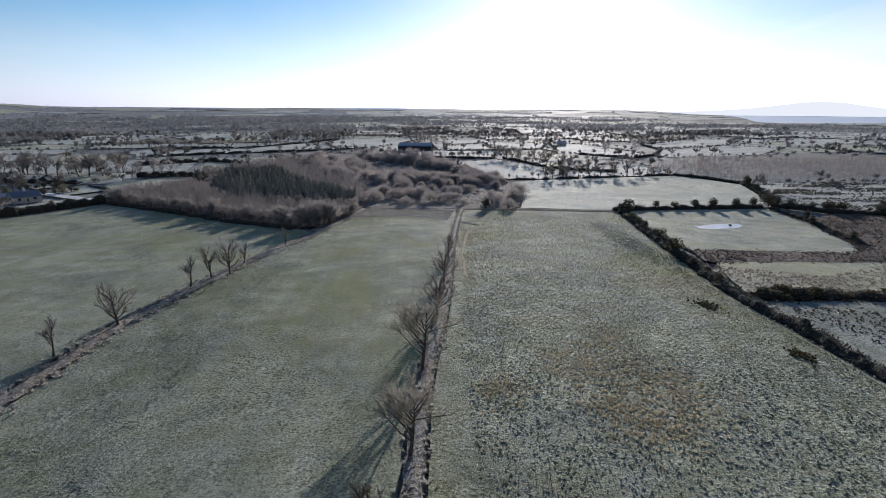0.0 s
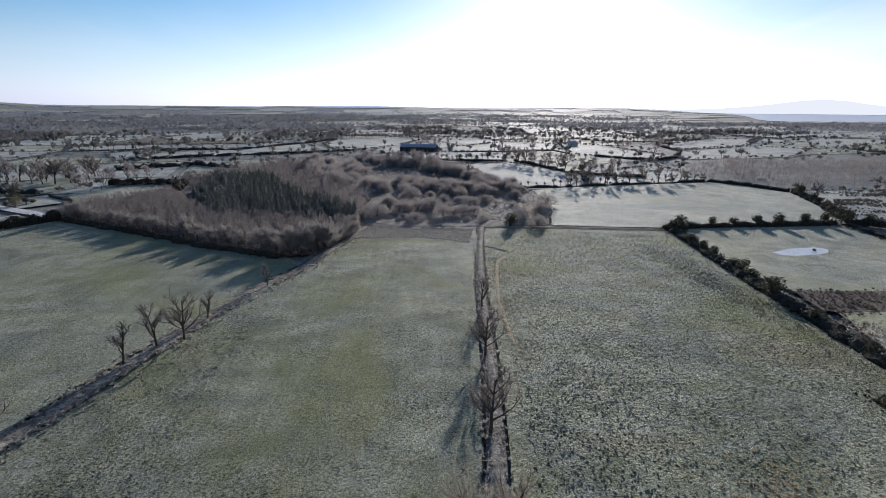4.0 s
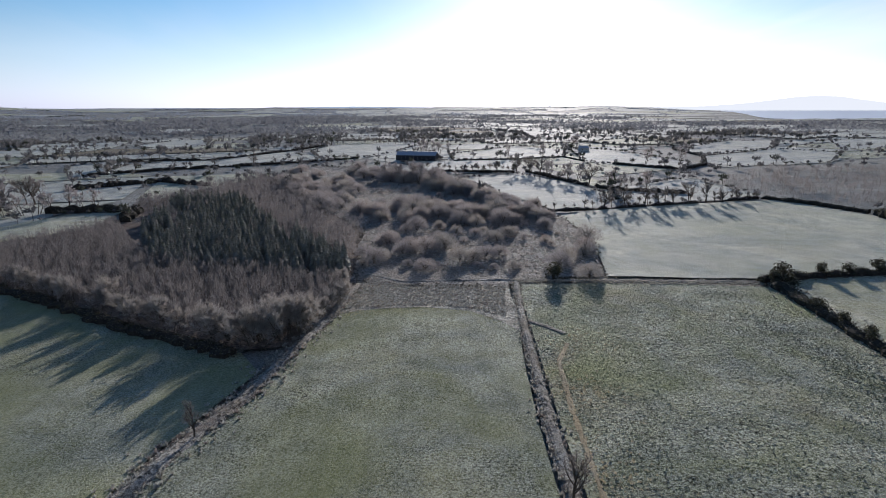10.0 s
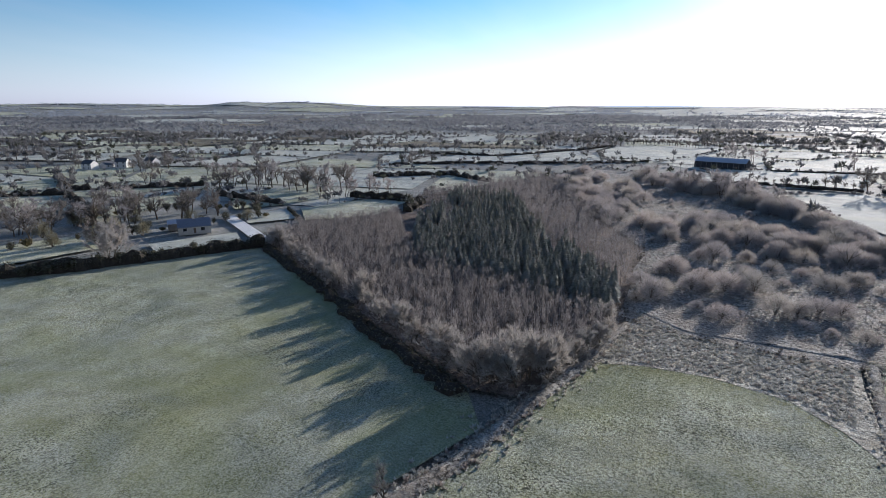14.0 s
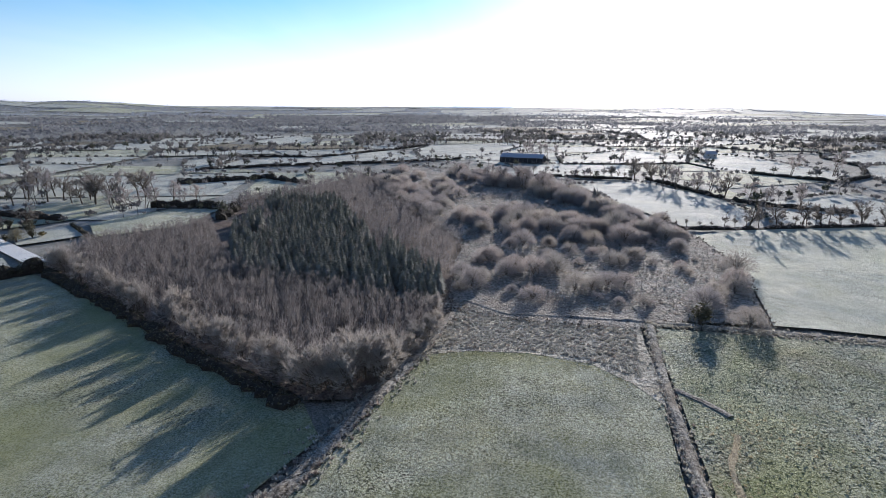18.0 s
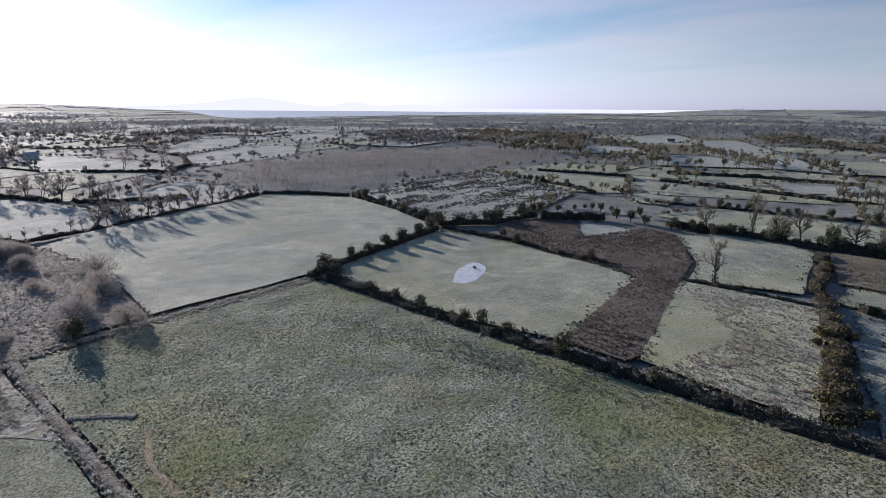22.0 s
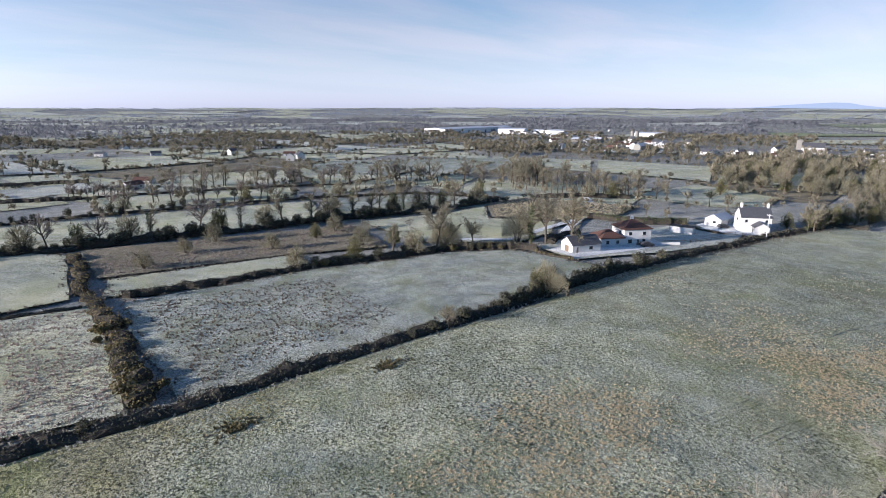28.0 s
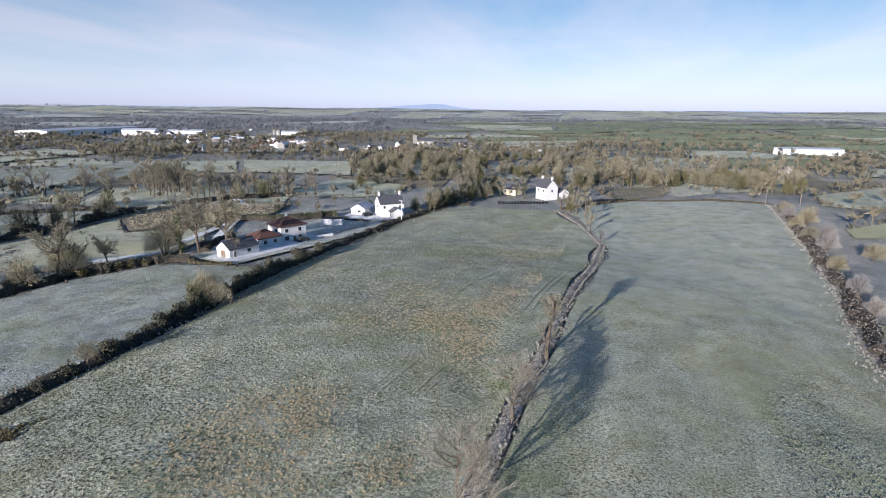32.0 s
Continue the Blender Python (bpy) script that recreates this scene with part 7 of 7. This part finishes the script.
for x, y in ((-392, 343), (-394, 356), (-386, 362), (-372, 374), (-559, 686), (-545, 700), (-600, 660), (420, -50), (430, -62), (465, -66), (500, -30), (330, 62), (312, 70), (540, 20), (560, 60), (600, -90), (-209, -497), (-154, -472), (-175, -488), (-120, -300), (700, 260), (560, 120), (380, -330), (60, -420), (90, -450), (640, 30), (690, 0), (-720, 500)):
    settle(R.choice((0, 1, 2)), x, y, 0.8)
for src in TOWN:
    for o in (*src.children_recursive, src):
        bpy.data.objects.remove(o)
for x, y, w, d, h, rz in ((718, -450, 62, 22, 9, toward(30, -131)), (760, -560, 45, 16, 8, toward(30, -131)), (600, -545, 26, 9, 8, 0.3), (640, -500, 22, 9, 9, 0.5), (-180, -484, 26, 10, 6, 0.2), (470, -620, 24, 8, 7, 0.2)):
    wh = thing("warehouse", "long white metal-clad warehouse", "warehouse", (x, y, height(x, y)), rz)
    v, f = gable_wall(w, d, h * 0.8, h)
    part("wall", mesh_of("wall", v, f, M_WHITEPAINT), wh)
    v, f = gable_roof(w, d, h * 0.8, h, 0.4, 0.3)
    part("roof", mesh_of("roof", v, f, M_FROSTROOF), wh)
    for i in range(5):
        box("loading_door", -w * 0.8 + i * w * 0.38, -d - 0.15, 0, -w * 0.8 + i * w * 0.38 + 4, -d + 0.05, 4, M_SHEET, wh)
ch = thing("church", "pale stone church with a square tower", "church", (196, -470, height(196, -470)), 0.4)
v, f = gable_wall(9, 4.5, 6, 10)
part("nave", mesh_of("nave", v, f, M_RENDER), ch)
v, f = gable_roof(9, 4.5, 6, 10)
part("roof", mesh_of("roof", v, f, M_SLATE), ch)
box("tower", 9, -2.4, -0.3, 13.5, 2.4, 12.5, M_STONE, ch)
for x, y in ((440, -545), (446, -543)):
    ob = thing("silo", "tall pale cylindrical silo", "silo", (x, y, height(x, y)), group="silos")
    v, f = [], []
    tube(v, f, [Vector((0, 0, -0.3)), Vector((0, 0, 11)), Vector((0, 0, 12))], [2.6, 2.6, 0.4], 16)
    part("drum", mesh_of("drum", v, f, M_STONE), ob)

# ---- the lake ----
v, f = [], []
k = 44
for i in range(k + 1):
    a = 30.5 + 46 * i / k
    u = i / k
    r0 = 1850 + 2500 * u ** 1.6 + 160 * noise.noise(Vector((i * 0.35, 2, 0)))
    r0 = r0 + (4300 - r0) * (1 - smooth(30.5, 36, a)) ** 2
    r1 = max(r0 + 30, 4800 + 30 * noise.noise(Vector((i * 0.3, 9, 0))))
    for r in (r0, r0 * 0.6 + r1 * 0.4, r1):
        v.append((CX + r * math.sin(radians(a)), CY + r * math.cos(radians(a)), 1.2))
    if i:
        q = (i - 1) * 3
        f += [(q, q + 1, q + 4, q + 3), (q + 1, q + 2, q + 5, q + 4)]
solid("lake", mesh_of("lake", v, f, M_WATER), "broad lake below far hills, paled by painted sky glare", "water", "structure")

# ---- the patchwork of far fields, hedgerows and woods ----
rf = random.Random(99)
patches = {0: ([], []), 1: ([], []), 2: ([], []), 3: ([], [])}
crowns = []


def lake_at(x, y):
    d = math.hypot(x - CX, y - CY)
    a = math.degrees(math.atan2(x - CX, y - CY)) % 360
    return 30 < a < 77 and d > 1800 + 2500 * max(0, (a - 30.5) / 46) ** 1.6


def taken(q):
    return any(inside(p, poly) for poly in FIELDS for p in q) or any(inside(p, q) for poly in FIELDS for p in poly) or inside(q[0], EASTWOOD) or inside(q[2], EASTWOOD)


def az0(x, y):
    return (math.degrees(math.atan2(x - CX, y - CY)) + 180) % 360 - 180


for size, r_in, r_out, turn in ((88, 250, 900, 0.25), (160, 900, 2200, 0.6), (300, 2200, 4700, 0.1)):
    n = int(r_out / size) + 2
    ct, st_ = math.cos(turn), math.sin(turn)
    node = {}
    for i in range(-n, n + 1):
        for j in range(-n, n + 1):
            u, w = (i + rf.uniform(-0.28, 0.28)) * size, (j + rf.uniform(-0.28, 0.28)) * size * 0.8
            node[i, j] = (CX + u * ct - w * st_, CY + u * st_ + w * ct)
    for i in range(-n, n):
        for j in range(-n, n):
            q = [node[i, j], node[i + 1, j], node[i + 1, j + 1], node[i, j + 1]]
            cx_, cy_ = sum(p[0] for p in q) / 4, sum(p[1] for p in q) / 4
            d = math.hypot(cx_ - CX, cy_ - CY)
            if not r_in < d < r_out or lake_at(cx_, cy_):
                continue
            az = (math.degrees(math.atan2(cx_ - CX, cy_ - CY)) + 180) % 360 - 180
            if d < 900 and taken(q):
                # odd land under and between the parcels
                if d > 260 and rf.random() < 0.75 and not any(inside(p, EASTWOOD) for p in q):
                    # whiter frost colour on sunward bearings, painting in the low sun's glare
                    V, F = patches[rf.choice((0, 0, 1, 1)) if -75 < az < 60 else rf.choice((1, 1, 1, 3))]
                    b, m = len(V), 6
                    for a in range(m + 1):
                        for c in range(m + 1):
                            s, t2 = 0.03 + 0.94 * a / m, 0.03 + 0.94 * c / m
                            x = (q[0][0] * (1 - s) + q[1][0] * s) * (1 - t2) + (q[3][0] * (1 - s) + q[2][0] * s) * t2
                            y = (q[0][1] * (1 - s) + q[1][1] * s) * (1 - t2) + (q[3][1] * (1 - s) + q[2][1] * s) * t2
                            V.append((x, y, height(x, y) - 0.12))
                    for a in range(m):
                        for c in range(m):
                            p = b + a * (m + 1) + c
                            F.append((p, p + m + 1, p + m + 2, p + 1))
                # odd corners between the parcels: scrub and thorns
                for _ in range(16):
                    s, t2 = rf.random(), rf.random()
                    x = (q[0][0] * (1 - s) + q[1][0] * s) * (1 - t2) + (q[3][0] * (1 - s) + q[2][0] * s) * t2
                    y = (q[0][1] * (1 - s) + q[1][1] * s) * (1 - t2) + (q[3][1] * (1 - s) + q[2][1] * s) * t2
                    if d > 230 and not inside((x, y), EASTWOOD) and not any(inside((x + a, y + b), p) for p in FIELDS for a, b in ((0, 0), (5, 0), (-5, 0), (0, 5), (0, -5))):
                        crowns.append((x, y, rf.uniform(2, 6), d))
                continue
            town = 150 < cx_ < 640 and -600 < cy_ < -360
            woody = 0.53 + 0.35 * fbm(cx_, cy_, 0.0022) + (0.25 if -75 < az < -8 and 600 < d < 3200 else 0) + (0.12 if 45 < az < 110 and d > 700 else 0) - (0.15 if -8 < az < 45 else 0) + (0.15 if 110 < az < 175 and d > 650 else 0)
            hillside = 160 < az % 360 < 206 and 620 < d < 1600
            wood = rf.random() < woody - (0.2 if d < 750 else 0) - (0.6 if hillside else 0) - (0.22 if d > 2200 else 0)
            if not wood and not town:
                t = rf.random()
                # more white fields towards the sun: its glare is put into their colour
                kind_ = (0 if t < 0.75 else 1) if -60 < az < 60 else (0 if t < 0.35 else 1)
                if rf.random() < 0.14 and d < 2200:
                    kind_ = 3
                if hillside or ((160 < az or az < -150) and d < 2600):
                    kind_ = 2 if t < (0.65 if hillside else 0.3) else 1
                V, F = patches[kind_]
                b, m = len(V), 4
                for a in range(m + 1):
                    for c in range(m + 1):
                        s, t2 = 0.03 + 0.94 * a / m, 0.03 + 0.94 * c / m
                        x = (q[0][0] * (1 - s) + q[1][0] * s) * (1 - t2) + (q[3][0] * (1 - s) + q[2][0] * s) * t2
                        y = (q[0][1] * (1 - s) + q[1][1] * s) * (1 - t2) + (q[3][1] * (1 - s) + q[2][1] * s) * t2
                        V.append((x, y, height(x, y) + 0.25 + d * 0.0007))
                for a in range(m):
                    for c in range(m):
                        p = b + a * (m + 1) + c
                        F.append((p, p + m + 1, p + m + 2, p + 1))
            shore = 0.5 if 26 < az < 80 and d > 1500 else 0.55 if hillside else 1.0
            gapm = 3.6 if d < 900 else 9 if d < 2200 else 24
            for p0, p1 in ((q[0], q[1]), (q[0], q[3])):
                ln = math.hypot(p1[0] - p0[0], p1[1] - p0[1])
                tall = rf.random() < 0.4
                dens = rf.uniform(0.5, 1.15)
                for e in range(int(ln / gapm)):
                    if rf.random() < dens:
                        t = (e + rf.random()) * gapm / ln
                        crowns.append((p0[0] + (p1[0] - p0[0]) * t + rf.gauss(0, 1.5), p0[1] + (p1[1] - p0[1]) * t + rf.gauss(0, 1.5), (rf.uniform(5, 11) if tall or rf.random() < 0.2 else rf.uniform(1.8, 4)) * shore, d))
            if wood or town:
                sp = (9.5, 14, 30)[0 if d < 900 else 1 if d < 2200 else 2]
                scrubby = 0.35 if town else rf.choice((0.45, 0.7, 1.0, 1.0))
                for _ in range(int(size * size * 0.8 / sp ** 2 * (0.25 if town else 1))):
                    s, t2 = rf.random(), rf.random()
                    x = (q[0][0] * (1 - s) + q[1][0] * s) * (1 - t2) + (q[3][0] * (1 - s) + q[2][0] * s) * t2
                    y = (q[0][1] * (1 - s) + q[1][1] * s) * (1 - t2) + (q[3][1] * (1 - s) + q[2][1] * s) * t2
                    crowns.append((x, y, rf.uniform(4, 10) * scrubby * shore, d))
# hedgerows round the measured parcels that lie farther off
for poly in FIELDS[13:]:
    for p0, p1 in zip(poly, poly[1:] + poly[:1]):
        d = math.hypot((p0[0] + p1[0]) / 2 - CX, (p0[1] + p1[1]) / 2 - CY)
        ln = math.hypot(p1[0] - p0[0], p1[1] - p0[1])
        if d < 235 or inside(((p0[0] + p1[0]) / 2, (p0[1] + p1[1]) / 2), BOG):
            continue
        dens, tall = rf.uniform(0.35, 1.0), rf.random() < 0.25
        for e in range(int(ln / 2.8)):
            if rf.random() < dens:
                t = (e + rf.random()) * 2.8 / ln
                crowns.append((p0[0] + (p1[0] - p0[0]) * t + rf.gauss(0, 0.8), p0[1] + (p1[1] - p0[1]) * t + rf.gauss(0, 0.8), rf.uniform(5, 9) if rf.random() < (0.3 if tall else 0.08) else rf.uniform(1.2, 2.8), d))
for kind_, mat, lab in ((0, M_WHITE, "far white frosted fields"), (1, M_PALE, "far pale frosted fields"), (2, M_GREENHILL, "far green winter fields"), (3, M_BRACKEN, "far brown rough fields")):
    if patches[kind_][0]:
        solid("far_fields", mesh_of("far_fields", *patches[kind_], mat), lab, "fields", "structure")


def triangles(name, v, label, mat):
    """One object of loose triangles, three rows of v each."""
    m = len(v) // 3
    me = bpy.data.meshes.new(name)
    me.vertices.add(len(v))
    me.vertices.foreach_set("co", v.ravel())
    me.loops.add(len(v))
    me.loops.foreach_set("vertex_index", np.arange(len(v)))
    me.polygons.add(m)
    me.polygons.foreach_set("loop_start", np.arange(m) * 3)
    me.update(calc_edges=True)
    me.materials.append(mat)
    return solid(name, me, label, "trees", "stuff")


def far_crowns(name, spots, label, tris, mat):
    """Bare far trees: every one a cloud of twig clusters, wider for those farther off."""
    g = np.random.default_rng(4)
    a = np.array(spots)
    n = len(a)
    z0 = np.array([height(x, y) for x, y in a[:, :2]])
    h, d = a[:, 2], a[:, 3]
    wide = np.where(d < 900, 0.42, np.where(d < 2200, 0.75, 1.25)) * h
    u = g.normal(size=(n, tris, 3))
    u /= np.linalg.norm(u, axis=2, keepdims=True)
    u *= g.uniform(0.35, 1.0, (n, tris, 1))
    c = np.stack([a[:, None, 0] + u[:, :, 0] * wide[:, None], a[:, None, 1] + u[:, :, 1] * wide[:, None], z0[:, None] + h[:, None] * (0.56 + 0.44 * u[:, :, 2])], 2)
    e = g.normal(size=(n, tris, 3, 3)) * ((0.17 * h + 0.10 * wide) * 0.8)[:, None, None, None]
    return triangles(name, (c[:, :, None, :] + e).reshape(-1, 3), label, mat)


def hedgerow_growth(name, spots, label, mat, seed):
    """Trees and bushes of hedgerows: a stem and a crown of twigs that point out and up; low ones are broad to the ground."""
    g = np.random.default_rng(seed)
    a = np.array(spots)
    n, tris = len(a), 34
    z0 = np.array([height(x, y) for x, y in a[:, :2]])
    h = a[:, 2]
    tree = h > 4.5
    wide = np.where(tree, g.uniform(0.30, 0.46, n), g.uniform(0.5, 0.85, n)) * h
    low, mid = np.where(tree, 0.36, 0.10), np.where(tree, 0.60, 0.85)
    u = g.normal(size=(n, tris, 3))
    u /= np.linalg.norm(u, axis=2, keepdims=True)
    lobe = 0.82 + 0.25 * np.sin(3 * np.arctan2(u[:, :, 1], u[:, :, 0]) + g.uniform(0, 6, (n, 1)))
    u *= (g.uniform(0.25, 1.0, (n, tris)) ** 0.5 * lobe)[:, :, None]
    uz = 0.5 + 0.5 * u[:, :, 2]
    c = np.stack([a[:, None, 0] + u[:, :, 0] * wide[:, None], a[:, None, 1] + u[:, :, 1] * wide[:, None], z0[:, None] + h[:, None] * (low[:, None] + mid[:, None] * uz * 0.95)], 2)
    d = u + np.array([0, 0, 0.55]) + 0.35 * g.normal(size=u.shape)
    d /= np.linalg.norm(d, axis=2, keepdims=True)
    side = np.cross(d, g.normal(size=d.shape))
    side /= np.linalg.norm(side, axis=2, keepdims=True) + 1e-6
    ln = np.where(tree, 0.30, 0.42)[:, None, None] * h[:, None, None]
    w = np.where(tree, 0.055, 0.13)[:, None, None] * h[:, None, None]
    v = np.stack([c - d * ln * 0.5 + side * w, c - d * ln * 0.5 - side * w, c + d * ln * 0.5], 2)
    foot = np.stack([a[:, 0], a[:, 1], z0 - 0.1], 1)
    turn = g.uniform(0, 3.14, n)
    e = np.stack([np.cos(turn), np.sin(turn), 0 * turn], 1) * (0.03 * h)[:, None]
    v[:, 0] = np.stack([foot - e, foot + e, foot + np.array([0, 0, 1]) * (0.8 * h)[:, None]], 1)
    e = np.stack([-np.sin(turn), np.cos(turn), 0 * turn], 1) * (0.03 * h)[:, None]
    v[:, 1] = np.stack([foot - e, foot + e, foot + np.array([0, 0, 1]) * (0.8 * h)[:, None]], 1)
    return triangles(name, v.reshape(-1, 3), label, mat)


near_spots = [c for c in crowns if c[3] < 900]
sorted_spots = {0: [], 1: [], 2: []}
for c in near_spots:
    # bearings away from the sun take the copy with sunlight in its colour
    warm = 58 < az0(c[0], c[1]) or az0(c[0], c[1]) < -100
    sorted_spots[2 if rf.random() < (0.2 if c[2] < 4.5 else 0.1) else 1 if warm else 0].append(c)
hedgerow_growth("hedgerow_trees", sorted_spots[0], "leafless hedgerow trees and scrub coloured grey for backlight", M_FARWOOD, 4)
hedgerow_growth("hedgerow_trees", sorted_spots[1], "leafless hedgerow trees and scrub coloured brown for low sun", M_FARWARM, 5)
hedgerow_growth("hedgerow_evergreens", sorted_spots[2], "dark ivy and holly bushes in hedgerows", M_FARDARK, 6)
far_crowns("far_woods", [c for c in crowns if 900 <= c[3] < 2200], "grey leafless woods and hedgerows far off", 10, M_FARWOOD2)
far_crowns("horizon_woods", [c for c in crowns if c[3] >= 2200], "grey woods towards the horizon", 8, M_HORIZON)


# ---- far hills on the horizon, distance haze put into a pale glow ----
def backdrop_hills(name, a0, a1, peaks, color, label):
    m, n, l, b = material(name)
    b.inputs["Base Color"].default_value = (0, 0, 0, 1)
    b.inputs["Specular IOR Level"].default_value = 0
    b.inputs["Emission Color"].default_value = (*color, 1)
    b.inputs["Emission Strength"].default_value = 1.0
    v, f = [], []
    k = 160
    for i in range(k + 1):
        a = a0 + (a1 - a0) * i / k
        top = 30 + sum(h * math.exp(-((a - c) / w) ** 2) for c, w, h in peaks) + 3 * noise.noise(Vector((a * 0.9, 4, 0))) + 1.2 * noise.noise(Vector((a * 3.1, 7, 0)))
        for z in (-20, top):
            v.append((CX + 4860 * math.sin(radians(a)), CY + 4860 * math.cos(radians(a)), z))
        if i:
            q = (i - 1) * 2
            f.append((q, q + 2, q + 3, q + 1))
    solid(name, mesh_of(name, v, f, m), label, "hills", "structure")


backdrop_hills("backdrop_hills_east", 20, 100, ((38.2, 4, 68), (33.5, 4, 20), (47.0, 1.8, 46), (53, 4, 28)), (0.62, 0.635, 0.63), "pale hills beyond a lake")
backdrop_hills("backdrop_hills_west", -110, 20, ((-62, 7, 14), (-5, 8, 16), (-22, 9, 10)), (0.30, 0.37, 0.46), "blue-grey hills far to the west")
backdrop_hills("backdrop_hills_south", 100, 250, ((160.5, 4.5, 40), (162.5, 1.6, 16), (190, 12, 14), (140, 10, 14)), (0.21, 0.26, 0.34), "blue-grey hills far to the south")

# ---- the land beyond the pastures' south end lies a little farther round the compass ----
PIVOT = np.array((-22.5, 112.5))


def farther_round(p):
    """Plan places p (n x 2), turned about the middle of the pastures by up to 1.4 degrees in the far south, and how far they are lifted."""
    q = p - PIVOT
    dist = np.hypot(q[:, 0], q[:, 1])
    az = np.degrees(np.arctan2(q[:, 0], q[:, 1])) % 360

    def ease(a, b, t):
        u = np.clip((t - a) / (b - a), 0, 1)
        return u * u * (3 - 2 * u)

    turn = np.radians(1.4) * ease(96, 112, az) * (1 - ease(215, 235, az)) * ease(95, 150, dist)
    c, n = np.cos(turn), np.sin(turn)
    q = np.stack([q[:, 0] * c + q[:, 1] * n, q[:, 1] * c - q[:, 0] * n], 1)
    # the rise of the pastures runs on under the east hedge and dies away in the fields beyond
    x, y = p[:, 0], p[:, 1]
    rise = 5.2 * (1 - ease(20, 230, y)) * ease(-75, 15, y)
    beyond = (1 - 0.3 * ease(48, 60, x)) * (1 - ease(64, 125, x))
    lift = rise * np.maximum(0, beyond - (1 - ease(48, 64, x)))
    nearer = 1 - rise * beyond * ease(44, 58, x) / 41.2
    return PIVOT + q * nearer[:, None], lift


def settle_round(ob):
    if ob.location.x or ob.location.y:
        at, lift = farther_round(np.array([[ob.location.x, ob.location.y]]))
        ob.location = (at[0][0], at[0][1], ob.location.z + lift[0])
        return
    if ob.type == "MESH":
        co = np.empty(len(ob.data.vertices) * 3)
        ob.data.vertices.foreach_get("co", co)
        co = co.reshape(-1, 3)
        at, lift = farther_round(co[:, :2])
        if len(co) and (lift.max() > 1e-3 or np.abs(at - co[:, :2]).max() > 1e-3):
            ob.data.vertices.foreach_set("co", np.column_stack([at, co[:, 2] + lift]).ravel())
            ob.data.update()
    for child in ob.children:
        settle_round(child)


for ob in list(scene.objects):
    if ob.parent is None and ob.type in ("MESH", "EMPTY") and "backdrop" not in ob.name:
        settle_round(ob)
